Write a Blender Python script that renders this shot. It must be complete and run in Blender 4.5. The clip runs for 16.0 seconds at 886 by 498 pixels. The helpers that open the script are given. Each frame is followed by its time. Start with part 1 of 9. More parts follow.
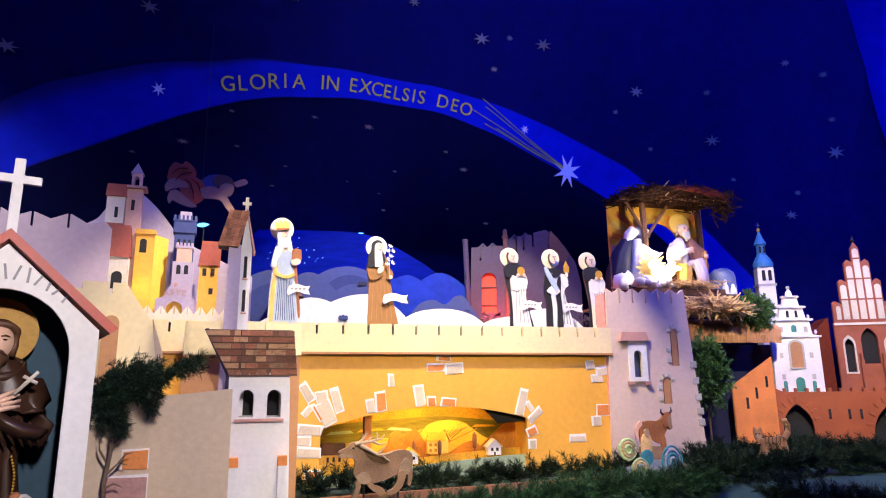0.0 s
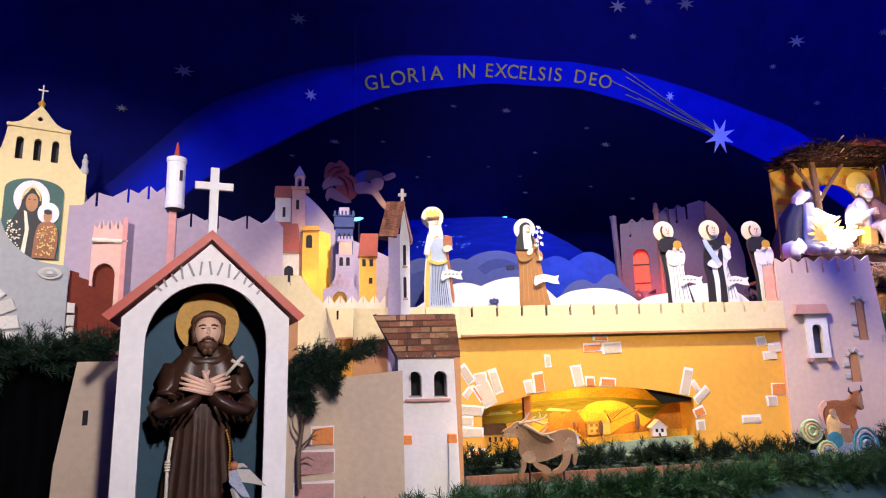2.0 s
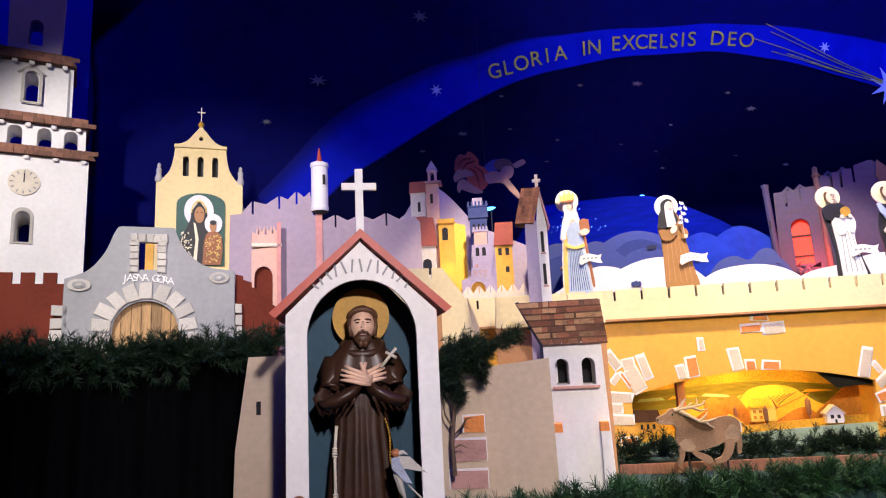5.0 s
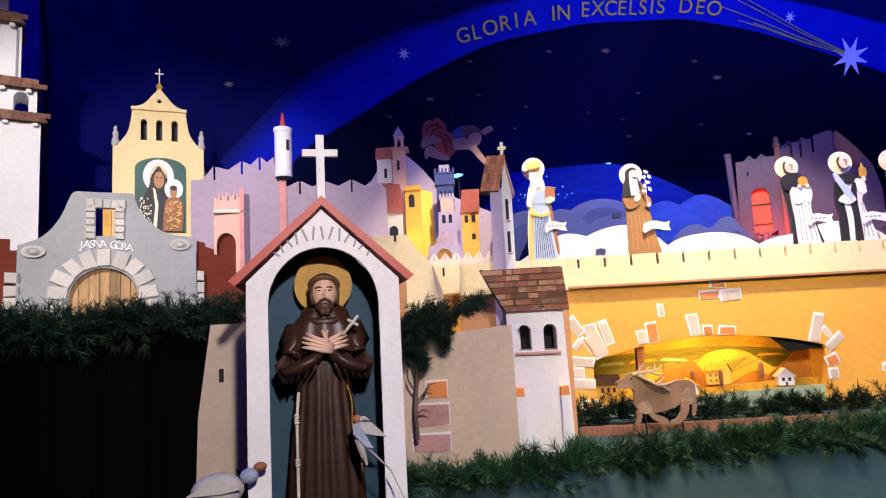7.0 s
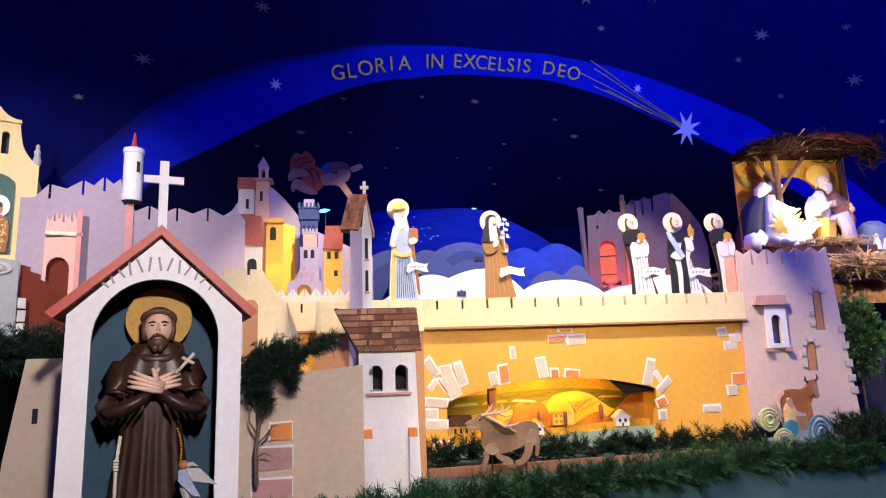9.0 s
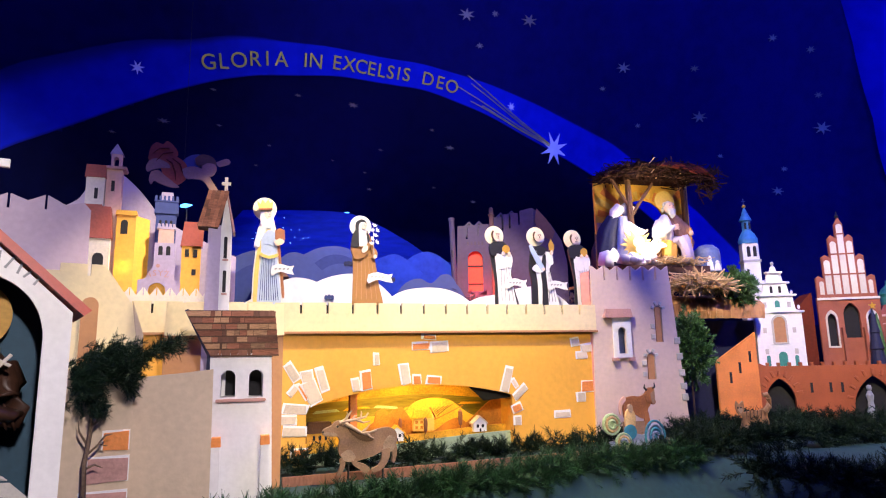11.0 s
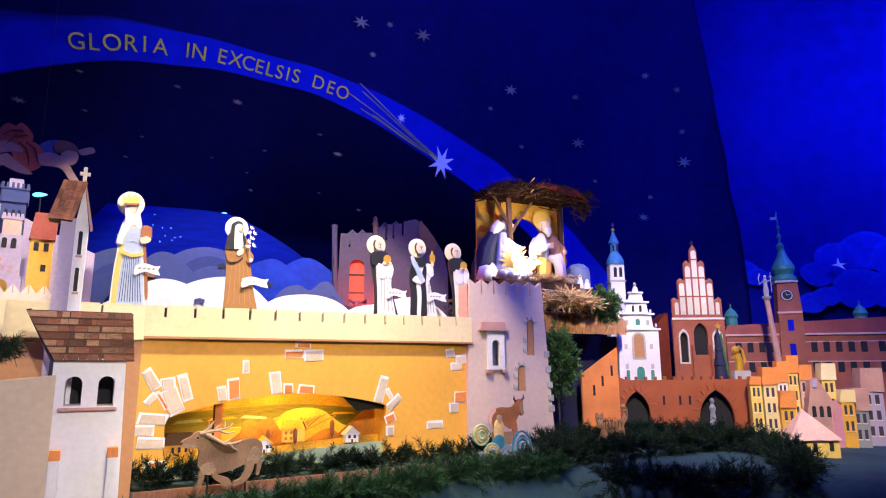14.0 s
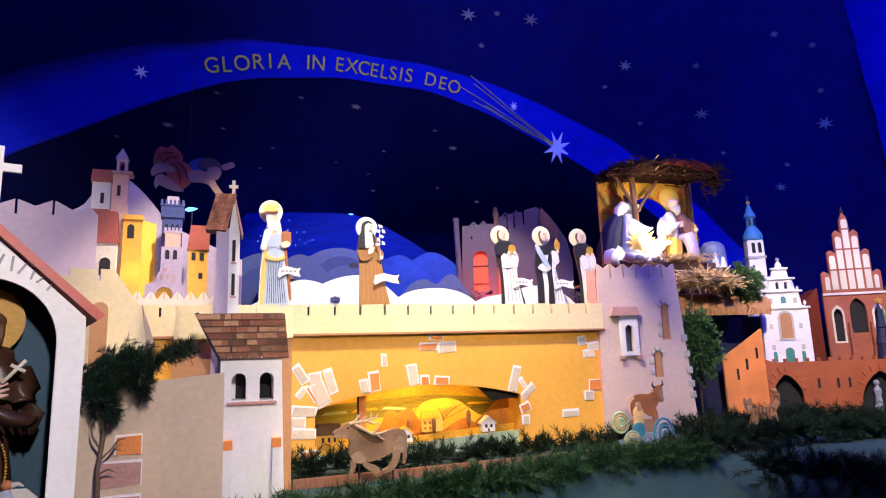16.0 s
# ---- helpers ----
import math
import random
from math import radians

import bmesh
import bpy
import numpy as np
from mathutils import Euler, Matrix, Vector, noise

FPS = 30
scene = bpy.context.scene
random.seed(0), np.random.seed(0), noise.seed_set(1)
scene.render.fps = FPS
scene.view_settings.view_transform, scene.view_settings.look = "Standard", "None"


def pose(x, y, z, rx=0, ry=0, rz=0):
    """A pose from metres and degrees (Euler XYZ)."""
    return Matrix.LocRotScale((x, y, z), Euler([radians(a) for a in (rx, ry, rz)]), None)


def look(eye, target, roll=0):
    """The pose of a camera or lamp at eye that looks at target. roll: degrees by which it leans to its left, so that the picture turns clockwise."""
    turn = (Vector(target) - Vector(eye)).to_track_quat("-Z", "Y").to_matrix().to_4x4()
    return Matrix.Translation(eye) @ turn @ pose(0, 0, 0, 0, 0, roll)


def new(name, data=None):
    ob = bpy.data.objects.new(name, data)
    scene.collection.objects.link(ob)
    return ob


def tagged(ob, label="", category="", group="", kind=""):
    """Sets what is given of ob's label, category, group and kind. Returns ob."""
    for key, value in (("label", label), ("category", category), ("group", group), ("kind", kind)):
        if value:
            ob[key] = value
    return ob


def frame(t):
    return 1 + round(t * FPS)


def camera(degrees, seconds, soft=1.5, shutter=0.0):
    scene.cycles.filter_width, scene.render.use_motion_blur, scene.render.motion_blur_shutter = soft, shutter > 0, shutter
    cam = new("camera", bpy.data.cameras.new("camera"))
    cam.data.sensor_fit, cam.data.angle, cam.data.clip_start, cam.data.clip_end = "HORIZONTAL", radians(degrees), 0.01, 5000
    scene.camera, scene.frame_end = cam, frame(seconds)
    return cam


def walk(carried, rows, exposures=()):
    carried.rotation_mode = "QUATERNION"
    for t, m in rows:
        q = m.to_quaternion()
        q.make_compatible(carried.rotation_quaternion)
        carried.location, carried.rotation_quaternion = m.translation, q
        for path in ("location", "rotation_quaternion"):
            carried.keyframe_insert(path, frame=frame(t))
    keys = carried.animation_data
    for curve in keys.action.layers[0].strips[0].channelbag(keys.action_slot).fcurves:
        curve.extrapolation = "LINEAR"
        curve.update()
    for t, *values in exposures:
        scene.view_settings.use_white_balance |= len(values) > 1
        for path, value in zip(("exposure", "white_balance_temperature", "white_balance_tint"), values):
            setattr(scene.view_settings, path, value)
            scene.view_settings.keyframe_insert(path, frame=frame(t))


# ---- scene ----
# camera and its walk
cam = camera(70.4, 16.0, soft=1.15)
PATH = [
    (0.0, pose(0.005, -0.014, 1.509, 101.97, 0.58, -0.29)),
    (0.5, pose(-0.008, -0.021, 1.505, 103.50, 0.67, 1.14)),
    (1.0, pose(-0.027, -0.033, 1.502, 103.00, 1.46, 5.54)),
    (1.5, pose(-0.053, -0.051, 1.492, 101.67, 1.42, 9.47)),
    (2.0, pose(-0.077, -0.040, 1.491, 100.82, 1.48, 12.54)),
    (2.5, pose(-0.097, -0.039, 1.488, 99.79, 1.78, 14.97)),
    (3.0, pose(-0.111, -0.041, 1.484, 99.77, 1.88, 17.38)),
    (3.5, pose(-0.119, -0.045, 1.483, 99.14, 2.16, 19.59)),
    (4.0, pose(-0.123, -0.049, 1.491, 100.24, 2.25, 21.16)),
    (5.2, pose(-0.124, -0.042, 1.493, 100.2, 3.0, 25.3)),
    (6.2, pose(-0.117, -0.034, 1.493, 99.4, 3.7, 26.6)),
    (6.5, pose(-0.111, -0.031, 1.493, 97.98, 3.71, 25.52)),
    (7.0, pose(-0.093, -0.031, 1.498, 97.01, 3.05, 22.08)),
    (7.5, pose(-0.077, -0.032, 1.501, 97.74, 2.41, 18.83)),
    (8.0, pose(-0.057, -0.025, 1.501, 98.77, 2.12, 16.14)),
    (8.5, pose(-0.030, -0.022, 1.501, 98.72, 2.11, 13.06)),
    (9.0, pose(-0.003, -0.016, 1.510, 99.80, 1.91, 10.48)),
    (9.5, pose(0.020, -0.016, 1.509, 99.94, 1.86, 6.76)),
    (12.0, pose(0.082, -0.005, 1.510, 100.16, 0.63, -4.35)),
    (12.5, pose(0.094, -0.009, 1.511, 100.25, 0.48, -6.39)),
    (13.0, pose(0.111, -0.004, 1.513, 100.17, 0.40, -8.56)),
    (13.5, pose(0.124, 0.006, 1.517, 100.48, 0.34, -10.64)),
    (14.0, pose(0.112, -0.013, 1.510, 100.77, 0.23, -11.36)),
    (14.5, pose(0.095, -0.016, 1.508, 101.03, 0.88, -9.79)),
    (15.0, pose(0.073, -0.005, 1.507, 100.53, 1.45, -5.88)),
    (15.5, pose(0.046, -0.005, 1.507, 100.19, 1.80, -2.74)),
    (16.0, pose(0.024, -0.007, 1.509, 100.08, 1.91, -0.67)),
]
walk(cam, PATH, [(0.0, 0.0), (16.0, 0.0)])

# world: a dim room
world = bpy.data.worlds.new("world")
scene.world = world
world.use_nodes = True
world.node_tree.nodes["Background"].inputs[0].default_value = (0.3, 0.35, 0.6, 1)
world.node_tree.nodes["Background"].inputs[1].default_value = 0.02


def lamp(name, kind, eye, target, watts, rgb, size=0.3, angle=60, blend=0.6):
    d = bpy.data.lights.new(name, kind)
    d.energy, d.color = watts, rgb
    if kind == "AREA" and isinstance(size, tuple):
        d.shape, d.size, d.size_y = "RECTANGLE", *size
    elif kind == "AREA":
        d.shape, d.size = "DISK", size
    else:
        d.shadow_soft_size = size
    if kind == "SPOT":
        d.spot_size, d.spot_blend = radians(angle), blend
    ob = new(name, d)
    ob.matrix_world = look(eye, target)
    return ob


WARM, COOL, BLUE = (1.0, 0.85, 0.60), (1.0, 0.89, 0.91), (0.03, 0.09, 1.0)
lamp("bridge_spot", "SPOT", (0.15, 3.15, 4.35), (-0.30, 4.28, 1.55), 850, WARM, 0.05, 79, 0.22)
lamp("front_spot", "SPOT", (1.0, 0.2, 3.3), (0.2, 4.3, 0.8), 640, WARM, 0.06, 46, 0.9)
lamp("left_spot", "SPOT", (0.40, -0.30, 2.42), (-1.75, 2.6, 1.45), 335, COOL, 0.06, 50, 0.6)
lamp("gate_spot", "SPOT", (-1.6, -0.6, 3.6), (-3.0, 2.5, 2.35), 600, (1.0, 0.92, 0.89), 0.06, 42, 0.6)
lamp("right_spot", "SPOT", (1.9, 1.5, 4.4), (3.7, 5.2, 1.35), 1420, WARM, 0.08, 50, 0.9)
lamp("arch_lamp", "AREA", (-0.10, 4.345, 1.310), (-0.16, 4.60, 1.10), 4.4, (1.0, 0.62, 0.18), (0.8, 0.03))
lamp("hill_lamp", "POINT", (-0.40, 5.02, 2.95), (0, 5, 1), 22.0, BLUE, 0.04)
lamp("cloth_lamp", "POINT", (-0.95, 5.90, 2.62), (0, 5, 1), 9.0, BLUE, 0.05)
lamp("hill_lamp_left", "POINT", (-1.35, 5.22, 2.78), (0, 5, 1), 4.0, (0.05, 0.2, 1.0), 0.03)
lamp("town_lamp", "POINT", (-1.86, 3.90, 2.12), (0, 5, 1), 4.5, (1.0, 0.6, 0.12), 0.03)
lamp("castle_lamp", "POINT", (0.50, 5.30, 2.06), (0, 5, 1), 17.0, (1.0, 0.10, 0.08), 0.04)
lamp("crib_lamp", "POINT", (1.87, 5.055, 2.50), (0, 5, 1), 9.0, (1.0, 0.82, 0.55), 0.03)
# unseen fill added under the stable roof to brighten board and figures
lamp("manger_lamp", "POINT", (1.90, 4.88, 2.84), (0, 5, 1), 12.0, (1.0, 0.80, 0.5), 0.03)
lamp("sky_wash", "AREA", (2.3, 2.4, 5.6), (2.5, 6.4, 4.2), 205, (0.05, 0.08, 1.0), 1.6)
lamp("ribbon_spot", "SPOT", (0.5, 1.3, 5.9), (0.0, 5.6, 4.5), 190, (0.85, 0.80, 1.0), 0.10, 64, 0.9)
lamp("sky_wash_side", "AREA", (6.3, 3.6, 5.6), (6.6, 6.6, 3.6), 250, (0.04, 0.08, 1.0), 1.0)
lamp("sky_wash_left", "AREA", (-4.6, 0.6, 5.6), (-5.0, 2.6, 4.0), 120, (0.04, 0.07, 1.0), 0.8)


# ---- materials ----
def mat(name, rgb, rough=0.7, vary=0.18, grain=9.0, bump=0.25, metal=0.0, rgb2=None, stretch=(1, 1, 1), island=0.0, objects=0.0, gloss=0.5, glow=0.0):
    m = bpy.data.materials.new(name)
    m.use_nodes = True
    nt = m.node_tree
    n, l = nt.nodes, nt.links
    b = n["Principled BSDF"]
    b.inputs["Roughness"].default_value, b.inputs["Metallic"].default_value = rough, metal
    b.inputs["Specular IOR Level"].default_value = gloss
    co, mp = n.new("ShaderNodeTexCoord"), n.new("ShaderNodeMapping")
    mp.inputs["Scale"].default_value = stretch
    l.new(co.outputs["Object"], mp.inputs[0])
    big, fine = n.new("ShaderNodeTexNoise"), n.new("ShaderNodeTexNoise")
    big.inputs["Scale"].default_value, fine.inputs["Scale"].default_value = grain * 0.35, grain * 6
    big.inputs["Detail"].default_value, fine.inputs["Detail"].default_value = 5, 4
    for t in (big, fine):
        l.new(mp.outputs[0], t.inputs["Vector"])
    mix = n.new("ShaderNodeMix")
    mix.data_type = "RGBA"
    dark = rgb2 or tuple(c * (1 - 2.2 * vary) if vary < 0.4 else c * 0.2 for c in rgb)
    mix.inputs[6].default_value, mix.inputs[7].default_value = (*dark, 1), (*[min(1, c * (1 + 0.5 * vary)) for c in rgb], 1)
    ramp = n.new("ShaderNodeMapRange")
    ramp.inputs[1].default_value, ramp.inputs[2].default_value = 0.30, 0.58
    add = n.new("ShaderNodeMath")
    add.operation = "MULTIPLY_ADD"
    add.inputs[1].default_value = 0.35
    l.new(fine.outputs["Fac"], add.inputs[0])
    sub = n.new("ShaderNodeMath")
    sub.operation = "MULTIPLY"
    sub.inputs[1].default_value = 0.65
    l.new(big.outputs["Fac"], sub.inputs[0])
    l.new(sub.outputs[0], add.inputs[2])
    l.new(add.outputs[0], ramp.inputs[0])
    l.new(ramp.outputs[0], mix.inputs[0])
    out = mix.outputs[2]
    if island or objects:
        hsv = n.new("ShaderNodeHueSaturation")
        src = n.new("ShaderNodeNewGeometry").outputs["Random Per Island"] if island else n.new("ShaderNodeObjectInfo").outputs["Random"]
        r2 = n.new("ShaderNodeMapRange")
        a = island or objects
        r2.inputs[3].default_value, r2.inputs[4].default_value = 1 - a, 1 + a
        l.new(src, r2.inputs[0])
        l.new(r2.outputs[0], hsv.inputs["Value"])
        l.new(out, hsv.inputs["Color"])
        out = hsv.outputs[0]
    l.new(out, b.inputs["Base Color"])
    bp = n.new("ShaderNodeBump")
    bp.inputs["Strength"].default_value, bp.inputs["Distance"].default_value = bump, 0.004
    l.new(fine.outputs["Fac"], bp.inputs["Height"])
    l.new(bp.outputs[0], b.inputs["Normal"])
    if glow:
        l.new(out, b.inputs["Emission Color"])
        b.inputs["Emission Strength"].default_value = glow
    return m


M_WHITE = mat("white_paint", (0.80, 0.78, 0.78), 0.6, 0.06, 7)
M_CREAM = mat("cream_paint", (0.82, 0.68, 0.40), 0.6, 0.08, 6)
M_ORANGE = mat("orange_wall_paint", (0.84, 0.42, 0.06), 0.6, 0.08, 4)
M_PINKISH = mat("pinkish_beige_paint", (0.66, 0.50, 0.43), 0.65, 0.08, 5)
M_BEIGE = mat("beige_paint", (0.62, 0.48, 0.34), 0.65, 0.1, 5)
M_TAN = mat("tan_brown_paint", (0.48, 0.23, 0.10), 0.65, 0.1, 5)
M_MAUVE = mat("mauve_paint", (0.38, 0.29, 0.37), 0.65, 0.1, 5)
M_PINK = mat("pink_paint", (0.66, 0.28, 0.26), 0.65, 0.12, 5)
M_SALMON = mat("salmon_paint", (0.70, 0.42, 0.34), 0.65, 0.12, 5)
M_GREY = mat("grey_paint", (0.30, 0.305, 0.32), 0.65, 0.1, 6)
M_STONE = mat("pale_stone_paint", (0.50, 0.47, 0.43), 0.7, 0.12, 12, objects=0.12)
M_STONEW = mat("whitish_stone_paint", (0.74, 0.66, 0.54), 0.7, 0.1, 12, objects=0.12)
M_BRICKO = mat("orange_brick_paint", (0.78, 0.26, 0.06), 0.7, 0.12, 14)
M_BRICKP = mat("dusty_pink_brick_paint", (0.52, 0.28, 0.24), 0.7, 0.15, 14)
M_YELLOW = mat("pale_yellow_paint", (0.80, 0.62, 0.30), 0.6, 0.08, 6)
M_OCHRE = mat("ochre_paint", (0.78, 0.40, 0.05), 0.6, 0.12, 6)
M_RED = mat("brick_red_paint", (0.145, 0.024, 0.012), 0.75, 0.15, 9, gloss=0.2)
M_ROOF = mat("roof_red_paint", (0.36, 0.075, 0.05), 0.6, 0.18, 12)
M_REDPAINT = mat("bright_red_paint", (0.46, 0.060, 0.030), 0.5, 0.12, 9)
M_SHINGLE = mat("worn_wood_shingle", (0.29, 0.105, 0.058), 0.75, 0.36, 16, 0.8, stretch=(0.35, 1, 1.6), objects=0.45)
M_SHINGLEB = mat("pale_worn_shingle", (0.48, 0.26, 0.14), 0.75, 0.36, 16, 0.8, stretch=(0.35, 1, 1.6), objects=0.3)
M_SHINGLEC = mat("dark_worn_shingle", (0.22, 0.095, 0.06), 0.75, 0.25, 14, 0.6, stretch=(1, 1, 0.3), objects=0.3)
M_SHINGLEJ = mat("worn_wood_shingle_joined", (0.27, 0.125, 0.075), 0.75, 0.3, 14, 0.6, stretch=(1, 1, 0.3), island=0.35)
M_WOOD = mat("weathered_wood", (0.42, 0.25, 0.11), 0.7, 0.38, 9, 0.6, stretch=(5, 5, 0.35), objects=0.25)
M_DARKWOOD = mat("dark_bark", (0.12, 0.055, 0.030), 0.8, 0.3, 16, 0.8, stretch=(2, 2, 0.5))
M_THATCH = mat("dark_reddish_twig", (0.038, 0.016, 0.011), 0.85, 0.3, 18, 0.6, island=0.5, gloss=0.15)
M_TWIG = mat("dry_twig", (0.16, 0.10, 0.065), 0.8, 0.3, 20, 0.6)
M_STRAW = mat("straw", (0.58, 0.38, 0.18), 0.7, 0.3, 20, 0.3, island=0.35)
M_NEEDLE = mat("artificial_pine_needle", (0.017, 0.062, 0.024), 0.55, 0.3, 9, 0.0, island=0.65, gloss=0.3)
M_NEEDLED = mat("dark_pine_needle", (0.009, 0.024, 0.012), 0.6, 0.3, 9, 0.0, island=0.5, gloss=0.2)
M_IVY = mat("leafy_green", (0.07, 0.17, 0.045), 0.5, 0.3, 9, 0.1, island=0.4)
M_WIRE = mat("garland_wire", (0.03, 0.04, 0.03), 0.6, 0.2, 9)
M_CLOTHG = mat("dark_green_cloth", (0.010, 0.043, 0.046), 0.85, 0.2, 5, 0.3)
M_BLACK = mat("black_curtain_cloth", (0.0018, 0.002, 0.004), 0.8, 0.2, 8, 0.3, gloss=0.15)
M_DARK = mat("dark_opening", (0.012, 0.011, 0.014), 0.8, 0.2, 8)
M_NAVY = mat("navy_cloth", (0.012, 0.014, 0.05), 0.7, 0.2, 6)
M_SKY = mat("night_sky_cloth", (0.004, 0.006, 0.130), 0.8, 0.2, 1.2, 0.2, gloss=0.1)
# sky cloth darkened in its colour for the recess that light hardly reaches
M_VAULT = mat("vault_cloth_with_shade", (0.002, 0.004, 0.050), 0.8, 0.25, 1.2, 0.2, gloss=0.1)
M_BAND = mat("royal_blue_ribbon_paint", (0.002, 0.010, 0.42), 0.8, 0.2, 1.2, 0.1, gloss=0.1)


def airbrush(m, ground):
    """Band paint that thins out to the cloth's own colour at its edges, most at the band's far end."""
    n, l = m.node_tree.nodes, m.node_tree.links
    b = n["Principled BSDF"]
    src = b.inputs["Base Color"].links[0].from_socket
    sep = n.new("ShaderNodeSeparateXYZ")
    l.new(n.new("ShaderNodeUVMap").outputs[0], sep.inputs[0])
    width, upper, lower = (n.new("ShaderNodeMapRange") for _ in range(3))
    for r, vals in ((width, (0.06, 0.34, 0.50, 0.06)), (upper, (1.0, 0.9, 0.0, 1.0)), (lower, (0.0, 0.05, 0.0, 1.0))):
        for k in range(4):
            r.inputs[k + 1].default_value = vals[k]
    upper.interpolation_type = "SMOOTHSTEP"
    l.new(sep.outputs[0], width.inputs[0])
    less = n.new("ShaderNodeMath")
    less.operation = "SUBTRACT"
    less.inputs[0].default_value = 1.0
    l.new(width.outputs[0], less.inputs[1])
    l.new(less.outputs[0], upper.inputs[2])
    l.new(sep.outputs[1], upper.inputs[0])
    l.new(sep.outputs[1], lower.inputs[0])
    both = n.new("ShaderNodeMath")
    both.operation = "MULTIPLY"
    l.new(upper.outputs[0], both.inputs[0])
    l.new(lower.outputs[0], both.inputs[1])
    mix = n.new("ShaderNodeMix")
    mix.data_type = "RGBA"
    mix.inputs[6].default_value = (*ground, 1)
    l.new(src, mix.inputs[7])
    l.new(both.outputs[0], mix.inputs[0])
    l.new(mix.outputs[2], b.inputs["Base Color"])


airbrush(M_BAND, (0.004, 0.006, 0.115))
M_PANEL = mat("blue_side_cloth", (0.004, 0.010, 0.42), 0.8, 0.18, 0.9, 0.2, gloss=0.1)
M_CLOUDB = mat("painted_cloud_shade", (0.005, 0.018, 0.46), 0.8, 0.2, 3, 0.1, gloss=0.1)
M_CLOUD = mat("painted_cloud_blue", (0.007, 0.028, 0.52), 0.8, 0.25, 3, 0.1, gloss=0.1)
M_STAR = mat("dull_silver_paper", (0.19, 0.19, 0.18), 0.5, 0.15, 20, 0.1, objects=0.3)
M_STARD = mat("bronze_paper", (0.15, 0.11, 0.07), 0.5, 0.15, 20, 0.1, objects=0.4)
M_STARW = mat("white_star_paper", (0.8, 0.82, 0.9), 0.5, 0.08, 20, 0.1)
M_GOLDLET = mat("dull_gold_letter", (0.62, 0.58, 0.05), 0.45, 0.12, 30, 0.1)
M_SNOW = mat("white_hill_paint", (0.80, 0.78, 0.80), 0.7, 0.06, 4)
M_HILLB = mat("blue_grey_hill_paint", (0.070, 0.090, 0.235), 0.8, 0.07, 4, gloss=0.04)
# darker copy of the hill paint for shading put in as colour
M_HILLSHADE = mat("shaded_hill_paint", (0.048, 0.064, 0.19), 0.8, 0.1, 4, gloss=0.04)
M_HILLD = mat("deep_blue_hill_paint", (0.015, 0.04, 0.36), 0.8, 0.2, 3, gloss=0.1)
M_SEA = mat("blue_evening_paint", (0.002, 0.008, 0.19), 0.7, 0.3, 2, stretch=(0.4, 1, 2), gloss=0.02)
M_CASTLEB = mat("brown_castle_paint", (0.10, 0.05, 0.045), 0.7, 0.15, 5)
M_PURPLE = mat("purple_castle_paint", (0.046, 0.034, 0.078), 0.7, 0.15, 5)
M_TEAL = mat("niche_teal_paint", (0.016, 0.058, 0.095), 0.7, 0.15, 6)
M_HABIT = mat("brown_habit_paint", (0.044, 0.019, 0.011), 0.42, 0.3, 8, 0.3)
# skin colour darkened for the shade in which the cherub hangs
M_CHERUB = mat("skin_paint_with_shade", (0.34, 0.19, 0.14), 0.7, 0.15, 14)
M_SKIN = mat("painted_skin", (0.72, 0.46, 0.33), 0.45, 0.08, 14)
M_HAIR = mat("painted_brown_hair", (0.11, 0.05, 0.025), 0.5, 0.25, 25, 0.5)
M_HALO = mat("ochre_halo_paint", (0.50, 0.27, 0.03), 0.6, 0.15, 14)
M_SKINL = mat("pale_painted_skin", (0.86, 0.64, 0.50), 0.5, 0.06, 14)
M_HALOP = mat("pale_halo_paint", (0.82, 0.74, 0.54), 0.5, 0.08, 14)
M_ROPE = mat("off_white_rope", (0.7, 0.64, 0.52), 0.7, 0.15, 30, 0.5)
M_FUR = mat("grey_brown_fur_paint", (0.31, 0.18, 0.115), 0.7, 0.24, 18, 0.4)
M_FURP = mat("pale_fur_paint", (0.40, 0.27, 0.19), 0.7, 0.25, 22, 0.4)
M_ANTLER = mat("antler_paint", (0.46, 0.34, 0.24), 0.6, 0.2, 18)
M_COW = mat("red_brown_fur_paint", (0.36, 0.13, 0.05), 0.6, 0.25, 14)
M_CAT = mat("tabby_fur_paint", (0.36, 0.19, 0.09), 0.6, 0.35, 40)
M_TEALF = mat("teal_feather_paint", (0.05, 0.26, 0.38), 0.5, 0.3, 20)
M_GREENF = mat("pale_green_feather_paint", (0.42, 0.56, 0.30), 0.5, 0.3, 20)
M_BIRD = mat("grey_blue_feather_paint", (0.32, 0.36, 0.48), 0.5, 0.3, 20)
M_BROWN = mat("brown_robe_paint", (0.36, 0.17, 0.05), 0.6, 0.1, 9)
M_BLUEROBE = mat("pale_blue_robe_paint", (0.46, 0.56, 0.74), 0.6, 0.1, 9)
M_INK = mat("black_paint", (0.015, 0.014, 0.018), 0.6, 0.15, 9)
M_GOLD = mat("gold_paint", (0.75, 0.42, 0.05), 0.35, 0.15, 14, metal=0.4)
M_DRAPE = mat("orange_red_drapery_paint", (0.40, 0.075, 0.030), 0.7, 0.2, 9)
M_CRED = mat("crimson_robe_paint", (0.48, 0.035, 0.04), 0.6, 0.15, 9)
M_GREEND = mat("dark_green_paint", (0.03, 0.10, 0.08), 0.6, 0.15, 9)
M_FIELD = mat("yellow_field_paint", (0.80, 0.44, 0.03), 0.7, 0.28, 14)
M_FIELDG = mat("green_field_paint", (0.24, 0.20, 0.012), 0.7, 0.35, 9, stretch=(0.25, 1, 2.5))
M_EARTH = mat("orange_earth_paint", (0.55, 0.21, 0.02), 0.7, 0.3, 22)
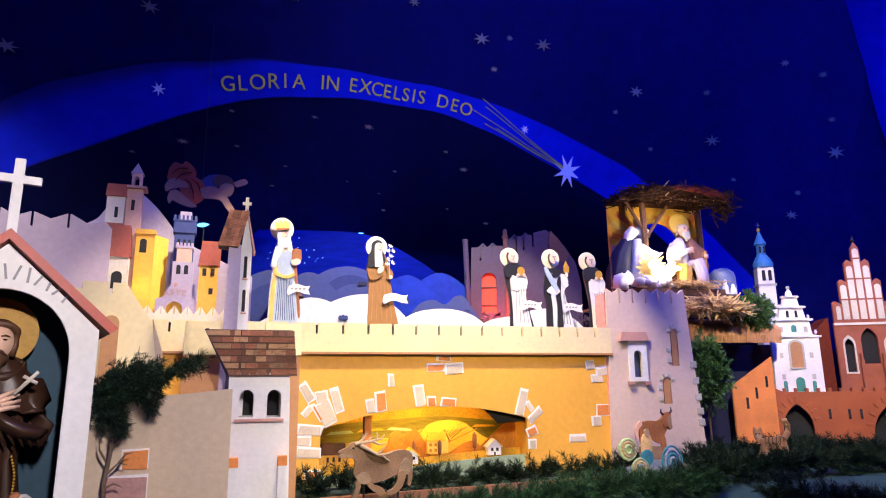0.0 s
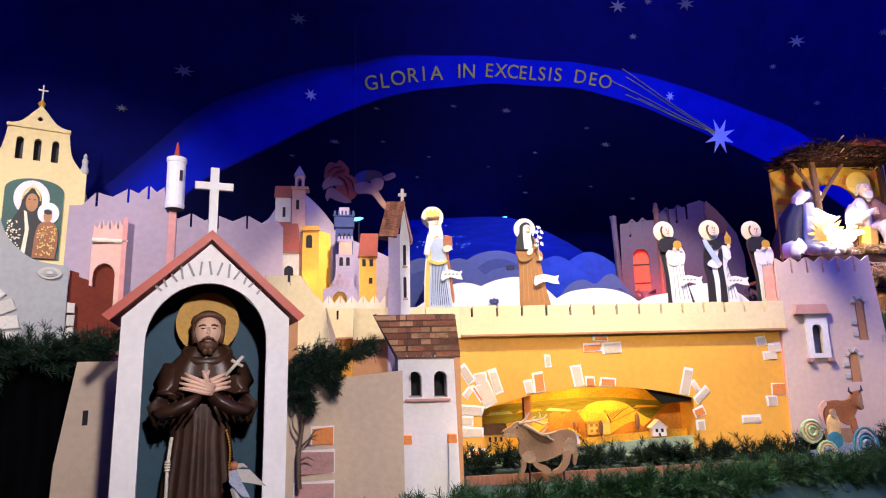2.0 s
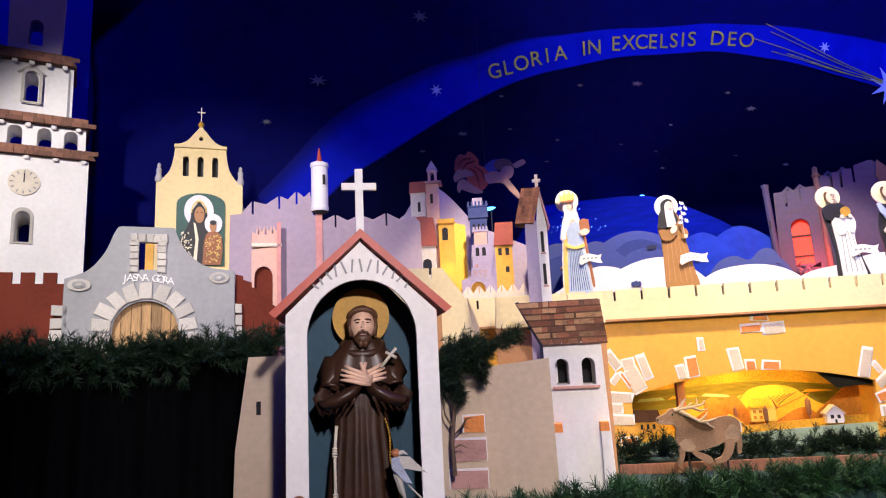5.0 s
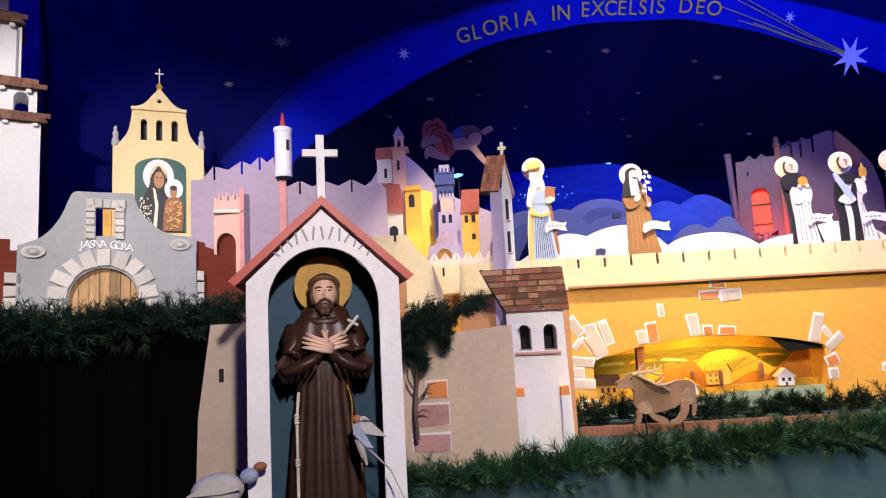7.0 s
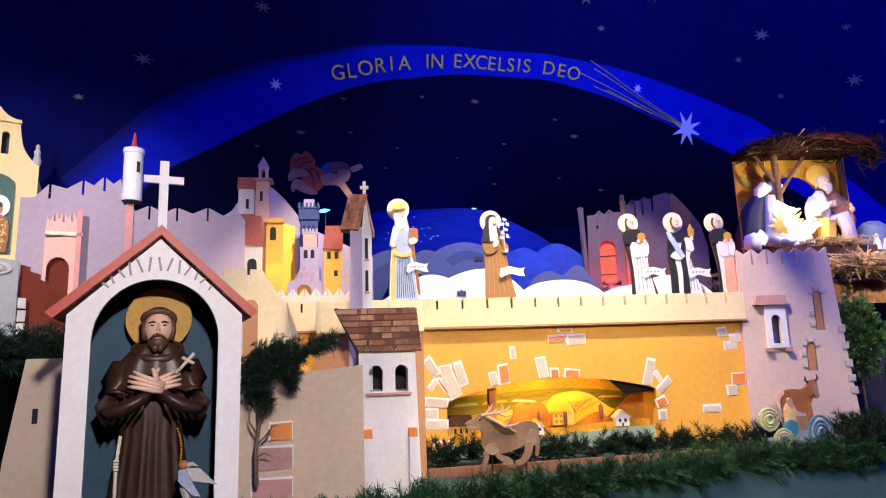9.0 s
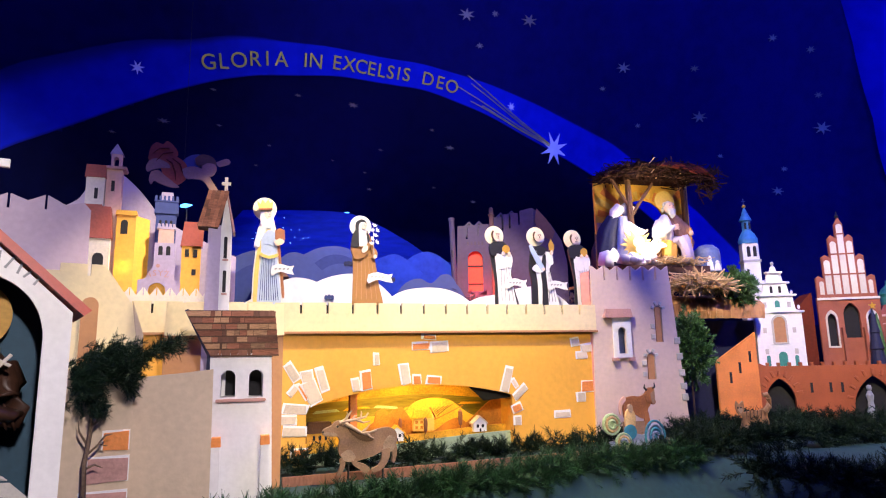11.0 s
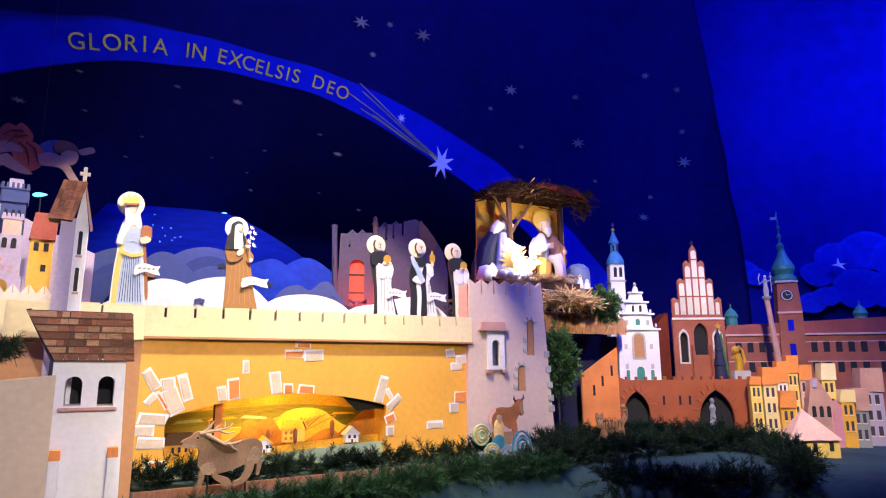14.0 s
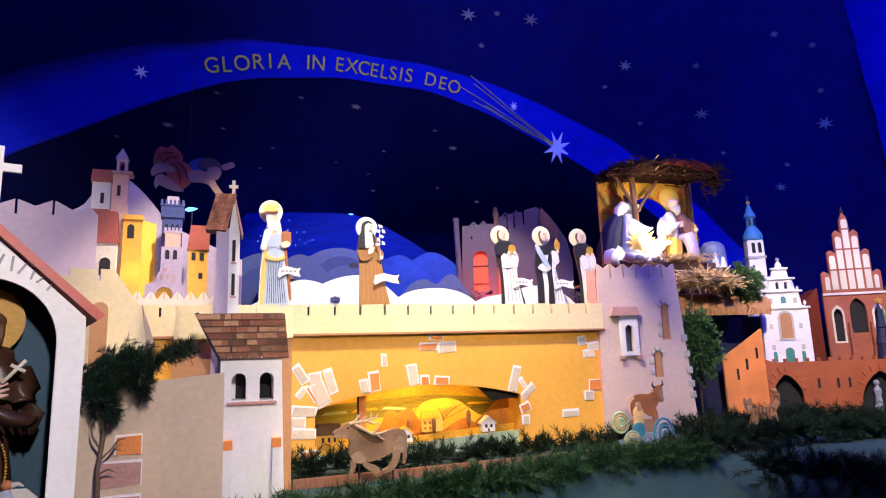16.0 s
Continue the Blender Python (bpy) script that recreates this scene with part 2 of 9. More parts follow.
M_STONEG = mat("pale_grey_stone_paint", (0.66, 0.55, 0.43), 0.7, 0.12, 16, objects=0.12)
M_RIVER = mat("pale_green_river_paint", (0.32, 0.42, 0.30), 0.6, 0.15, 8)
M_SLATE = mat("dark_silhouette_paint", (0.05, 0.035, 0.06), 0.7, 0.2, 9)
M_BBLUE = mat("copper_blue_paint", (0.05, 0.22, 0.48), 0.5, 0.15, 9)
M_BGREEN = mat("copper_green_paint", (0.05, 0.26, 0.20), 0.5, 0.2, 9)
M_SBRICK = mat("church_brick_paint", (0.36, 0.10, 0.05), 0.65, 0.15, 20)
M_OBRICK = mat("brick_wall_paint", (0.37, 0.090, 0.028), 0.65, 0.12, 14)
M_SILVER = mat("silver_paint", (0.45, 0.46, 0.50), 0.4, 0.2, 20, metal=0.3)
M_LILAC = mat("lilac_paint", (0.44, 0.36, 0.50), 0.65, 0.1, 8)
M_LIT = mat("orange_gold_and_lamplight_paint", (0.85, 0.48, 0.06), 0.6, 0.1, 9)
M_YEL2 = mat("strong_yellow_paint", (0.84, 0.58, 0.15), 0.6, 0.1, 8)
M_ROSE = mat("rosy_pink_paint", (0.72, 0.30, 0.36), 0.6, 0.1, 8)
M_FLOOR = mat("dark_stone_floor", (0.10, 0.09, 0.085), 0.5, 0.2, 3)
M_PLASTER = mat("dim_plaster", (0.20, 0.19, 0.22), 0.8, 0.12, 2)
M_GREEN_GLOW = mat("fibre_light_blue", (0.3, 0.6, 1.0), 0.5, 0.0, 9, glow=1.6)
M_BULB = mat("blue_lamp_glass", (0.10, 0.45, 1.0), 0.5, 0.0, 9, glow=4.0)
# the infant's paint emits a little, in place of overbright crib light
M_CRIBGLOW = mat("infant_paint_with_added_glow", (0.95, 0.86, 0.66), 0.5, 0.1, 9, glow=1.1)
M_PANE = mat("dusty_window_blue", (0.16, 0.20, 0.36), 0.35, 0.2, 9)

# ---- building helpers ----
BASE = {}


def stand(name, label, category, place, z0=0.0, group="", kind=""):
    """An Empty at the foot of a thing: place is x, y and yaw."""
    e = new(name)
    e.matrix_world = pose(place[0], place[1], z0, 0, 0, place[2])
    BASE[e.name] = z0
    return tagged(e, label, category, group, kind)


def part(name, bm, material, parent=None, label=""):
    """Link a bmesh as one mesh object under a thing (or part); heights in the bmesh are heights over the floor."""
    z0 = BASE.get(parent.name, 0.0) if parent else 0.0
    if z0:
        bmesh.ops.translate(bm, vec=(0, 0, -z0), verts=bm.verts)
    me = bpy.data.meshes.new(name)
    bm.to_mesh(me)
    bm.free()
    for m in (material if isinstance(material, (list, tuple)) else [material]):
        me.materials.append(m)
    ob = new(name, me)
    if parent:
        ob.parent = parent
        BASE[ob.name] = z0
    return tagged(ob, label)


def share(name, ob, parent, m):
    """Another part on the same mesh."""
    c = new(name, ob.data)
    c.parent = parent
    BASE[c.name] = BASE.get(parent.name, 0.0)
    c.matrix_local = m
    return c


def slab(outline, y0=0.0, thick=0.02, holes=(), bm=None, mi=0):
    """A board cut along an outline in u and z, from depth y0 to y0 + thick, with holes through it."""
    bm = bm or bmesh.new()
    edges = []
    for loop in (outline, *holes):
        vs = [bm.verts.new((u, y0, z)) for u, z in loop]
        edges += [bm.edges.new((vs[i], vs[(i + 1) % len(vs)])) for i in range(len(vs))]
    faces = [g for g in bmesh.ops.triangle_fill(bm, edges=edges, use_beauty=True)["geom"] if isinstance(g, bmesh.types.BMFace)]
    for f in faces:
        f.normal_update()
        if f.normal.y > 0:
            f.normal_flip()
    ext = bmesh.ops.extrude_face_region(bm, geom=faces)
    bmesh.ops.translate(bm, vec=(0, thick, 0), verts=[g for g in ext["geom"] if isinstance(g, bmesh.types.BMVert)])
    made = set(faces) | {g for g in ext["geom"] if isinstance(g, bmesh.types.BMFace)}
    for v in [v for v in bm.verts if any(f in made for f in v.link_faces)]:
        for f in v.link_faces:
            f.material_index = mi
            made.add(f)
    bmesh.ops.recalc_face_normals(bm, faces=list(made))
    return bm


def box(u0, u1, z0, z1, y0, y1, bm=None, bevel=0.0, mi=0):
    bm = bm or bmesh.new()
    g = bmesh.ops.create_cube(bm, size=1)["verts"]
    for v in g:
        v.co = Vector((u0 + (v.co.x + 0.5) * (u1 - u0), y0 + (v.co.y + 0.5) * (y1 - y0), z0 + (v.co.z + 0.5) * (z1 - z0)))
    fs = {f for v in g for f in v.link_faces}
    for f in fs:
        f.material_index = mi
    if bevel:
        bmesh.ops.bevel(bm, geom=list({e for v in g for e in v.link_edges}), offset=bevel, segments=2, affect="EDGES", material=mi)
    return bm


def arch(u0, u1, z0, z1, n=10, pointed=False):
    """An upright opening with a round or pointed head."""
    w, c = (u1 - u0) / 2, (u0 + u1) / 2
    if pointed:
        h = min(1.6 * w, z1 - z0)
        left = [(u1 - 2 * w * math.cos(a), z1 - h + h * math.sin(a) / 0.8661) for a in np.linspace(0, 0.98, n // 2 + 1)]
        return [(u0, z0)] + left + [(c, z1)] + [(2 * c - u, z) for u, z in reversed(left)] + [(u1, z0)]
    h = min(w, z1 - z0)
    return [(u0, z0)] + [(c - w * math.cos(a), z1 - h + h * math.sin(a)) for a in np.linspace(0, math.pi, n)] + [(u1, z0)]


def ring(u, z, ru, rz, n=24, a0=0.0, a1=2 * math.pi):
    k = n if a1 - a0 > 6.2 else n + 1
    return [(u + ru * math.cos(a0 + (a1 - a0) * i / n), z + rz * math.sin(a0 + (a1 - a0) * i / n)) for i in range(k)]


def merlons(u0, u1, z, h, n, dip=0.012, slit=0.008):
    """The top edge of a crenellated board, from u0 to u1: teeth with a shallow dip and slits between."""
    pts, w = [], (u1 - u0) / n
    for i in range(n):
        a = u0 + i * w
        pts += [(a + slit / 2, z), (a + w * 0.5, z - dip), (a + w - slit / 2, z)]
        if i < n - 1:
            pts += [(a + w - slit / 2, z - h), (a + w + slit / 2, z - h)]
    return pts


def lathe(profile, n=20, at=(0, 0, 0), bm=None, squash=1.0, mi=0):
    bm = bm or bmesh.new()
    rows = []
    for r, z in profile:
        rows.append([bm.verts.new((at[0] + r * math.cos(2 * math.pi * i / n), at[1] + squash * r * math.sin(2 * math.pi * i / n), at[2] + z)) for i in range(n)])
    for a, b in zip(rows, rows[1:]):
        for i in range(n):
            bm.faces.new((a[i], a[(i + 1) % n], b[(i + 1) % n], b[i])).material_index = mi
    for r, flip in ((rows[0], True), (rows[-1], False)):
        f = bm.faces.new(r[::-1] if flip else r)
        f.material_index = mi
    return bm


def tube(path, radii, n=8, bm=None, mi=0, squash=1.0):
    """A round bar along a path, with a radius at each point."""
    bm = bm or bmesh.new()
    pts = [Vector(p) for p in path]
    radii = radii if isinstance(radii, (list, tuple)) else [radii] * len(pts)
    rows = []
    for i, p in enumerate(pts):
        d = (pts[min(i + 1, len(pts) - 1)] - pts[max(i - 1, 0)]).normalized()
        s = d.cross(Vector((0, 0, 1) if abs(d.z) < 0.95 else (0, 1, 0))).normalized()
        t = d.cross(s)
        rows.append([bm.verts.new(p + radii[i] * (math.cos(a) * s + squash * math.sin(a) * t)) for a in (2 * math.pi * k / n for k in range(n))])
    for a, b in zip(rows, rows[1:]):
        for k in range(n):
            bm.faces.new((a[k], a[(k + 1) % n], b[(k + 1) % n], b[k])).material_index = mi
    bm.faces.new(rows[0][::-1]).material_index = mi
    bm.faces.new(rows[-1]).material_index = mi
    bmesh.ops.recalc_face_normals(bm, faces=bm.faces)
    return bm


def blob(c, r, bm=None, mi=0, seg=14):
    bm = bm or bmesh.new()
    g = bmesh.ops.create_uvsphere(bm, u_segments=seg, v_segments=max(6, seg * 2 // 3), radius=1)["verts"]
    for v in g:
        v.co = Vector((c[0] + v.co.x * r[0], c[1] + v.co.y * r[1], c[2] + v.co.z * r[2]))
        for f in v.link_faces:
            f.material_index, f.smooth = mi, True
    return bm


def spline(pts, n=6):
    """Smooth a run of u, z points."""
    out = []
    for i in range(len(pts) - 1):
        p0, p1, p2, p3 = (Vector(pts[max(0, min(len(pts) - 1, i + k))]) for k in (-1, 0, 1, 2))
        for j in range(n):
            t = j / n
            out.append(tuple(0.5 * (2 * p1 + (p2 - p0) * t + (2 * p0 - 5 * p1 + 4 * p2 - p3) * t * t + (3 * p1 - p0 - 3 * p2 + p3) * t ** 3)))
    return out + [tuple(pts[-1])]


def words(name, text, size, material, parent, m, depth=0.002, label=""):
    c = bpy.data.curves.new(name, "FONT")
    c.body, c.size, c.extrude, c.align_x = text, size, depth, "CENTER"
    c.materials.append(material)
    ob = new(name, c)
    ob.parent = parent
    ob.matrix_local = m
    return tagged(ob, label)


def face_on(u, y, z, turn=0.0):
    """Lays flat lettering upright on a board, turned by some degrees in its plane."""
    return pose(u, y, z, 90, 0, 0) @ pose(0, 0, 0, 0, 0, turn)

# ---- the room and the stage ----
def plain(name, bm, m, label, category="", kind="structure"):
    return tagged(part(name, bm, m), label, category, "", kind)


plain("floor", box(-7, 9.5, -0.1, 0.0, -5, 8.5), M_FLOOR, "dark stone floor of the church room", "floor")
plain("wall_back", box(-7, 9.5, 0, 6.5, -5.2, -5.0), M_PLASTER, "dim plaster wall behind the onlookers", "wall")
plain("wall_left", box(-7.2, -7.0, 0, 6.5, -5, 8.5), M_PLASTER, "dim plaster side wall", "wall")
plain("wall_right", box(9.5, 9.7, 0, 6.5, -5, 8.5), M_PLASTER, "dim plaster side wall", "wall")
plain("wall_far", box(-7, 9.5, 0, 6.5, 8.5, 8.7), M_PLASTER, "dim plaster wall behind the painted sky", "wall")
plain("ceiling", box(-7.2, 9.7, 6.5, 6.7, -5.2, 8.7), M_PLASTER, "dim plaster ceiling", "ceiling")
EDGE_X, EDGE_Y = (-1.9, -1.19, -0.73, 0.0, 0.95, 1.67, 2.2, 3.0, 3.6, 8.0), (2.15, 2.38, 2.68, 3.22, 3.90, 4.2, 4.1, 3.5, 3.1, 2.8)


def ground_z(x, y):
    d = float(np.interp(x, EDGE_X, EDGE_Y)) - y
    k = min(1, max(0, (d + 0.05) / 0.6))
    return 0.86 - 0.55 * k * k * (3 - 2 * k) + 0.018 * noise.noise(Vector((x * 2.3, y * 2.3, 0))) + 0.008 * noise.noise(Vector((x * 7, y * 7, 3)))


bm = bmesh.new()
gx, gy = np.linspace(-1.75, 8.0, 150), np.linspace(1.6, 7.4, 96)
vs = [[bm.verts.new((x, y, ground_z(x, y) if y > 1.63 else 0.0)) for y in gy] for x in gx]
for i in range(len(gx) - 1):
    for j in range(len(gy) - 1):
        bm.faces.new((vs[i][j], vs[i + 1][j], vs[i + 1][j + 1], vs[i][j + 1])).smooth = True
plain("ground", bm, M_CLOTHG, "dark green cloth spread over the stage", "ground")
plain("upper_platform", box(-2.2, 1.75, 1.66, 1.80, 5.0, 7.4), M_NAVY, "raised platform behind the bridge, dark cloth", "platform")

# the painted sky: plan line of the cloth, leaning forward towards the top
SKY_X = (-5.6, -4.2, -2.84, -2.1, -1.5, -0.2, 1.4, 3.0, 4.9, 5.5)
SKY_Y = (1.9, 2.85, 3.85, 4.5, 4.95, 5.75, 6.4, 6.85, 7.0, 6.62)


# the painted ribbon: its upper and lower edge over the sky's width
RIB_X = (-3.6, -3.2, -2.8, -2.56, -2.15, -1.8, -1.49, -1.1, -0.6, 0.0, 0.5, 1.0, 1.49, 1.84, 2.21, 2.96, 3.25, 3.57)
RIB_OUT = spline(list(zip(RIB_X, (2.2, 2.85, 3.40, 3.64, 3.91, 4.05, 4.17, 4.24, 4.29, 4.32, 4.27, 4.18, 4.03, 3.90, 3.72, 3.20, 2.91, 2.54))), 8)
RIB_IN = spline(list(zip(RIB_X, (1.6, 2.15, 2.80, 3.06, 3.43, 3.69, 3.845, 3.965, 4.055, 4.08, 3.98, 3.81, 3.595, 3.42, 3.20, 2.60, 2.25, 1.80))), 8)


def rib(edge, x):
    return float(np.interp(x, [p[0] for p in edge], [p[1] for p in edge]))


def fold(x, z):
    return 0.010 * math.sin(9 * x + 1.3 * z) + 0.012 * noise.noise(Vector((x * 1.5, z * 0.6, 0)))


def sky_y(x, z, deep=True):
    d = max(0, z - 3.4)
    y = float(np.interp(x, SKY_X, SKY_Y)) - 0.28 * d * d / (1 + 0.25 * d)
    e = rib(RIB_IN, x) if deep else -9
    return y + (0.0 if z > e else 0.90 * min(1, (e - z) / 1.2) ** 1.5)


def sky_sheet():
    bm = bmesh.new()
    xs, zs = np.linspace(-4.35, 5.27, 192), np.linspace(0.9, 6.5, 112)
    grid = {}
    for i, x in enumerate(xs):
        for j, z in enumerate(zs):
            if x > 0:
                xx = x * float(np.interp(z, (2.5, 3.25, 4.12, 4.92, 5.46, 5.76, 6.3), (5.30, 5.27, 5.14, 4.89, 4.54, 4.34, 3.95))) / 5.27
            else:
                xx = x * (4.17 - 0.9 * max(0, z - 3.9)) / 4.35
            grid[i, j] = bm.verts.new((xx, sky_y(xx, z) + fold(xx, z), z))
    for i in range(len(xs) - 1):
        for j in range(len(zs) - 1):
            f = bm.faces.new((grid[i, j], grid[i + 1, j], grid[i + 1, j + 1], grid[i, j + 1]))
            f.smooth = True
            m = f.calc_center_median()
            # below the ribbon the cloth takes the colour with shade put in
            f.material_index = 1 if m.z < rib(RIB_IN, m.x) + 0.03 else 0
    bmesh.ops.solidify(bm, geom=bm.faces[:], thickness=-0.004)
    return bm


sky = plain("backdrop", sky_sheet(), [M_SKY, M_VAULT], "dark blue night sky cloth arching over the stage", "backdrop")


bm = bmesh.new()
rows = []
for z in np.linspace(0.9, 6.5, 40):
    right = -4.13 if z < 3.9 else -4.17 - 0.32 * (z - 3.9)
    rows.append([bm.verts.new((x, sky_y(x, z) + 0.03 + fold(x, z), z)) for x in np.linspace(-5.6, right, 24)])
for a, b in zip(rows, rows[1:]):
    for k in range(23):
        bm.faces.new((a[k], a[k + 1], b[k + 1], b[k])).smooth = True
bmesh.ops.solidify(bm, geom=bm.faces[:], thickness=-0.004)
plain("backdrop_corner", bm, M_SKY, "dark blue sky cloth in the corner behind the white tower", "backdrop")


def ribbon():
    """A painted band; the UV map runs along it and across it."""
    bm = bmesh.new()
    uv = bm.loops.layers.uv.new("UVMap")
    rows, at = [], {}
    for i, x in enumerate(np.linspace(-3.5, 3.5, 160)):
        row = []
        for k in np.linspace(0, 1, 11):
            z = rib(RIB_IN, x) * (1 - k) + rib(RIB_OUT, x) * k
            v = bm.verts.new((x, sky_y(x, z, False) + fold(x, z) - 0.012, z))
            at[v] = (i / 159, k)
            row.append(v)
        rows.append(row)
    for a, b in zip(rows, rows[1:]):
        for k in range(10):
            f = bm.faces.new((a[k], b[k], b[k + 1], a[k + 1]))
            f.smooth = True
            for c in f.loops:
                c[uv].uv = at[c.vert]
    return bm


plain("ribbon", ribbon(), M_BAND, "broad royal blue painted ribbon arching across the sky", "ribbon")


def side_cloth():
    bm = bmesh.new()
    grid = []
    for i, s in enumerate(np.linspace(0, 1, 60)):
        x, y = 4.2 + 5.2 * s, 7.45 - 2.6 * s
        grid.append([bm.verts.new((x, y + 0.03 * math.sin(22 * s), z)) for z in (0.9, 2, 3, 4, 5, 6.5)])
    for a, b in zip(grid, grid[1:]):
        for k in range(5):
            bm.faces.new((a[k], b[k], b[k + 1], a[k + 1])).smooth = True
    bmesh.ops.solidify(bm, geom=bm.faces[:], thickness=0.004)
    return bm


plain("backdrop_side", side_cloth(), M_PANEL, "bright blue sky cloth with painted clouds at the side", "backdrop")
bm = bmesh.new()
for i in range(30):
    s0, s1 = i / 30, (i + 1) / 30
    q = [bm.verts.new((-6.9 + 3.3 * s, 1.2 + 2.6 * s + 0.02 * math.sin(20 * s), z)) for s, z in ((s0, 0.5), (s1, 0.5), (s1, 6.3), (s0, 6.3))]
    bm.faces.new(q).smooth = True
bmesh.ops.solidify(bm, geom=bm.faces[:], thickness=0.004)
plain("backdrop_left", bm, M_PANEL, "bright blue sky cloth at the other side", "backdrop")

# ---- the bridge ----
BRIDGE, TOWER, COT, NICHE = (0.2, 4.37, 17.5), (1.5, 4.72, 10), (-0.8, 2.97, 17), (-1.33, 1.90, 34)
bridge = stand("bridge", "orange painted toy bridge with cream battlements and pale stones", "bridge", BRIDGE, 0.86)
crown = [(u, 1.349 - 0.21 * (u + 0.22) ** 2) for u in np.linspace(-0.99, 0.43, 26)]
part("wall", slab([(-2.02, 0.86), (-0.99, 0.86), *crown, (0.43, 0.86), (1.12, 0.86), (1.12, 1.70), (-2.02, 1.70)], 0, 0.03), M_ORANGE, bridge)
edge, gaps = 1.13, []
for k in range(21):
    edge -= 0.141 + 0.0021 * k
    gaps.append(edge)
top = [(1.14, 1.893)]
for k, u in enumerate(gaps[:-2]):
    top += [(u + 0.008, 1.893 - 0.002 * (k % 3)), (u + 0.007, 1.822), (u - 0.007, 1.820), (u - 0.008, 1.893 - 0.002 * (k % 2))]
part("parapet", slab([(-2.02, 1.70), (1.14, 1.70), *top, (-2.02, 1.893)], -0.028, 0.026), M_CREAM, bridge, "cream battlements with narrow slits")
# dark strip added behind the slits, its colour giving their shade
part("backing", box(-2.0, 1.12, 1.78, 1.880, 0.004, 0.010), M_DARK, bridge)
part("moulding", box(-2.02, 1.13, 1.690, 1.706, -0.040, -0.002, bevel=0.003), M_TAN, bridge, "thin brown moulding")
part("walkway", box(-2.28, 1.12, 1.80, 1.82, 0.035, 0.32), M_CREAM, bridge)
part("vault", slab([(u, z + 0.014) for u, z in crown] + [(u, z + 0.003) for u, z in reversed(crown)], 0.032, 0.32), M_OCHRE, bridge)
for u in (-1.004, 0.434):
    part("jamb", box(u, u + 0.012, 0.86, 1.225, 0.032, 0.30), M_OCHRE, bridge)


def stone(parent, u, z, w, h, turn, material, name="stone", y=-0.012, rng=random.Random(5), thick=0.011):
    j = [rng.uniform(-0.12, 0.12) for _ in range(8)]
    o = [(-w / 2 * (1 + j[0]), -h / 2 * (1 + j[1])), (w / 2 * (1 + j[2]), -h / 2 * (1 + j[3])), (w / 2 * (1 + j[4]), h / 2 * (1 + j[5])), (-w / 2 * (1 + j[6]), h / 2 * (1 + j[7]))]
    c, s = math.cos(radians(turn)), math.sin(radians(turn))
    bm = slab([(u + a * c - b * s, z + a * s + b * c) for a, b in o], y, thick)
    top = [e for e in bm.edges if all(v.co.y < y + 0.002 for v in e.verts) and len(e.link_faces) == 2 and any(abs(f.normal.y) < 0.5 for f in e.link_faces)]
    bmesh.ops.bevel(bm, geom=top, offset=thick * 0.27, segments=1, affect="EDGES")
    return part(name, bm, material, parent)


RING, CROWN, END = (
    (-1.081, 1.451, 0.053, 0.118, 33, M_STONEG), (-0.986, 1.423, 0.073, 0.074, 10, M_STONEG), (-0.890, 1.400, 0.054, 0.145, 16, M_STONEG), (-0.955, 1.320, 0.088, 0.150, 24, M_STONEG), (-1.073, 1.335, 0.073, 0.039, 49, M_STONEG),
    (-1.014, 1.329, 0.022, 0.110, 32, M_BRICKO), (-1.057, 1.223, 0.151, 0.060, -7, M_STONEG), (-1.134, 1.160, 0.166, 0.056, -2, M_STONEG), (-1.056, 1.087, 0.144, 0.060, -3, M_STONEG), (-1.028, 0.954, 0.101, 0.053, -1, M_BRICKO)), (
    (-0.674, 1.360, 0.050, 0.078, 9, M_STONEG), (-0.605, 1.388, 0.065, 0.119, 5, M_BRICKO), (-0.538, 1.524, 0.037, 0.077, 2, M_STONEG), (-0.344, 1.420, 0.068, 0.136, 9, M_STONEG), (-0.262, 1.382, 0.056, 0.061, 2, M_BRICKO),
    (-0.144, 1.377, 0.099, 0.053, -4, M_BRICKO), (-0.173, 1.665, 0.091, 0.034, -4, M_BRICKO), (-0.233, 1.604, 0.119, 0.050, 3, M_BRICKO), (-0.101, 1.598, 0.122, 0.073, 3, M_STONEG)), (
    (0.396, 1.368, 0.060, 0.170, -17, M_STONEG), (0.453, 1.338, 0.031, 0.067, 34, M_STONEG), (0.493, 1.274, 0.120, 0.049, 42, M_STONEG), (0.466, 1.168, 0.076, 0.058, 22, M_BRICKO), (0.466, 1.081, 0.052, 0.063, 0, M_STONEG),
    (0.950, 1.621, 0.069, 0.061, 10, M_STONEG), (1.048, 1.574, 0.100, 0.059, 7, M_STONEG), (1.003, 1.523, 0.089, 0.056, 4, M_STONEG), (1.036, 1.298, 0.100, 0.082, -1, M_BRICKO), (0.980, 1.222, 0.073, 0.070, 1, M_STONEG),
    (0.817, 1.109, 0.130, 0.045, -0, M_STONEG))
for u, z, w, h, a, m in RING + CROWN + END:
    # each stone is painted with a white rim
    stone(bridge, u - 0.002, z + 0.003, w + 0.008, h + 0.006, a, M_WHITE, "stone_edge", -0.0025, thick=0.004)
    stone(bridge, u + 0.001, z - 0.001, w - 0.010, h - 0.010, a, m, "stone", -0.0050, thick=0.004)

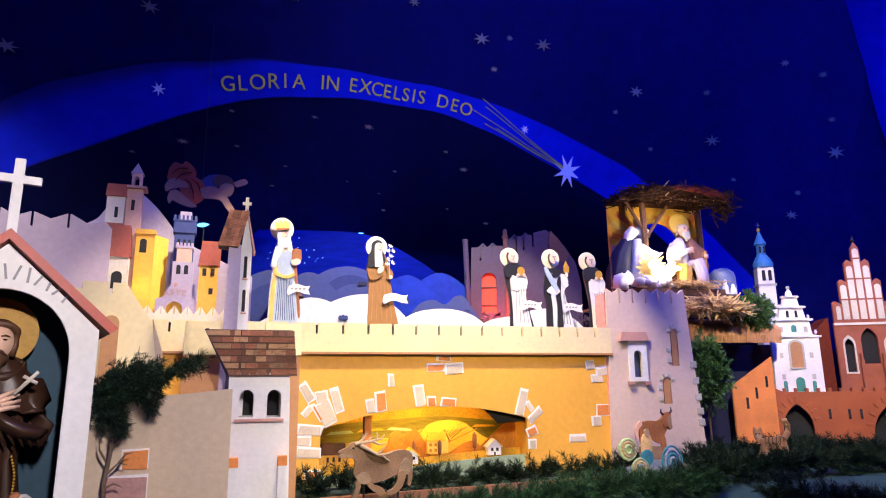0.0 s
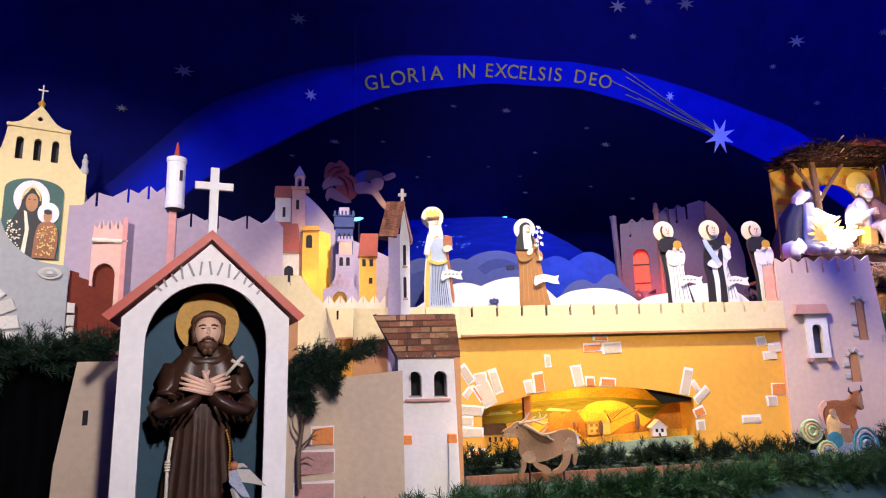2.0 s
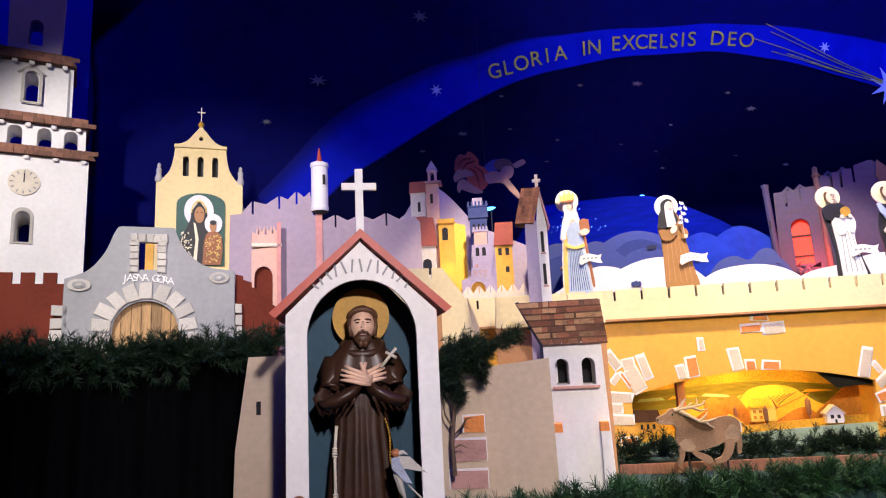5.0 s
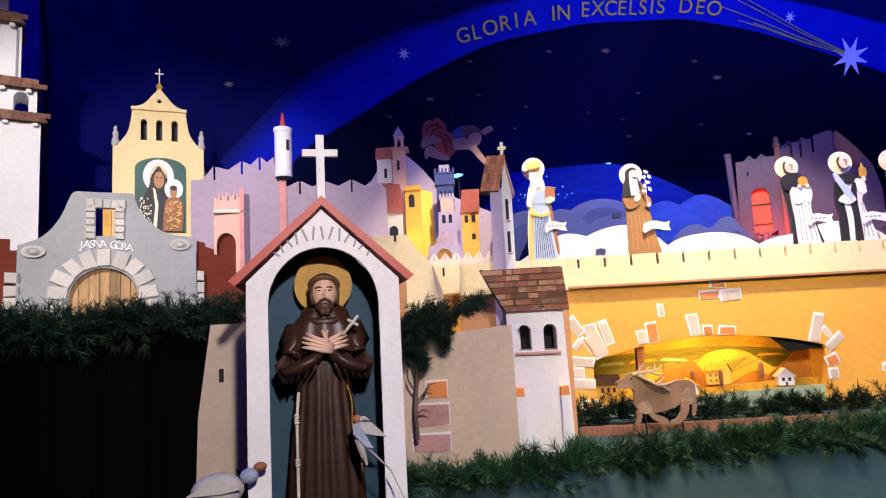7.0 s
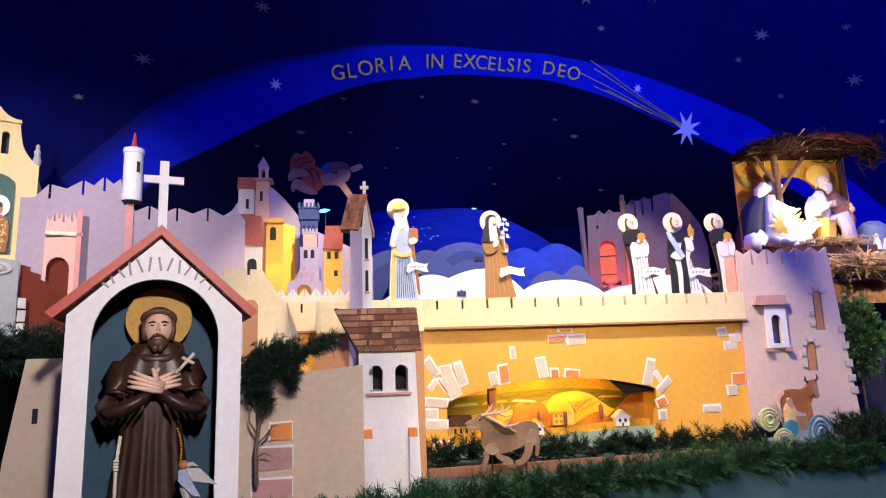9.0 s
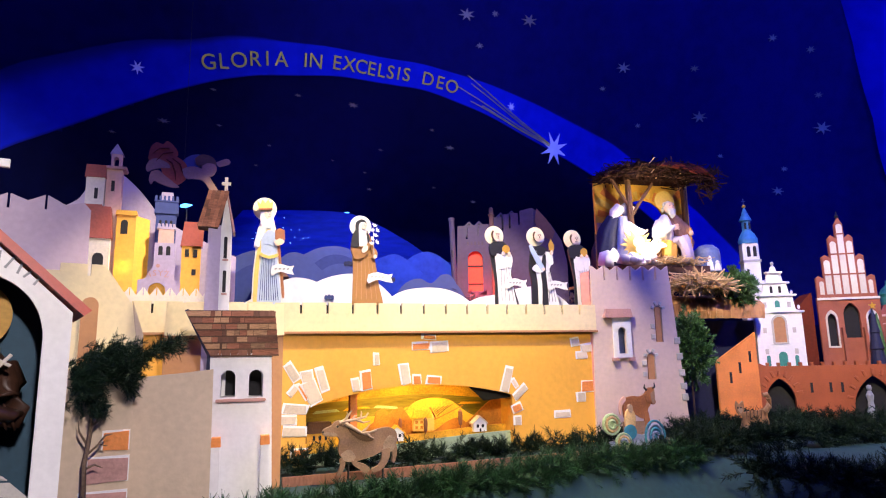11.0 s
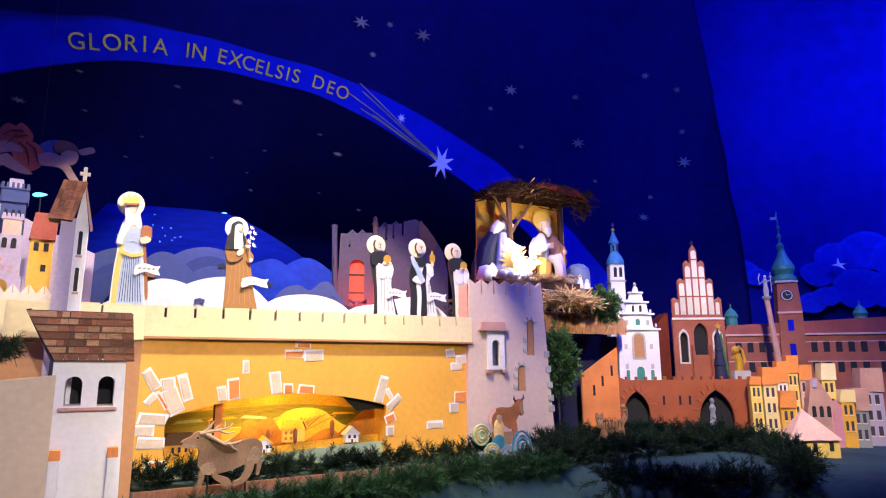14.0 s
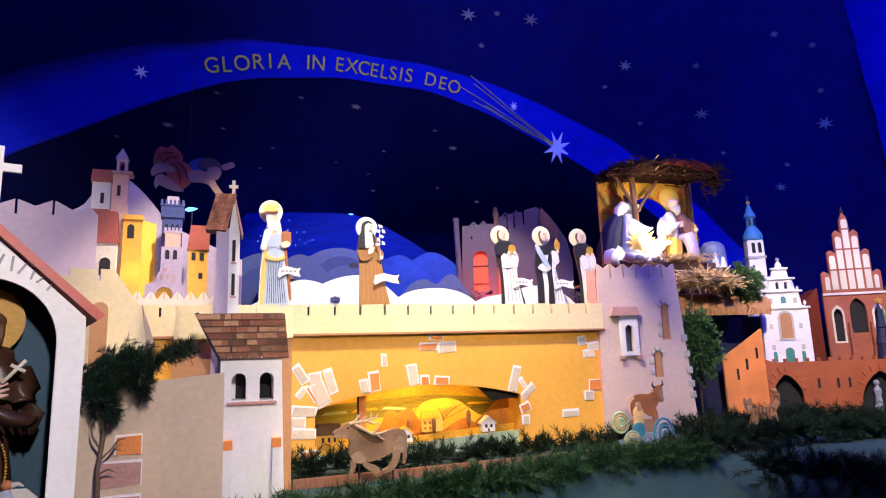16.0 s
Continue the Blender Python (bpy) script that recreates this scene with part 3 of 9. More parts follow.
# the painted country under the arch
DIO = (BRIDGE[0] + 0.031, BRIDGE[1] + 0.010, BRIDGE[2])
dio = stand("diorama", "small sunny valley scene under the bridge arch", "diorama", DIO, 0.86)
part("backboard", slab([(-1.25, 0.86), (0.75, 0.86), (0.75, 1.42), (-1.25, 1.42)], 0.36, 0.012), M_FIELD, dio, "yellow painted backboard")
part("far_hill", slab([(-1.2, 0.86)] + spline([(-1.2, 1.20), (-0.8, 1.24), (-0.4, 1.265), (-0.1, 1.27), (0.2, 1.24), (0.7, 1.20)]) + [(0.7, 0.86)], 0.31, 0.012), M_FIELDG, dio, "green striped field")
part("hill", slab([(-1.2, 0.86)] + spline([(-1.2, 1.04), (-0.7, 1.13), (-0.36, 1.14), (-0.24, 1.22), (-0.12, 1.245), (0.02, 1.225), (0.18, 1.12), (0.34, 1.10), (0.7, 1.12)]) + [(0.7, 0.86)], 0.25, 0.012), M_FIELD, dio, "golden field board")
part("rock", slab([(-0.62, 0.86), (-0.60, 1.06), (-0.54, 1.10), (-0.52, 1.17), (-0.47, 1.19), (-0.43, 1.15), (-0.40, 1.18), (-0.34, 1.19), (-0.30, 1.14), (-0.25, 1.06), (-0.20, 0.86)], 0.225, 0.012), M_EARTH, dio, "orange brown rocks")
part("slope", slab([(0.10, 0.86)] + spline([(0.10, 1.04), (0.20, 1.12), (0.33, 1.22), (0.45, 1.26), (0.7, 1.28)]) + [(0.7, 0.86)], 0.215, 0.012), M_EARTH, dio, "orange brown slope")
part("slope", slab([(-0.12, 0.86)] + spline([(-0.12, 1.02), (0.0, 1.09), (0.08, 1.10), (0.16, 1.03)]) + [(0.16, 0.86)], 0.20, 0.012), M_EARTH, dio)
part("furrow", slab(spline([(-0.32, 1.05), (-0.1, 1.10), (0.05, 1.16), (0.12, 1.19)]) + [(0.12, 1.183), (0.05, 1.152), (-0.1, 1.092), (-0.32, 1.043)], 0.245, 0.004), M_EARTH, dio)
for k in range(5):
    part("furrow", slab(spline([(-0.30 + 0.05 * k, 1.06 + 0.012 * k), (-0.18 + 0.04 * k, 1.12 + 0.012 * k), (-0.10 + 0.035 * k, 1.175 + 0.006 * k)]) + spline([(-0.094 + 0.035 * k, 1.172 + 0.006 * k), (-0.172 + 0.04 * k, 1.115 + 0.012 * k), (-0.292 + 0.05 * k, 1.055 + 0.012 * k)]), 0.246, 0.003), M_EARTH if k % 2 else M_FIELDG, dio)
for k in range(7):
    u = -0.95 + 0.21 * k
    part("meadow_stripe", slab([(u, 1.165 + 0.012 * (k % 3)), (u + 0.19, 1.175 + 0.014 * (k % 2)), (u + 0.17, 1.192 + 0.010 * (k % 2)), (u + 0.03, 1.186 + 0.010 * (k % 3))], 0.306, 0.003), M_FIELD if k % 2 else M_GREENF, dio)
# near-black board stands in for the shade under the arch's crown
part("void", slab([(0.06, 1.352), (0.46, 1.29), (0.46, 1.245), (0.20, 1.225)], 0.045, 0.004), M_DARK, dio, "black wedge painted in for shade under the arch")
part("river", slab([(-1.2, 0.86)] + spline([(-1.2, 0.93), (-0.6, 0.955), (-0.2, 0.985), (0.3, 1.01), (0.7, 1.02)]) + [(0.7, 0.86)], 0.06, 0.012), M_RIVER, dio, "pale green water board")
part("near_field", slab([(-1.2, 0.86)] + spline([(-1.2, 0.99), (-0.6, 1.0), (-0.2, 1.02), (0.3, 1.05), (0.7, 1.05)]) + [(0.7, 0.86)], 0.14, 0.012), M_FIELD, dio)


def cottage_small(u, z, y, w, h, d, wall, roof, label):
    e = stand("toy_house", label, "toy house", DIO, z, "toy houses under the arch")
    part("wall", slab([(u - w / 2, z), (u + w / 2, z), (u + w / 2, z + h * 0.55), (u, z + h * 0.97), (u - w / 2, z + h * 0.55)], y, d), wall, e)
    for s in (-1, 1):
        part("roof", slab([(u, z + h), (u, z + h * 0.90), (u + s * w * 0.6, z + h * 0.45), (u + s * w * 0.62, z + h * 0.53)], y - 0.006, d + 0.012), roof, e)
    for k in (-0.2, 0.2):
        part("window", box(u + k * w - w * 0.09, u + k * w + w * 0.09, z + h * 0.25, z + h * 0.45, y - 0.003, y + 0.002), M_DARK, e)
    part("door", box(u - w * 0.06, u + w * 0.06, z, z + h * 0.2, y - 0.003, y + 0.002), M_DARK, e)


cottage_small(0.19, 1.012, 0.10, 0.095, 0.108, 0.06, M_WHITE, M_STONEW, "white toy cottage with a pale gabled roof")
cottage_small(-0.41, 0.98, 0.10, 0.095, 0.105, 0.06, M_WHITE, M_FIELD, "white toy house with a yellow roof")
yh = stand("toy_house", "yellow toy house with a broad ochre roof", "toy house", DIO, 1.03, "toy houses under the arch")
part("wall", slab([(-0.275, 1.03), (-0.125, 1.03), (-0.125, 1.12), (-0.15, 1.17), (-0.275, 1.12)], 0.17, 0.04), M_YEL2, yh)
part("roof", slab([(-0.285, 1.115), (-0.145, 1.115), (-0.145, 1.175), (-0.275, 1.178)], 0.158, 0.01), M_FIELD, yh)
part("roof", slab([(-0.148, 1.178), (-0.112, 1.112), (-0.105, 1.118), (-0.145, 1.185)], 0.160, 0.05), M_OCHRE, yh)
for k in range(4):
    part("window", box(-0.262 + 0.036 * (k % 2), -0.244 + 0.036 * (k % 2), 1.045 + 0.035 * (k // 2), 1.064 + 0.035 * (k // 2), 0.167, 0.172), M_EARTH, yh)
bh = stand("toy_house", "brown toy farmhouse with a dark roof", "toy house", DIO, 0.97, "toy houses under the arch")
part("wall", slab([(-1.0, 0.97), (-0.84, 0.97), (-0.84, 1.06), (-1.0, 1.06)], 0.15, 0.06), M_OCHRE, bh)
part("roof", slab([(-1.01, 1.055), (-0.825, 1.055), (-0.845, 1.125), (-0.99, 1.125)], 0.135, 0.08), M_DARKWOOD, bh)
for k in range(3):
    part("window", box(-0.96 + 0.038 * k, -0.945 + 0.038 * k, 1.01, 1.04, 0.147, 0.152), M_DARK, bh)
for u, z, h in ((0.09, 1.04, 0.13), (-0.165, 1.01, 0.115), (-0.345, 1.03, 0.10)):
    t = stand("toy_tree", "dark green toy cypress in the valley", "toy tree", BRIDGE, z, "toy trees under the arch")
    part("crown", lathe([(0.004, 0), (0.004, h * 0.12), (h * 0.10, h * 0.2), (h * 0.13, h * 0.55), (h * 0.12, h * 0.85), (0.002, h)], 10, (u, 0.14, z)), M_SHINGLEC, t)
post = stand("wooden_post", "thin orange wooden post standing in the arch", "post", BRIDGE, 0.86)
part("shaft", box(-0.700, -0.655, 0.86, 1.312, 0.05, 0.08, bevel=0.004), M_BRICKO, post)
part("edge", box(-0.709, -0.701, 0.86, 1.312, 0.048, 0.08, bevel=0.003), M_RED, post)

# ---- the tower beside the bridge ----
tower = stand("castle_tower", "pinkish beige toy castle tower with battlements and small windows", "toy tower", TOWER, 0.86)
wins = [arch(-0.060, 0.005, 1.53, 1.725), arch(0.255, 0.315, 1.61, 1.885), arch(0.165, 0.232, 1.335, 1.53)]
part("wall", slab([(-0.27, 0.86), (0.495, 0.86), (0.47, 1.09), (0.395, 2.19)] + list(reversed(merlons(-0.24, 0.395, 2.19, 0.11, 6, 0.035, 0.012))) + [(-0.24, 2.19)], 0, 0.022, wins), M_PINKISH, tower)
part("side", slab([(0, 0.86), (0.07, 0.86), (0.07, 2.14), (0, 2.15)], 0, 0.015), M_PINK, tower, "pink painted side board").matrix_local = pose(-0.245, 0.02, 0.0, 0, 0, 128)
part("side", slab([(0, 0.86), (0.5, 0.86), (0.5, 2.10), (0, 2.10)], 0, 0.02), M_MAUVE, tower).matrix_local = pose(0.41, 0.03, 0, 0, 0, 85)
part("deck", box(-0.22, 0.39, 2.06, 2.08, 0.022, 0.5), M_DARKWOOD, tower)
part("backing", box(-0.14, 0.39, 1.2, 1.95, 0.05, 0.06), M_PANE, tower)
w1 = part("window", slab([(-0.098, 1.50), (0.045, 1.50), (0.045, 1.80), (-0.098, 1.80)], -0.018, 0.017, [arch(-0.060, 0.005, 1.53, 1.725)]), M_WHITE, tower, "white framed arched window")
part("hood", slab([(-0.170, 1.795), (0.06, 1.795), (0.045, 1.860), (-0.150, 1.860)], -0.035, 0.034), M_BRICKP, w1, "dusty pink sloping hood")
part("sill", box(-0.115, -0.075, 1.475, 1.50, -0.028, -0.002), M_BRICKP, w1)
part("sill", box(0.02, 0.06, 1.475, 1.50, -0.028, -0.002), M_BRICKP, w1)
for u0, u1, z0, z1 in ((0.250, 0.320, 1.61, 1.89), (0.160, 0.236, 1.335, 1.535)):
    w = part("window", slab(arch(u0 + 0.012, u1 - 0.012, z0, z1 - 0.012), 0.004, 0.010), M_TAN, tower, "narrow arched window with an orange reveal")
    for i, a in enumerate(np.linspace(0.2, math.pi - 0.2, 4)):
        c = (u0 + u1) / 2
        stone(w, c + 0.045 * math.cos(a), z1 - 0.03 + 0.045 * math.sin(a), 0.022, 0.03, math.degrees(a) - 90, M_STONE, "voussoir", -0.008)
    for k, z in enumerate((z0 + 0.04, z0 + 0.12)):
        stone(w, u0 - 0.018, z, 0.035, 0.035, 0, M_STONE, "quoin", -0.008)
for z in (1.62, 1.50, 1.38, 1.28, 1.20):
    stone(tower, 0.425 + (1.62 - z) * 0.07, z, 0.05, 0.05, 0, M_STONE, "quoin", -0.008)

# ---- the white cottage ----
cot = stand("toy_cottage", "white toy cottage with arched windows and a worn shingle roof", "toy house", COT, 0.80)
part("wall", slab([(-0.165, 0.80), (0.125, 0.80), (0.106, 1.56), (-0.165, 1.56)], 0, 0.20, [arch(-0.115, -0.052, 1.362, 1.483), arch(0.008, 0.070, 1.358, 1.483)]), M_WHITE, cot)
part("backing", box(-0.15, 0.09, 1.3, 1.52, 0.21, 0.22), M_DARK, cot)
part("sill", box(-0.135, 0.085, 1.340, 1.354, -0.022, 0.002, bevel=0.003), M_BRICKP, cot, "thin mauve window sill")
for u in (-0.125, 0.085):
    b = part("buttress", slab([(u - 0.022, 0.80), (u + 0.022, 0.80), (u + 0.018, 1.15), (u - 0.018, 1.15)], -0.05, 0.048), M_WHITE, cot)
    part("cap", slab([(u - 0.021, 1.15), (u + 0.021, 1.15), (u + 0.019, 1.19), (u - 0.019, 1.19)], -0.052, 0.05), M_BRICKO, b, "orange sloping cap")
roof = part("roof", slab([(-0.155, 1.555), (0.132, 1.555), (0.112, 1.758), (-0.27, 1.758)], 0.0, 0.012), M_DARKWOOD, cot, "worn brown shingle roof")
rs = random.Random(3)
for r in range(7):
    z = 1.548 + r * 0.0298
    lo, hi = -0.168 - 0.115 * (z - 1.555) / 0.203, 0.137 - 0.02 * (z - 1.555) / 0.203
    cuts = [lo] + sorted(rs.uniform(lo + 0.03, hi - 0.03) for _ in range(7)) + [hi]
    for c0, c1 in zip(cuts, cuts[1:]):
        if c1 - c0 < 0.012:
            continue
        d, up = rs.uniform(-0.0015, 0.0015), -0.0155 if c0 == lo else 0.0
        part("shingle", slab([(c0 + 0.001, z + d), (c1 - 0.001, z + d + rs.uniform(-0.001, 0.001)), (c1 - 0.001, z + 0.027), (c0 + 0.001 + up, z + 0.027)], -0.009 - 0.003 * rs.random(), 0.009), rs.choice((M_SHINGLE, M_SHINGLE, M_SHINGLEB, M_SHINGLEC)), roof)
    # a dark strip puts the shadow line under each row into colour
    part("shingle_lip", box(lo, hi, z - 0.003, z + 0.0035, -0.016, -0.010, bevel=0.001), M_DARKWOOD, roof, "dark strip for the shadow line under a row")
part("gable", slab([(-0.285, 1.76), (-0.268, 1.765), (-0.150, 1.556), (-0.175, 1.30), (-0.185, 1.30), (-0.18, 1.55)], 0.014, 0.02), M_NAVY, cot)

# ---- walls between the cottage and the wayside shrine ----
PANEL = (-1.15, 2.65, 25)
pan = stand("wall_panel", "beige painted wall board with three coloured bricks", "wall board", PANEL, 0.55)
part("board", slab([(-0.75, 0.55), (-0.015, 0.55), (-0.015, 1.47), (-0.2, 1.50), (-0.75, 1.50)], 0, 0.02), M_BEIGE, pan)
part("brick", slab([(-0.115, 1.185), (-0.025, 1.18), (-0.025, 1.255), (-0.115, 1.25)], -0.008, 0.007), M_BRICKO, pan, "orange painted brick")
part("brick", slab([(-0.165, 1.06), (-0.022, 1.065), (-0.022, 1.15), (-0.165, 1.155)], -0.008, 0.007), M_BRICKP, pan, "dusty pink painted brick")
part("brick", slab([(-0.185, 0.95), (-0.022, 0.945), (-0.022, 1.02), (-0.185, 1.025)], -0.008, 0.007), M_BRICKP, pan, "dusty pink painted brick")
for u0, u1, z0, z1 in ((-0.121, -0.021, 1.178, 1.260), (-0.171, -0.018, 1.058, 1.161), (-0.191, -0.018, 0.942, 1.031)):
    part("brick_edge", slab([(u0, z0 + 0.006), (u1, z0 + 0.004), (u1, z1), (u0, z1)], -0.004, 0.0035), M_WHITE, pan, "white painted rim")
pan2 = stand("wall_panel", "plain beige wall board beside the cottage", "wall board", (-1.13, 2.72, 25), 0.55)
part("board", slab([(-0.10, 0.55), (0.252, 0.55), (0.246, 1.49), (0.10, 1.475), (-0.10, 1.46)], 0, 0.02), M_BEIGE, pan2)
pan3 = stand("wall_panel", "brown wall board under cream battlements", "wall board", (-1.05, 3.35, 25), 0.55)
part("board", slab([(-0.28, 0.55), (0.32, 0.55), (0.32, 1.66), (-0.28, 1.66)], 0, 0.02), M_TAN, pan3)
part("parapet", slab([(-0.28, 1.66), (0.32, 1.66)] + list(reversed(merlons(-0.28, 0.32, 1.83, 0.07, 3, 0.003, 0.010))), -0.025, 0.024), M_CREAM, pan3, "cream battlements")
pan4 = stand("wall_panel", "slanting beige wall boards stepping up behind the shrine", "wall board", (-1.33, 3.05, 32), 0.55)
part("board", slab([(-0.5, 0.55), (-0.03, 0.55), (-0.03, 1.66), (-0.052, 1.80), (-0.165, 1.965), (-0.18, 1.985), (-0.235, 1.985), (-0.235, 1.93), (-0.25, 1.93), (-0.25, 1.985), (-0.36, 1.985), (-0.36, 1.95), (-0.5, 1.95)], 0, 0.02), M_CREAM, pan4)
# beige strip puts the shade along the right edge into colour
part("edge", slab([(-0.029, 0.55), (0.006, 0.55), (0.004, 1.66), (-0.05, 1.82), (-0.029, 1.66)], 0.004, 0.016), M_BEIGE, pan4)
nook = part("nook", slab(arch(-0.265, -0.195, 1.48, 1.83), -0.006, 0.005), M_TAN, pan4, "shallow arched nook")

# ---- the shrine with the statue ----
shrine = stand("wayside_shrine", "white wooden shrine with a red gabled roof and white cross", "shrine", NICHE, 0.0)
hole = [(-0.192, 0.25)] + [(0.195 * math.cos(a), 1.60 + 0.205 * math.sin(a)) for a in np.linspace(math.pi, 0, 22)] + [(0.192, 0.25)]
part("front", slab([(-0.272, 0.20), (0.268, 0.20), (0.272, 1.685), (0.0, 1.945), (-0.268, 1.685)], 0, 0.025, [hole]), M_WHITE, shrine)
part("back", slab([(-0.262, 0.20), (0.258, 0.20), (0.258, 1.66), (0, 1.93), (-0.258, 1.66)], 0.26, 0.015), M_TEAL, shrine, "teal painted back board")
for u in (-0.262, 0.247):
    part("side", box(u, u + 0.014, 0.20, 1.67, 0.026, 0.26), M_TEAL, shrine)
part("base", box(-0.28, 0.28, 0.0, 0.20, -0.02, 0.29), M_WHITE, shrine)
for s in (-1, 1):
    part("roof", slab([(0, 1.985), (0, 1.952), (s * 0.300, 1.672), (s * 0.322, 1.690)], -0.045, 0.35), M_REDPAINT, shrine, "red painted sloping roof board")
cr = part("cross", slab([(-0.014, 1.96), (0.016, 1.96), (0.016, 2.142), (0.066, 2.142), (0.066, 2.170), (0.016, 2.170), (0.016, 2.225), (-0.014, 2.225), (-0.014, 2.170), (-0.064, 2.170), (-0.064, 2.142), (-0.014, 2.142)], 0.0, 0.016), M_WHITE, shrine, "white wooden cross")
bv = cr.modifiers.new("bevel", "BEVEL")
bv.width, bv.segments = 0.003, 2
# the saint's name over the arch stays as plain strokes
for k in range(13):
    a = radians(132 - 84 * k / 12)
    b = box(-0.0035, 0.0035, -0.024, 0.024, -0.004, 0.0, bm=None)
    o = part("lettering", b, M_GREY, None)
    o.parent = shrine
    o.matrix_local = pose(0.255 * math.cos(a), -0.001, 1.595 + 0.262 * math.sin(a) * 1.0, 0, 90 - math.degrees(a) + (12 if k % 2 else -10), 0)

# ---- the gate and churches at the far side ----
GATE, YCH, WT, CAS = (-2.65, 2.4, 48), (-2.75, 2.85, 44), (-3.4, 2.3, 55), (-2.2, 3.2, 38)
shelf = stand("shelf", "raised shelf hung with black curtain cloth", "shelf", (-2.62, 2.35, 48), 0.0)
part("top", box(-1.3, 0.35, 1.585, 1.61, -0.16, 0.9), M_DARKWOOD, shelf)
bm = bmesh.new()
prev = None
for i in range(90):
    u = -1.3 + 1.62 * i / 89
    y = -0.14 + 0.018 * math.sin(i * 0.9) + 0.012 * math.sin(i * 0.37)
    cur = [bm.verts.new((u, y + 0.01 * math.sin(z * 3 + i), z)) for z in (0.0, 0.5, 1.0, 1.585)]
    if prev:
        for k in range(3):
            bm.faces.new((prev[k], cur[k], cur[k + 1], prev[k + 1])).smooth = True
    prev = cur
bmesh.ops.solidify(bm, geom=bm.faces[:], thickness=0.003)
part("curtain", bm, M_BLACK, shelf, "black curtain cloth in folds")
gate = stand("toy_gatehouse", "grey painted toy gatehouse with wooden arched door", "toy gate", GATE, 1.61)
top = [(-0.60, 1.985)] + spline([(-0.60, 1.985), (-0.50, 2.03), (-0.43, 2.12), (-0.385, 2.235), (-0.36, 2.258)], 5) + [(-0.11, 2.258)] + spline([(-0.11, 2.258), (-0.07, 2.16), (0.0, 2.085), (0.07, 2.05), (0.19, 2.035)], 5)
part("wall", slab([(-0.60, 1.61)] + top[1:] + [(0.195, 1.61)], 0, 0.022, [arch(-0.385, -0.082, 1.615, 1.875, 16), [(-0.275, 2.035), (-0.190, 2.035), (-0.190, 2.175), (-0.275, 2.175)]]), M_GREY, gate)
part("side", box(0.175, 0.195, 1.61, 2.03, 0.024, 0.35), M_GREY, gate)
door = part("door", slab(arch(-0.40, -0.07, 1.612, 1.885, 16), 0.040, 0.012), M_DARKWOOD, gate, "plank door of weathered wood")
for i in range(7):
    u0 = -0.392 + i * 0.046
    c, w = -0.235, 0.157
    f = lambda u: 1.725 + 0.152 * math.sqrt(max(0, 1 - ((u - c) / w) ** 2))
    part("plank", slab([(u0, 1.613), (u0 + 0.043, 1.613), (u0 + 0.043, f(u0 + 0.043)), (u0 + 0.02, f(u0 + 0.02)), (u0, f(u0))], 0.030, 0.009), M_WOOD, door)
for i, a in enumerate(np.linspace(0.1, math.pi - 0.1, 9)):
    stone(gate, -0.235 + 0.20 * math.cos(a), 1.735 + 0.19 * math.sin(a), 0.06, 0.085, math.degrees(a) - 90, M_STONE, "voussoir")
for s in (-1, 1):
    for z in (1.63, 1.685):
        stone(gate, -0.235 + s * 0.20, z, 0.085, 0.05, 0, M_STONE, "voussoir")
for z in (2.035, 2.07, 2.105, 2.14, 2.175):
    for u in (-0.297, -0.168):
        stone(gate, u, z, 0.042, 0.031, 0, M_STONE, "quoin")
for u in (-0.30, -0.263, -0.225, -0.19, -0.16):
    stone(gate, u, 2.198, 0.034, 0.045, 0, M_STONE, "quoin")
for z in (1.64, 1.70, 1.76, 1.82):
    stone(gate, 0.215, z + 0.01, 0.035 + 0.01 * (int(z * 100) % 2), 0.05, 0, M_STONE, "quoin", 0.0)
    stone(gate, -0.615, z + 0.01, 0.07, 0.05, 0, M_STONE, "quoin", 0.0)
for u, z in ((0.112, 1.995), (-0.535, 1.955)):
    r = part("rosette", slab(ring(u, z, 0.05, 0.030), -0.012, 0.011), M_STONE, gate, "oval stone rosette")
    part("petal", slab(ring(u, z, 0.030, 0.017, 16), -0.018, 0.006), M_GREY, r)
    part("petal", slab(ring(u, z, 0.014, 0.009, 12), -0.023, 0.006), M_STONE, r)
for i, ch in enumerate("JASNA GÓRA"):
    if ch != " ":
        words("letter", ch, 0.054, M_WHITE, gate, face_on(-0.335 + i * 0.0235, -0.004, 1.972 - 1.61 + 0.010 * math.sin(math.pi * i / 9) - 0.0015 * i, -3 + 2 * (i % 3)))
for name, u0, u1, y, turn, px in (("toy_wall", -1.25, -0.60, 0.03, 0, 0),):
    w = stand(name, "dark red toy fortress wall with pale battlement tops", "toy wall", GATE, 1.61, "red toy walls")
    n = max(2, round((u1 - u0) / 0.09))
    pts = []
    for k in range(n):
        a = u0 + (u1 - u0) * k / n
        b = (u1 - u0) / n
        pts += [(a, 2.02), (a + b * 0.62, 2.02), (a + b * 0.62, 1.965), (a + b, 1.965)]
    part("board", slab([(u0, 1.61), (u1, 1.61)] + list(reversed(pts)), y, 0.02), M_RED, w)
w = stand("toy_wall", "dark red toy fortress wall sloping away from the gate", "toy wall", GATE, 1.61, "red toy walls")
part("board", slab([(0.20, 1.61), (0.43, 1.61), (0.43, 1.83), (0.385, 1.86), (0.385, 1.885), (0.335, 1.905), (0.335, 1.93), (0.285, 1.95), (0.285, 1.975), (0.24, 1.99), (0.24, 2.01), (0.20, 2.02)], 0.03, 0.02), M_RED, w)
ych = stand("toy_church", "pale yellow toy church front with an icon and a cross", "toy church", YCH, 1.61)
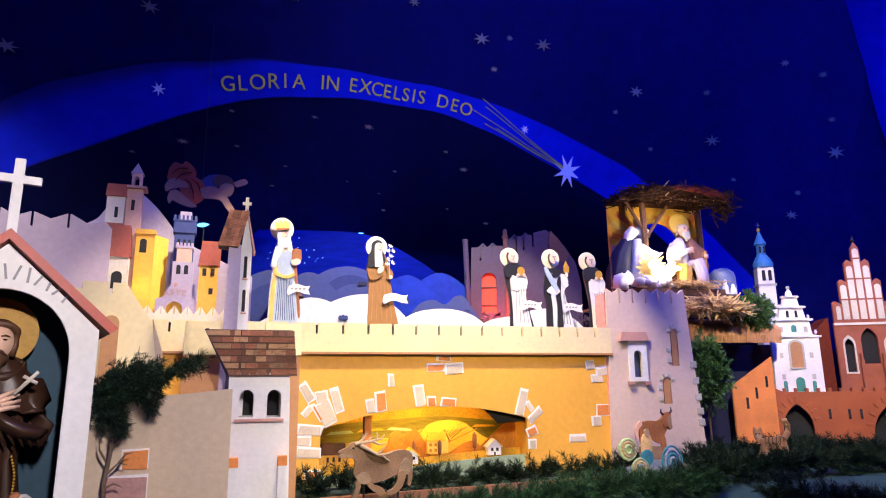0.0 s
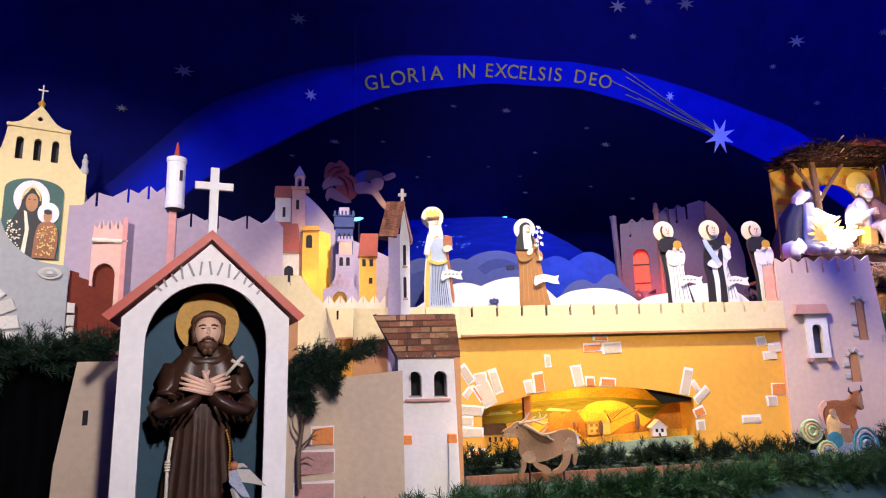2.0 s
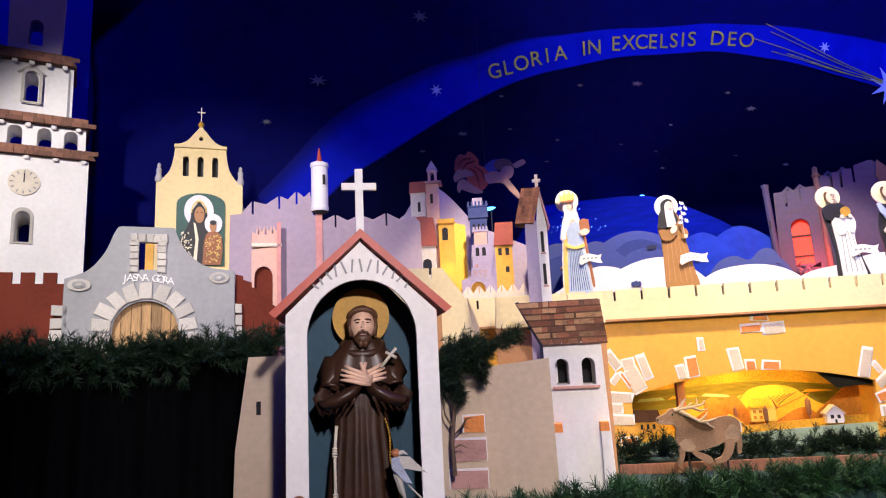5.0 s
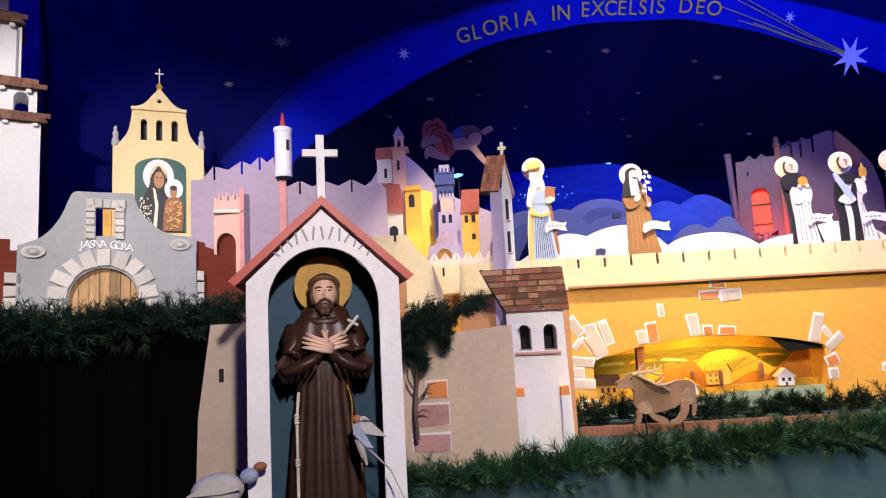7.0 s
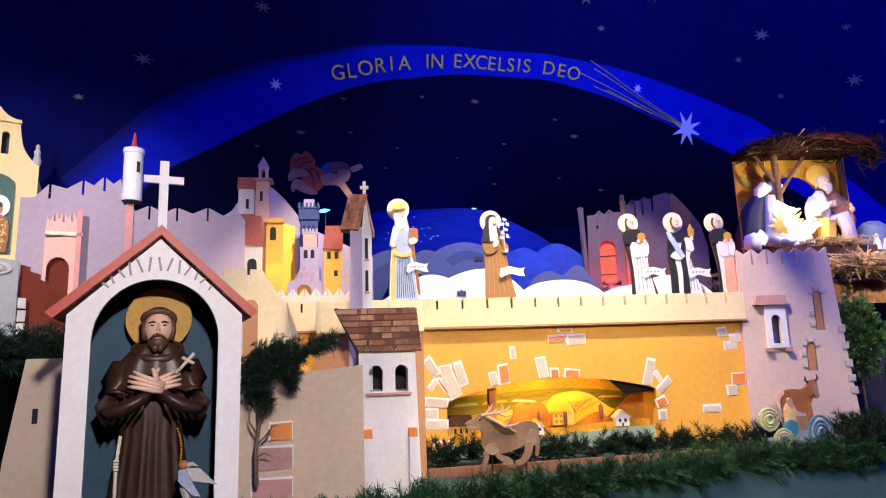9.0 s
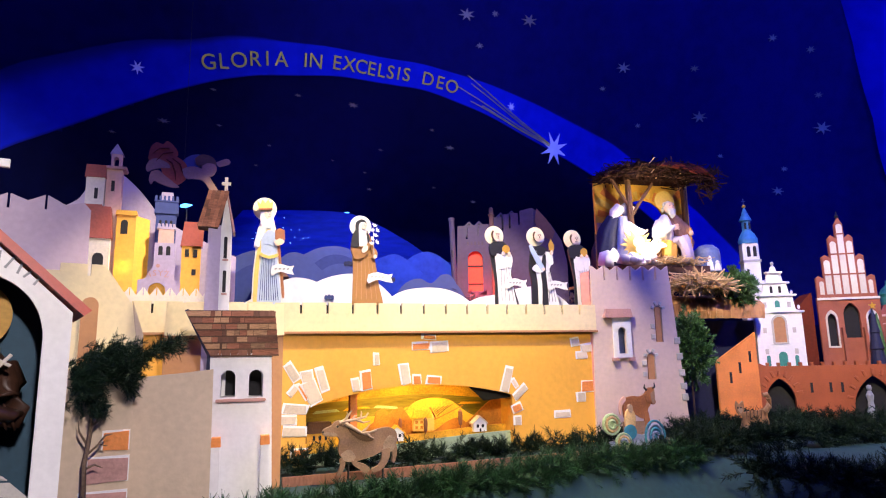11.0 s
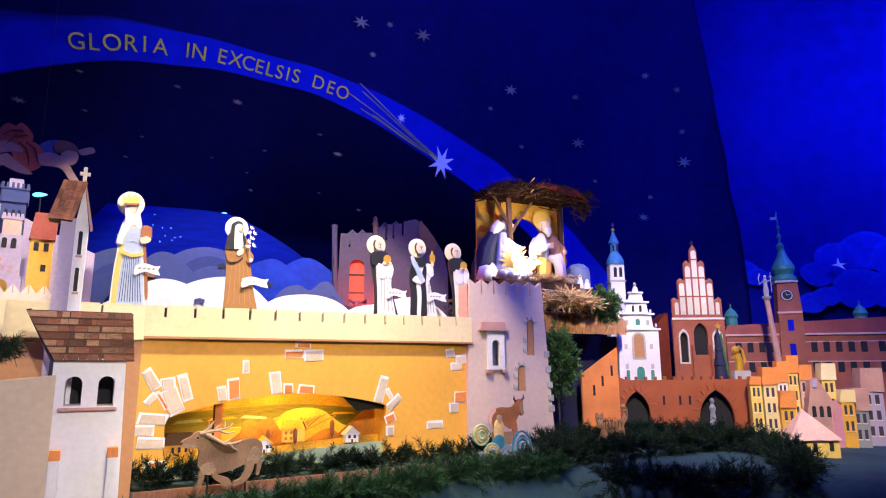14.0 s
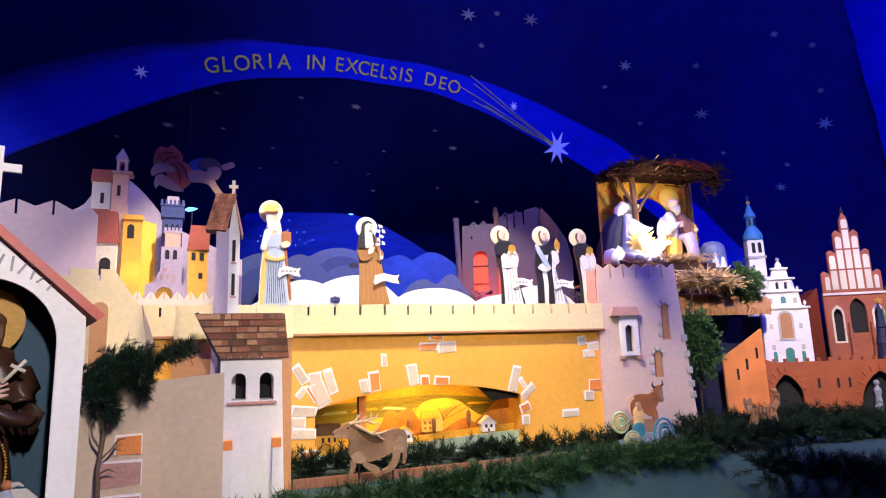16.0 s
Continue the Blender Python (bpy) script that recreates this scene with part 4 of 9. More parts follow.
left = spline([(-0.485, 2.62), (-0.45, 2.645), (-0.405, 2.72), (-0.385, 2.85)], 5)
right = [(-0.485 - u, z) for u, z in reversed(left)]
gab = spline([(-0.385, 2.86), (-0.325, 2.885), (-0.275, 2.945), (-0.243, 2.985)], 4)
part("front", slab([(-0.485, 1.61)] + left + gab + [(-0.485 - u, z) for u, z in reversed(gab)] + right + [(0.0, 1.61)], 0, 0.025, [arch(u - 0.017, u + 0.017, 2.665, 2.79) for u in (-0.325, -0.243, -0.16)] + [ring(-0.243, 2.905, 0.013, 0.013, 12)]), M_YELLOW, ych)
part("backing", box(-0.362, -0.125, 2.62, 2.83, 0.05, 0.06), M_INK, ych)
part("backing", box(-0.275, -0.211, 2.88, 2.93, 0.05, 0.06), M_INK, ych)
part("cornice", box(-0.392, -0.093, 2.842, 2.862, -0.012, 0.028, bevel=0.003), M_YELLOW, ych)
part("side", box(-0.02, 0.0, 1.61, 2.60, 0.026, 0.3), M_YELLOW, ych)
part("side", box(0.005, 0.05, 1.61, 2.25, 0.0, 0.012), M_OCHRE, ych, "ochre edge board")
part("side", box(-0.53, -0.487, 1.61, 2.33, 0.0, 0.012), M_OCHRE, ych, "ochre edge board")
part("finial", lathe([(0.012, 0), (0.020, 0.02), (0.008, 0.035), (0.004, 0.045)], 10, (-0.243, 0.012, 2.98)), M_GOLD, ych)
part("cross", slab([(-0.246, 3.02), (-0.240, 3.02), (-0.240, 3.075), (-0.220, 3.075), (-0.220, 3.082), (-0.240, 3.082), (-0.240, 3.11), (-0.246, 3.11), (-0.246, 3.082), (-0.266, 3.082), (-0.266, 3.075), (-0.246, 3.075)], 0.008, 0.006), M_STONEW, ych, "thin pale cross")
for u in (-0.455, -0.030):
    part("blind_window", slab(arch(u - 0.017, u + 0.017, 2.20, 2.29), -0.006, 0.005), M_SALMON, ych)
for u in (-0.472, -0.012):
    part("figurine", lathe([(0.018, 0), (0.022, 0.02), (0.014, 0.05), (0.017, 0.075), (0.009, 0.09), (0.012, 0.105), (0.003, 0.118)], 10, (u, 0.012, 2.625)), M_STONE, ych, "small grey stone figure")
icon = stand("icon_picture", "arched icon picture on dark green ground, two haloed figures", "picture", YCH, 2.12)
bm = slab([(-0.37, 2.12), (-0.10, 2.12)] + [(-0.235 + 0.135 * math.cos(a), 2.495 + 0.065 * math.sin(a)) for a in np.linspace(0, math.pi, 12)], -0.010, 0.009, mi=0)
slab(ring(-0.246, 2.45, 0.082, 0.098), -0.013, 0.003, bm=bm, mi=1)
slab(spline([(-0.355, 2.125), (-0.355, 2.25), (-0.32, 2.33), (-0.292, 2.40), (-0.285, 2.47), (-0.245, 2.512), (-0.205, 2.47), (-0.195, 2.38), (-0.165, 2.28), (-0.15, 2.125)], 4), -0.016, 0.003, bm=bm, mi=2)
slab([(-0.285, 2.45), (-0.245, 2.512), (-0.205, 2.45), (-0.21, 2.485), (-0.245, 2.53), (-0.28, 2.485)], -0.019, 0.003, bm=bm, mi=5)
slab(ring(-0.243, 2.425, 0.028, 0.050), -0.019, 0.003, bm=bm, mi=3)
slab([(-0.275, 2.38), (-0.262, 2.37), (-0.245, 2.28), (-0.255, 2.125), (-0.275, 2.125), (-0.262, 2.27)], -0.019, 0.003, bm=bm, mi=5)
slab([(-0.262, 2.44), (-0.255, 2.444), (-0.248, 2.44), (-0.255, 2.437)], -0.022, 0.003, bm=bm, mi=2)
slab([(-0.238, 2.44), (-0.231, 2.444), (-0.224, 2.44), (-0.231, 2.437)], -0.022, 0.003, bm=bm, mi=2)
slab(ring(-0.164, 2.373, 0.050, 0.060), -0.020, 0.003, bm=bm, mi=1)
slab(spline([(-0.222, 2.125), (-0.215, 2.26), (-0.195, 2.315), (-0.150, 2.325), (-0.118, 2.29), (-0.112, 2.20), (-0.120, 2.125)], 4), -0.023, 0.003, bm=bm, mi=4)
slab(ring(-0.166, 2.355, 0.019, 0.034), -0.026, 0.003, bm=bm, mi=3)
slab(ring(-0.166, 2.378, 0.019, 0.014), -0.029, 0.003, bm=bm, mi=2)
slab([(-0.21, 2.24), (-0.17, 2.25), (-0.165, 2.27), (-0.20, 2.262)], -0.026, 0.003, bm=bm, mi=3)
part("board", bm, [M_GREEND, M_WHITE, M_INK, M_TAN, M_COW, M_HALOP], icon)
rng = random.Random(8)
for k in range(190):
    if k < 80:
        u, z, y, m = rng.uniform(-0.345, -0.282), rng.uniform(2.135, 2.32), -0.020, M_HALOP
        if z > 2.32 + (u + 0.345) * -1.0 + 0.05:
            continue
    elif k < 160:
        u, z, y, m = rng.uniform(-0.212, -0.122), rng.uniform(2.135, 2.30), -0.028, M_YEL2
    else:
        t = math.pi * (k - 160) / 29
        u, z, y, m = -0.246 + 0.040 * math.cos(t), 2.44 + 0.066 * math.sin(t), -0.023, M_YEL2
    part("ornament", slab(ring(u, z, 0.0036, 0.0042, 6), y, 0.005), m, icon)

# ---- white clock tower, castle walls and the hill town ----
wt = stand("toy_clock_tower", "tall white toy clock tower with shingled tiers", "toy tower", (-3.40, 2.30, 55), 1.0)
part("wall", slab([(-0.60, 1.0), (0.0, 1.0), (0.0, 2.74), (-0.60, 2.74)], 0, 0.35, [arch(-0.335, -0.265, 2.25, 2.42)]), M_WHITE, wt)
part("backing", box(-0.58, -0.02, 1.9, 4.05, 0.36, 0.37), M_PANEL, wt)
part("tier", slab([(-0.58, 2.79), (-0.02, 2.79), (-0.02, 2.93), (-0.58, 2.93)], 0.01, 0.2, [arch(c - 0.035, c + 0.035, 2.80, 2.915) for c in (-0.50, -0.365, -0.225, -0.095)]), M_WHITE, wt, "white tier with four arched openings")
part("tier", slab([(-0.515, 2.98), (-0.10, 2.98), (-0.10, 3.30), (-0.515, 3.30)], 0.02, 0.18, [arch(-0.34, -0.27, 3.06, 3.24)]), M_WHITE, wt, "white tier with one arched window")
part("lantern", slab([(-0.43, 3.36), (-0.17, 3.36), (-0.16, 3.80), (-0.44, 3.80)], 0.03, 0.15, [arch(-0.335, -0.265, 3.42, 3.58)]), M_LILAC, wt, "mauve shaded lantern storey")
for z0, z1, a, b in ((2.74, 2.79, -0.64, 0.035), (2.93, 2.985, -0.61, 0.0), (3.30, 3.36, -0.53, -0.085)):
    r = part("eave", slab([(a, z0), (b, z0), (b - 0.03, z1), (a + 0.03, z1)], -0.025, 0.30), M_DARKWOOD, wt, "brown shingled eave")
    for k in range(2):
        u = a + 0.012 * k
        while u < b - 0.04:
            w = 0.052 + 0.012 * ((int(u * 100) + k) % 3)
            part("shingle", box(u, u + w - 0.003, z0 + 0.026 * k, z0 + 0.027 + 0.026 * k, -0.034 + 0.004 * k, -0.026, bevel=0.001), M_SHINGLEC, r)
            u += w
    for k in range(5):
        u = a + 0.06 + k * (b - a - 0.12) / 4
        part("corbel", box(u - 0.013, u + 0.013, z0 - 0.022, z0 - 0.001, -0.02, 0.0, bevel=0.003), M_WHITE, r)
clock = part("clock", slab(ring(-0.305, 2.585, 0.075, 0.075, 28), -0.008, 0.007), M_STONEW, wt, "pale painted clock dial")
for k in range(12):
    a = k * math.pi / 6
    part("mark", slab([(-0.305 + r * math.cos(a + d), 2.585 + r * math.sin(a + d)) for r, d in ((0.050, -0.06), (0.066, -0.05), (0.066, 0.05), (0.050, 0.06))], -0.011, 0.003), M_GREY, clock)
part("clock_hand", box(-0.308, -0.302, 2.585, 2.635, -0.013, -0.010), M_INK, clock)
part("clock_hand", box(-0.308, -0.302, 2.585, 2.622, -0.012, -0.009), M_INK, clock)
for z0, z1 in ((2.24, 2.43), (3.05, 3.25)):
    part("window_frame", slab(arch(-0.350, -0.25, z0, z1 + 0.012), -0.008, 0.007, [arch(-0.335, -0.265, z0 + 0.008, z1 - 0.008)]), M_STONE, wt)
part("pediment", slab([(-0.375, 3.235), (-0.305, 3.29), (-0.235, 3.235), (-0.245, 3.23), (-0.305, 3.275), (-0.365, 3.23)], 0.006, 0.012), M_STONE, wt)
for u in (-0.50, -0.125):
    part("pilaster", box(u, u + 0.010, 3.0, 3.28, 0.012, 0.018), M_GREY, wt)

cas = stand("toy_castle", "mauve painted toy castle wall with battlements", "toy castle", CAS, 1.4)
def teeth(pts, depth=0.08, slit=0.006):
    o = []
    for (a, za), (b, zb) in zip(pts, pts[1:]):
        m = (a + b) / 2
        o += [(a + slit, za), (m, (za + zb) / 2 - 0.035), (b - slit, zb), (b - slit, zb - depth), (b + slit, zb - depth)]
    return o[:-2]
top1 = teeth([(-0.72, 2.42), (-0.585, 2.505), (-0.43, 2.54), (-0.327, 2.570), (-0.24, 2.572)])
top2 = teeth([(-0.235, 2.425), (-0.093, 2.425), (0.055, 2.425), (0.224, 2.438), (0.41, 2.42)], 0.08)
part("wall", slab([(-0.72, 1.4), (0.45, 1.4), (0.44, 2.38)] + list(reversed(top1 + top2)), 0, 0.02), M_MAUVE, cas)
tu = part("turret", lathe([(0.050, 2.44), (0.054, 2.46), (0.051, 2.475), (0.051, 2.715), (0.056, 2.72), (0.056, 2.745), (0.02, 2.75)], 20, (-0.188, -0.02, 0)), M_WHITE, cas, "round white turret")
part("cone", lathe([(0.020, 2.75), (0.004, 2.845)], 14, (-0.188, -0.02, 0)), M_REDPAINT, tu, "red pointed cap")
part("foot", lathe([(0.030, 2.425), (0.052, 2.439)], 14, (-0.188, -0.02, 0)), M_DARK, tu)
part("slit", box(-0.172, -0.155, 2.60, 2.66, -0.078, -0.060), M_DARK, tu)
part("pilaster", box(-0.215, -0.175, 1.4, 2.425, -0.012, -0.001), M_PINK, cas, "pink painted strip")
gh = stand("toy_gate", "salmon and pink toy gate with battlements and a dark red arch", "toy gate", (-2.241, 3.103, 38), 1.4)
gh.scale = (0.8, 1, 1)
part("wall", slab([(-0.62, 1.4), (-0.42, 1.4), (-0.415, 2.22), (-0.62, 2.20)], 0, 0.03, [arch(-0.60, -0.47, 1.42, 2.10, 12)]), M_SALMON, gh)
part("back", box(-0.615, -0.43, 1.4, 2.12, 0.034, 0.044), M_RED, gh)
part("cornice", box(-0.62, -0.405, 2.215, 2.235, -0.02, 0.05, bevel=0.004), M_STONEW, gh)
part("battlement", slab([(-0.62, 2.236), (-0.42, 2.236)] + list(reversed(teeth([(-0.62, 2.31), (-0.57, 2.34), (-0.52, 2.34), (-0.47, 2.345), (-0.42, 2.35)], 0.05))), -0.008, 0.04), M_SALMON, gh)
part("pier", box(-0.44, -0.41, 1.4, 2.36, -0.02, -0.001), M_PINK, gh, "pink pier")

TOWN = (-1.45, 4.1, 20)
mtn = stand("mountain_board", "lilac painted mountain board behind the hill town", "scenery board", (-1.5, 4.3, 20), 1.2)
part("board", slab([(-1.15, 1.2), (0.2, 1.2)] + spline([(0.2, 2.25), (-0.279, 2.484), (-0.331, 2.552), (-0.42, 2.666), (-0.5, 2.748), (-0.553, 2.784), (-0.621, 2.779), (-0.694, 2.742), (-0.765, 2.652), (-0.838, 2.568), (-1.15, 2.42)], 4), 0, 0.015), M_LILAC, mtn)


def toy_block(name, label, u0, u1, z0, z1, y, d, wall, roof=None, rh=0.0, over=0.008, wins=(), group="hill town houses", place=TOWN, base=1.2, wmat=None, lean=0.0, gable=False):
    """A small house block: walls, roof with an overhang, windows set in the front."""
    e = stand(name, label, "toy house", place, base, group)
    if gable:
        c = (u0 + u1) / 2
        part("wall", slab([(u0, base), (u1, base), (u1, z1), (c, z1 + rh), (u0, z1)], y, d), wall, e)
        for s, k in ((-1, u0), (1, u1)):
            part("roof", slab([(c, z1 + rh + 0.010), (c, z1 + rh), (k + s * over, z1 - 0.006), (k + s * over, z1 + 0.006)], y - 0.008, d + 0.016), roof, e)
    else:
        part("wall", slab([(u0, base), (u1, base), (u1, z1), (u0, z1)], y, d), wall, e)
        if roof:
            part("roof", slab([(u0 - over, z1), (u1 + over, z1), (u1 + over * 0.3 + lean, z1 + rh), (u0 - over * 0.3 + lean, z1 + rh)], y - 0.012, d + 0.02), roof, e)
    for w in wins:
        a, b, c0, c1, kind = w
        shape = arch(a, b, c0, c1, 8) if kind == "a" else ([(a, c0), (b, c0), (b, c1), (a, c1)] if kind == "r" else arch(a, b, c0, c1, 8, True))
        part("window", slab(shape, y - 0.003, 0.0028), wmat or M_DARK, e)
    return e


t = toy_block("toy_house", "white and pink toy house with red roof and belfry", -0.705, -0.60, 1.6, 2.70, 0, 0.1, M_STONEW, M_ROOF, 0.08, wins=((-0.655, -0.635, 2.56, 2.63, "r"),))
part("turret", box(-0.595, -0.505, 1.6, 2.765, 0.02, 0.1), M_SALMON, t, "salmon turret")
part("cap", box(-0.62, -0.48, 2.765, 2.785, 0.0, 0.12, bevel=0.004), M_BRICKP, t)
bf = part("belfry", slab([(-0.575, 2.785), (-0.515, 2.785), (-0.515, 2.87), (-0.575, 2.87)], 0.02, 0.06, [arch(-0.56, -0.53, 2.79, 2.85, 8)]), M_SALMON, t)
part("spire", slab([(-0.585, 2.87), (-0.505, 2.87), (-0.545, 2.94)], 0.015, 0.07), M_LILAC, bf)
part("window", slab([(-0.565, 2.62), (-0.545, 2.62), (-0.545, 2.69), (-0.565, 2.69)], 0.017, 0.003), M_DARK, t)
toy_block("toy_house", "grey toy house with a steep red roof", -0.70, -0.60, 1.6, 2.43, -0.05, 0.05, M_LILAC, M_ROOF, 0.08)
toy_block("toy_house", "white toy house with a red roof and arched door", -0.685, -0.535, 1.6, 2.29, -0.09, 0.05, M_STONEW, M_ROOF, 0.20, wins=((-0.625, -0.565, 2.09, 2.20, "a"),), lean=-0.01)
y1 = toy_block("toy_tower", "ochre toy tower glowing in warm lamplight", -0.51, -0.40, 1.6, 2.45, -0.06, 0.06, M_OCHRE, M_OCHRE, 0.03, wins=((-0.485, -0.445, 2.33, 2.42, "a"),))
# brighter side board puts lamplight on the ochre tower into its paint
part("side", slab([(0, 1.6), (0.10, 1.6), (0.10, 2.44), (0, 2.45)], 0, 0.01), M_LIT, y1).matrix_local = pose(-0.40, -0.06, 0, 0, 0, 40)
g = toy_block("toy_tower", "grey blue toy tower in three tiers", -0.29, -0.17, 1.6, 2.48, -0.02, 0.08, M_HILLB, wins=((-0.27, -0.255, 2.36, 2.44, "a"), (-0.235, -0.22, 2.36, 2.44, "a"), (-0.205, -0.19, 2.36, 2.44, "a")))
part("tier", box(-0.30, -0.16, 2.48, 2.56, -0.03, 0.07, bevel=0.004), M_HILLB, g)
part("tier", box(-0.265, -0.195, 2.56, 2.63, -0.01, 0.05), M_LILAC, g)
part("battlement", slab([(-0.305, 2.56), (-0.155, 2.56)] + list(reversed(merlons(-0.305, -0.155, 2.60, 0.03, 6, 0.0, 0.012))), -0.034, 0.008), M_HILLB, g)
p = toy_block("toy_house", "salmon and lilac toy house with arched windows", -0.285, -0.16, 1.6, 2.28, -0.08, 0.05, M_LILAC, wins=((-0.26, -0.235, 2.20, 2.26, "a"), (-0.215, -0.19, 2.20, 2.26, "a")))
part("tier", box(-0.265, -0.175, 2.28, 2.37, -0.08, -0.03), M_SALMON, p, "salmon upper tier")
part("battlement", slab([(-0.275, 2.37), (-0.165, 2.37)] + list(reversed(merlons(-0.275, -0.165, 2.405, 0.02, 5, 0.0, 0.010))), -0.084, 0.05), M_LILAC, p)
sg = stand("toy_gate", "lilac toy gate board with lettering over a lit arch", "toy gate", TOWN, 1.2)
ogee = spline([(-0.365, 2.035), (-0.32, 2.05), (-0.29, 2.11), (-0.255, 2.155)], 5)
part("board", slab([(-0.365, 1.2)] + ogee + [(-0.51 - u, z) for u, z in reversed(ogee)] + [(-0.145, 1.2)], -0.12, 0.015, [arch(-0.305, -0.205, 1.90, 2.02, 10)]), M_LILAC, sg)
# yellow paint stands in for the light inside the arch
part("glow_board", box(-0.31, -0.20, 1.85, 2.03, -0.085, -0.08), M_LIT, sg, "yellow board painted as light inside the arch")
for i, ch in enumerate("ASYŻ"):
    words("letter", ch, 0.05, M_BRICKP, sg, face_on(-0.305 + 0.034 * i, -0.122, 2.055 - 1.2 + (0.008 if i in (1, 2) else 0)))
part("clock", slab(ring(-0.255, 2.125, 0.012, 0.012, 12), -0.124, 0.003), M_BRICKP, sg)
part("fence", slab([(-0.55, 1.2), (0.05, 1.2)] + list(reversed(merlons(-0.55, 0.05, 1.985, 0.05, 8, 0.05, 0.006))), -0.17, 0.01), M_STONEW, sg, "pale zigzag fence")
toy_block("toy_house", "yellow toy house with a red roof", -0.125, -0.008, 1.6, 2.27, -0.05, 0.06, M_OCHRE, M_ROOF, 0.16, wins=((-0.105, -0.08, 2.20, 2.25, "r"), (-0.055, -0.03, 2.20, 2.25, "r"), (-0.06, -0.035, 2.08, 2.12, "r")), lean=0.012)

bell = stand("toy_bell_tower", "white toy bell tower with a shingled roof and cross", "toy tower", (-0.98, 3.10, 17), 0.86)
# lilac instead of white puts the side's shade into the paint
part("wall", slab([(-0.090, 0.86), (-0.012, 0.86), (-0.012, 2.20), (-0.072, 2.20)], 0, 0.10), M_LILAC, bell, "side of the tower with its shade in lilac paint")
sd = part("gable", slab([(-0.010, 0.86), (0.032, 0.86), (0.040, 2.17), (0.008, 2.36), (-0.012, 2.19)], -0.006, 0.10), M_WHITE, bell)
for z0 in (2.03, 1.86):
    w = part("window", slab(arch(0.004, 0.020, z0, z0 + 0.11, 8), -0.010, 0.0035), M_DARK, bell)
    part("sill", box(0.0, 0.026, z0 - 0.012, z0 - 0.004, -0.016, -0.006), M_BRICKP, w)
rf = part("roof", slab([(-0.124, 2.192), (-0.028, 2.180), (0.006, 2.372), (-0.080, 2.362)], -0.022, 0.12), M_DARKWOOD, bell, "worn shingle roof")
part("rake", slab([(0.004, 2.385), (0.012, 2.375), (0.056, 2.165), (0.046, 2.160)], -0.024, 0.12), M_BRICKP, rf)
for r in range(4):
    for k in range(5):
        z = 2.186 + 0.045 * r
        u = -0.122 + 0.0200 * k + 0.011 * r
        part("shingle", slab([(u, z), (u + 0.0185, z - 0.002), (u + 0.029, z + 0.050), (u + 0.011, z + 0.052)], -0.027 - 0.002 * (k % 2), 0.004), M_SHINGLE, rf)
part("cross", slab([(-0.004, 2.37), (0.012, 2.37), (0.012, 2.41), (0.026, 2.41), (0.026, 2.425), (0.012, 2.425), (0.012, 2.45), (-0.004, 2.45), (-0.004, 2.425), (-0.018, 2.425), (-0.018, 2.41), (-0.004, 2.41)], 0.0, 0.014), M_STONEW, bell, "small pale cross")

# ---- hills behind the bridge ----
HILL = (0, 5.2, 5)


def hill(label, pts, y, m, z0=1.80):
    e = stand("hill_board", label, "scenery board", HILL, z0, "painted hills")
    part("board", slab([(pts[0][0], z0)] + spline(pts, 6) + [(pts[-1][0], z0)], y, 0.02), m, e)
    return e


hill("white painted snowy hill board", [(-1.50, 1.95), (-1.33, 2.05), (-1.12, 2.17), (-0.98, 2.18), (-0.84, 2.13), (-0.68, 2.03), (-0.5, 1.9)], -0.10, M_SNOW)
hill("white painted snowy hill board", [(-1.0, 2.10), (-0.80, 2.19), (-0.62, 2.222), (-0.48, 2.20), (-0.36, 2.12), (-0.26, 2.02), (-0.15, 1.9)], -0.04, M_SNOW)
hill("low white painted hill board", [(-0.40, 1.93), (-0.22, 2.05), (-0.05, 2.085), (0.12, 2.08), (0.27, 2.03), (0.40, 1.93)], -0.16, M_SNOW)
hill("low white painted hill board", [(0.25, 1.92), (0.42, 2.0), (0.60, 2.03), (0.78, 2.08), (0.95, 2.08), (1.10, 2.0), (1.2, 1.9)], -0.18, M_SNOW)
hill("pale grey hill board in shade", [(-0.28, 2.0), (-0.16, 2.15), (-0.04, 2.19), (0.06, 2.15), (0.15, 2.22), (0.24, 2.20), (0.34, 2.0)], 0.06, M_HILLB)
hill("blue grey painted hill board", [(-1.75, 2.30), (-1.50, 2.42), (-1.36, 2.44), (-1.22, 2.36), (-1.05, 2.20), (-0.9, 2.0)], 0.10, M_HILLB)
hill("blue grey painted hill board", [(-1.30, 2.28), (-1.16, 2.42), (-1.02, 2.42), (-0.86, 2.28), (-0.70, 2.10)], 0.16, M_HILLB)
hill("blue grey painted hill board", [(-1.10, 2.38), (-0.92, 2.48), (-0.72, 2.50), (-0.52, 2.42), (-0.36, 2.25), (-0.2, 2.05)], 0.24, M_HILLB)
hill("blue grey painted hill board", [(-0.95, 2.20), (-0.80, 2.31), (-0.65, 2.33), (-0.50, 2.27), (-0.40, 2.15)], 0.13, M_HILLB)
hill("deep blue painted hill board", [(-0.62, 2.2), (-0.46, 2.34), (-0.34, 2.40), (-0.22, 2.42), (-0.08, 2.33), (0.04, 2.20), (0.12, 2.0)], 0.20, M_HILLD)
hill("deep blue painted rounded hill board", [(-0.30, 2.2), (-0.14, 2.38), (0.02, 2.46), (0.16, 2.42), (0.30, 2.28), (0.40, 2.0)], 0.30, M_HILLD)
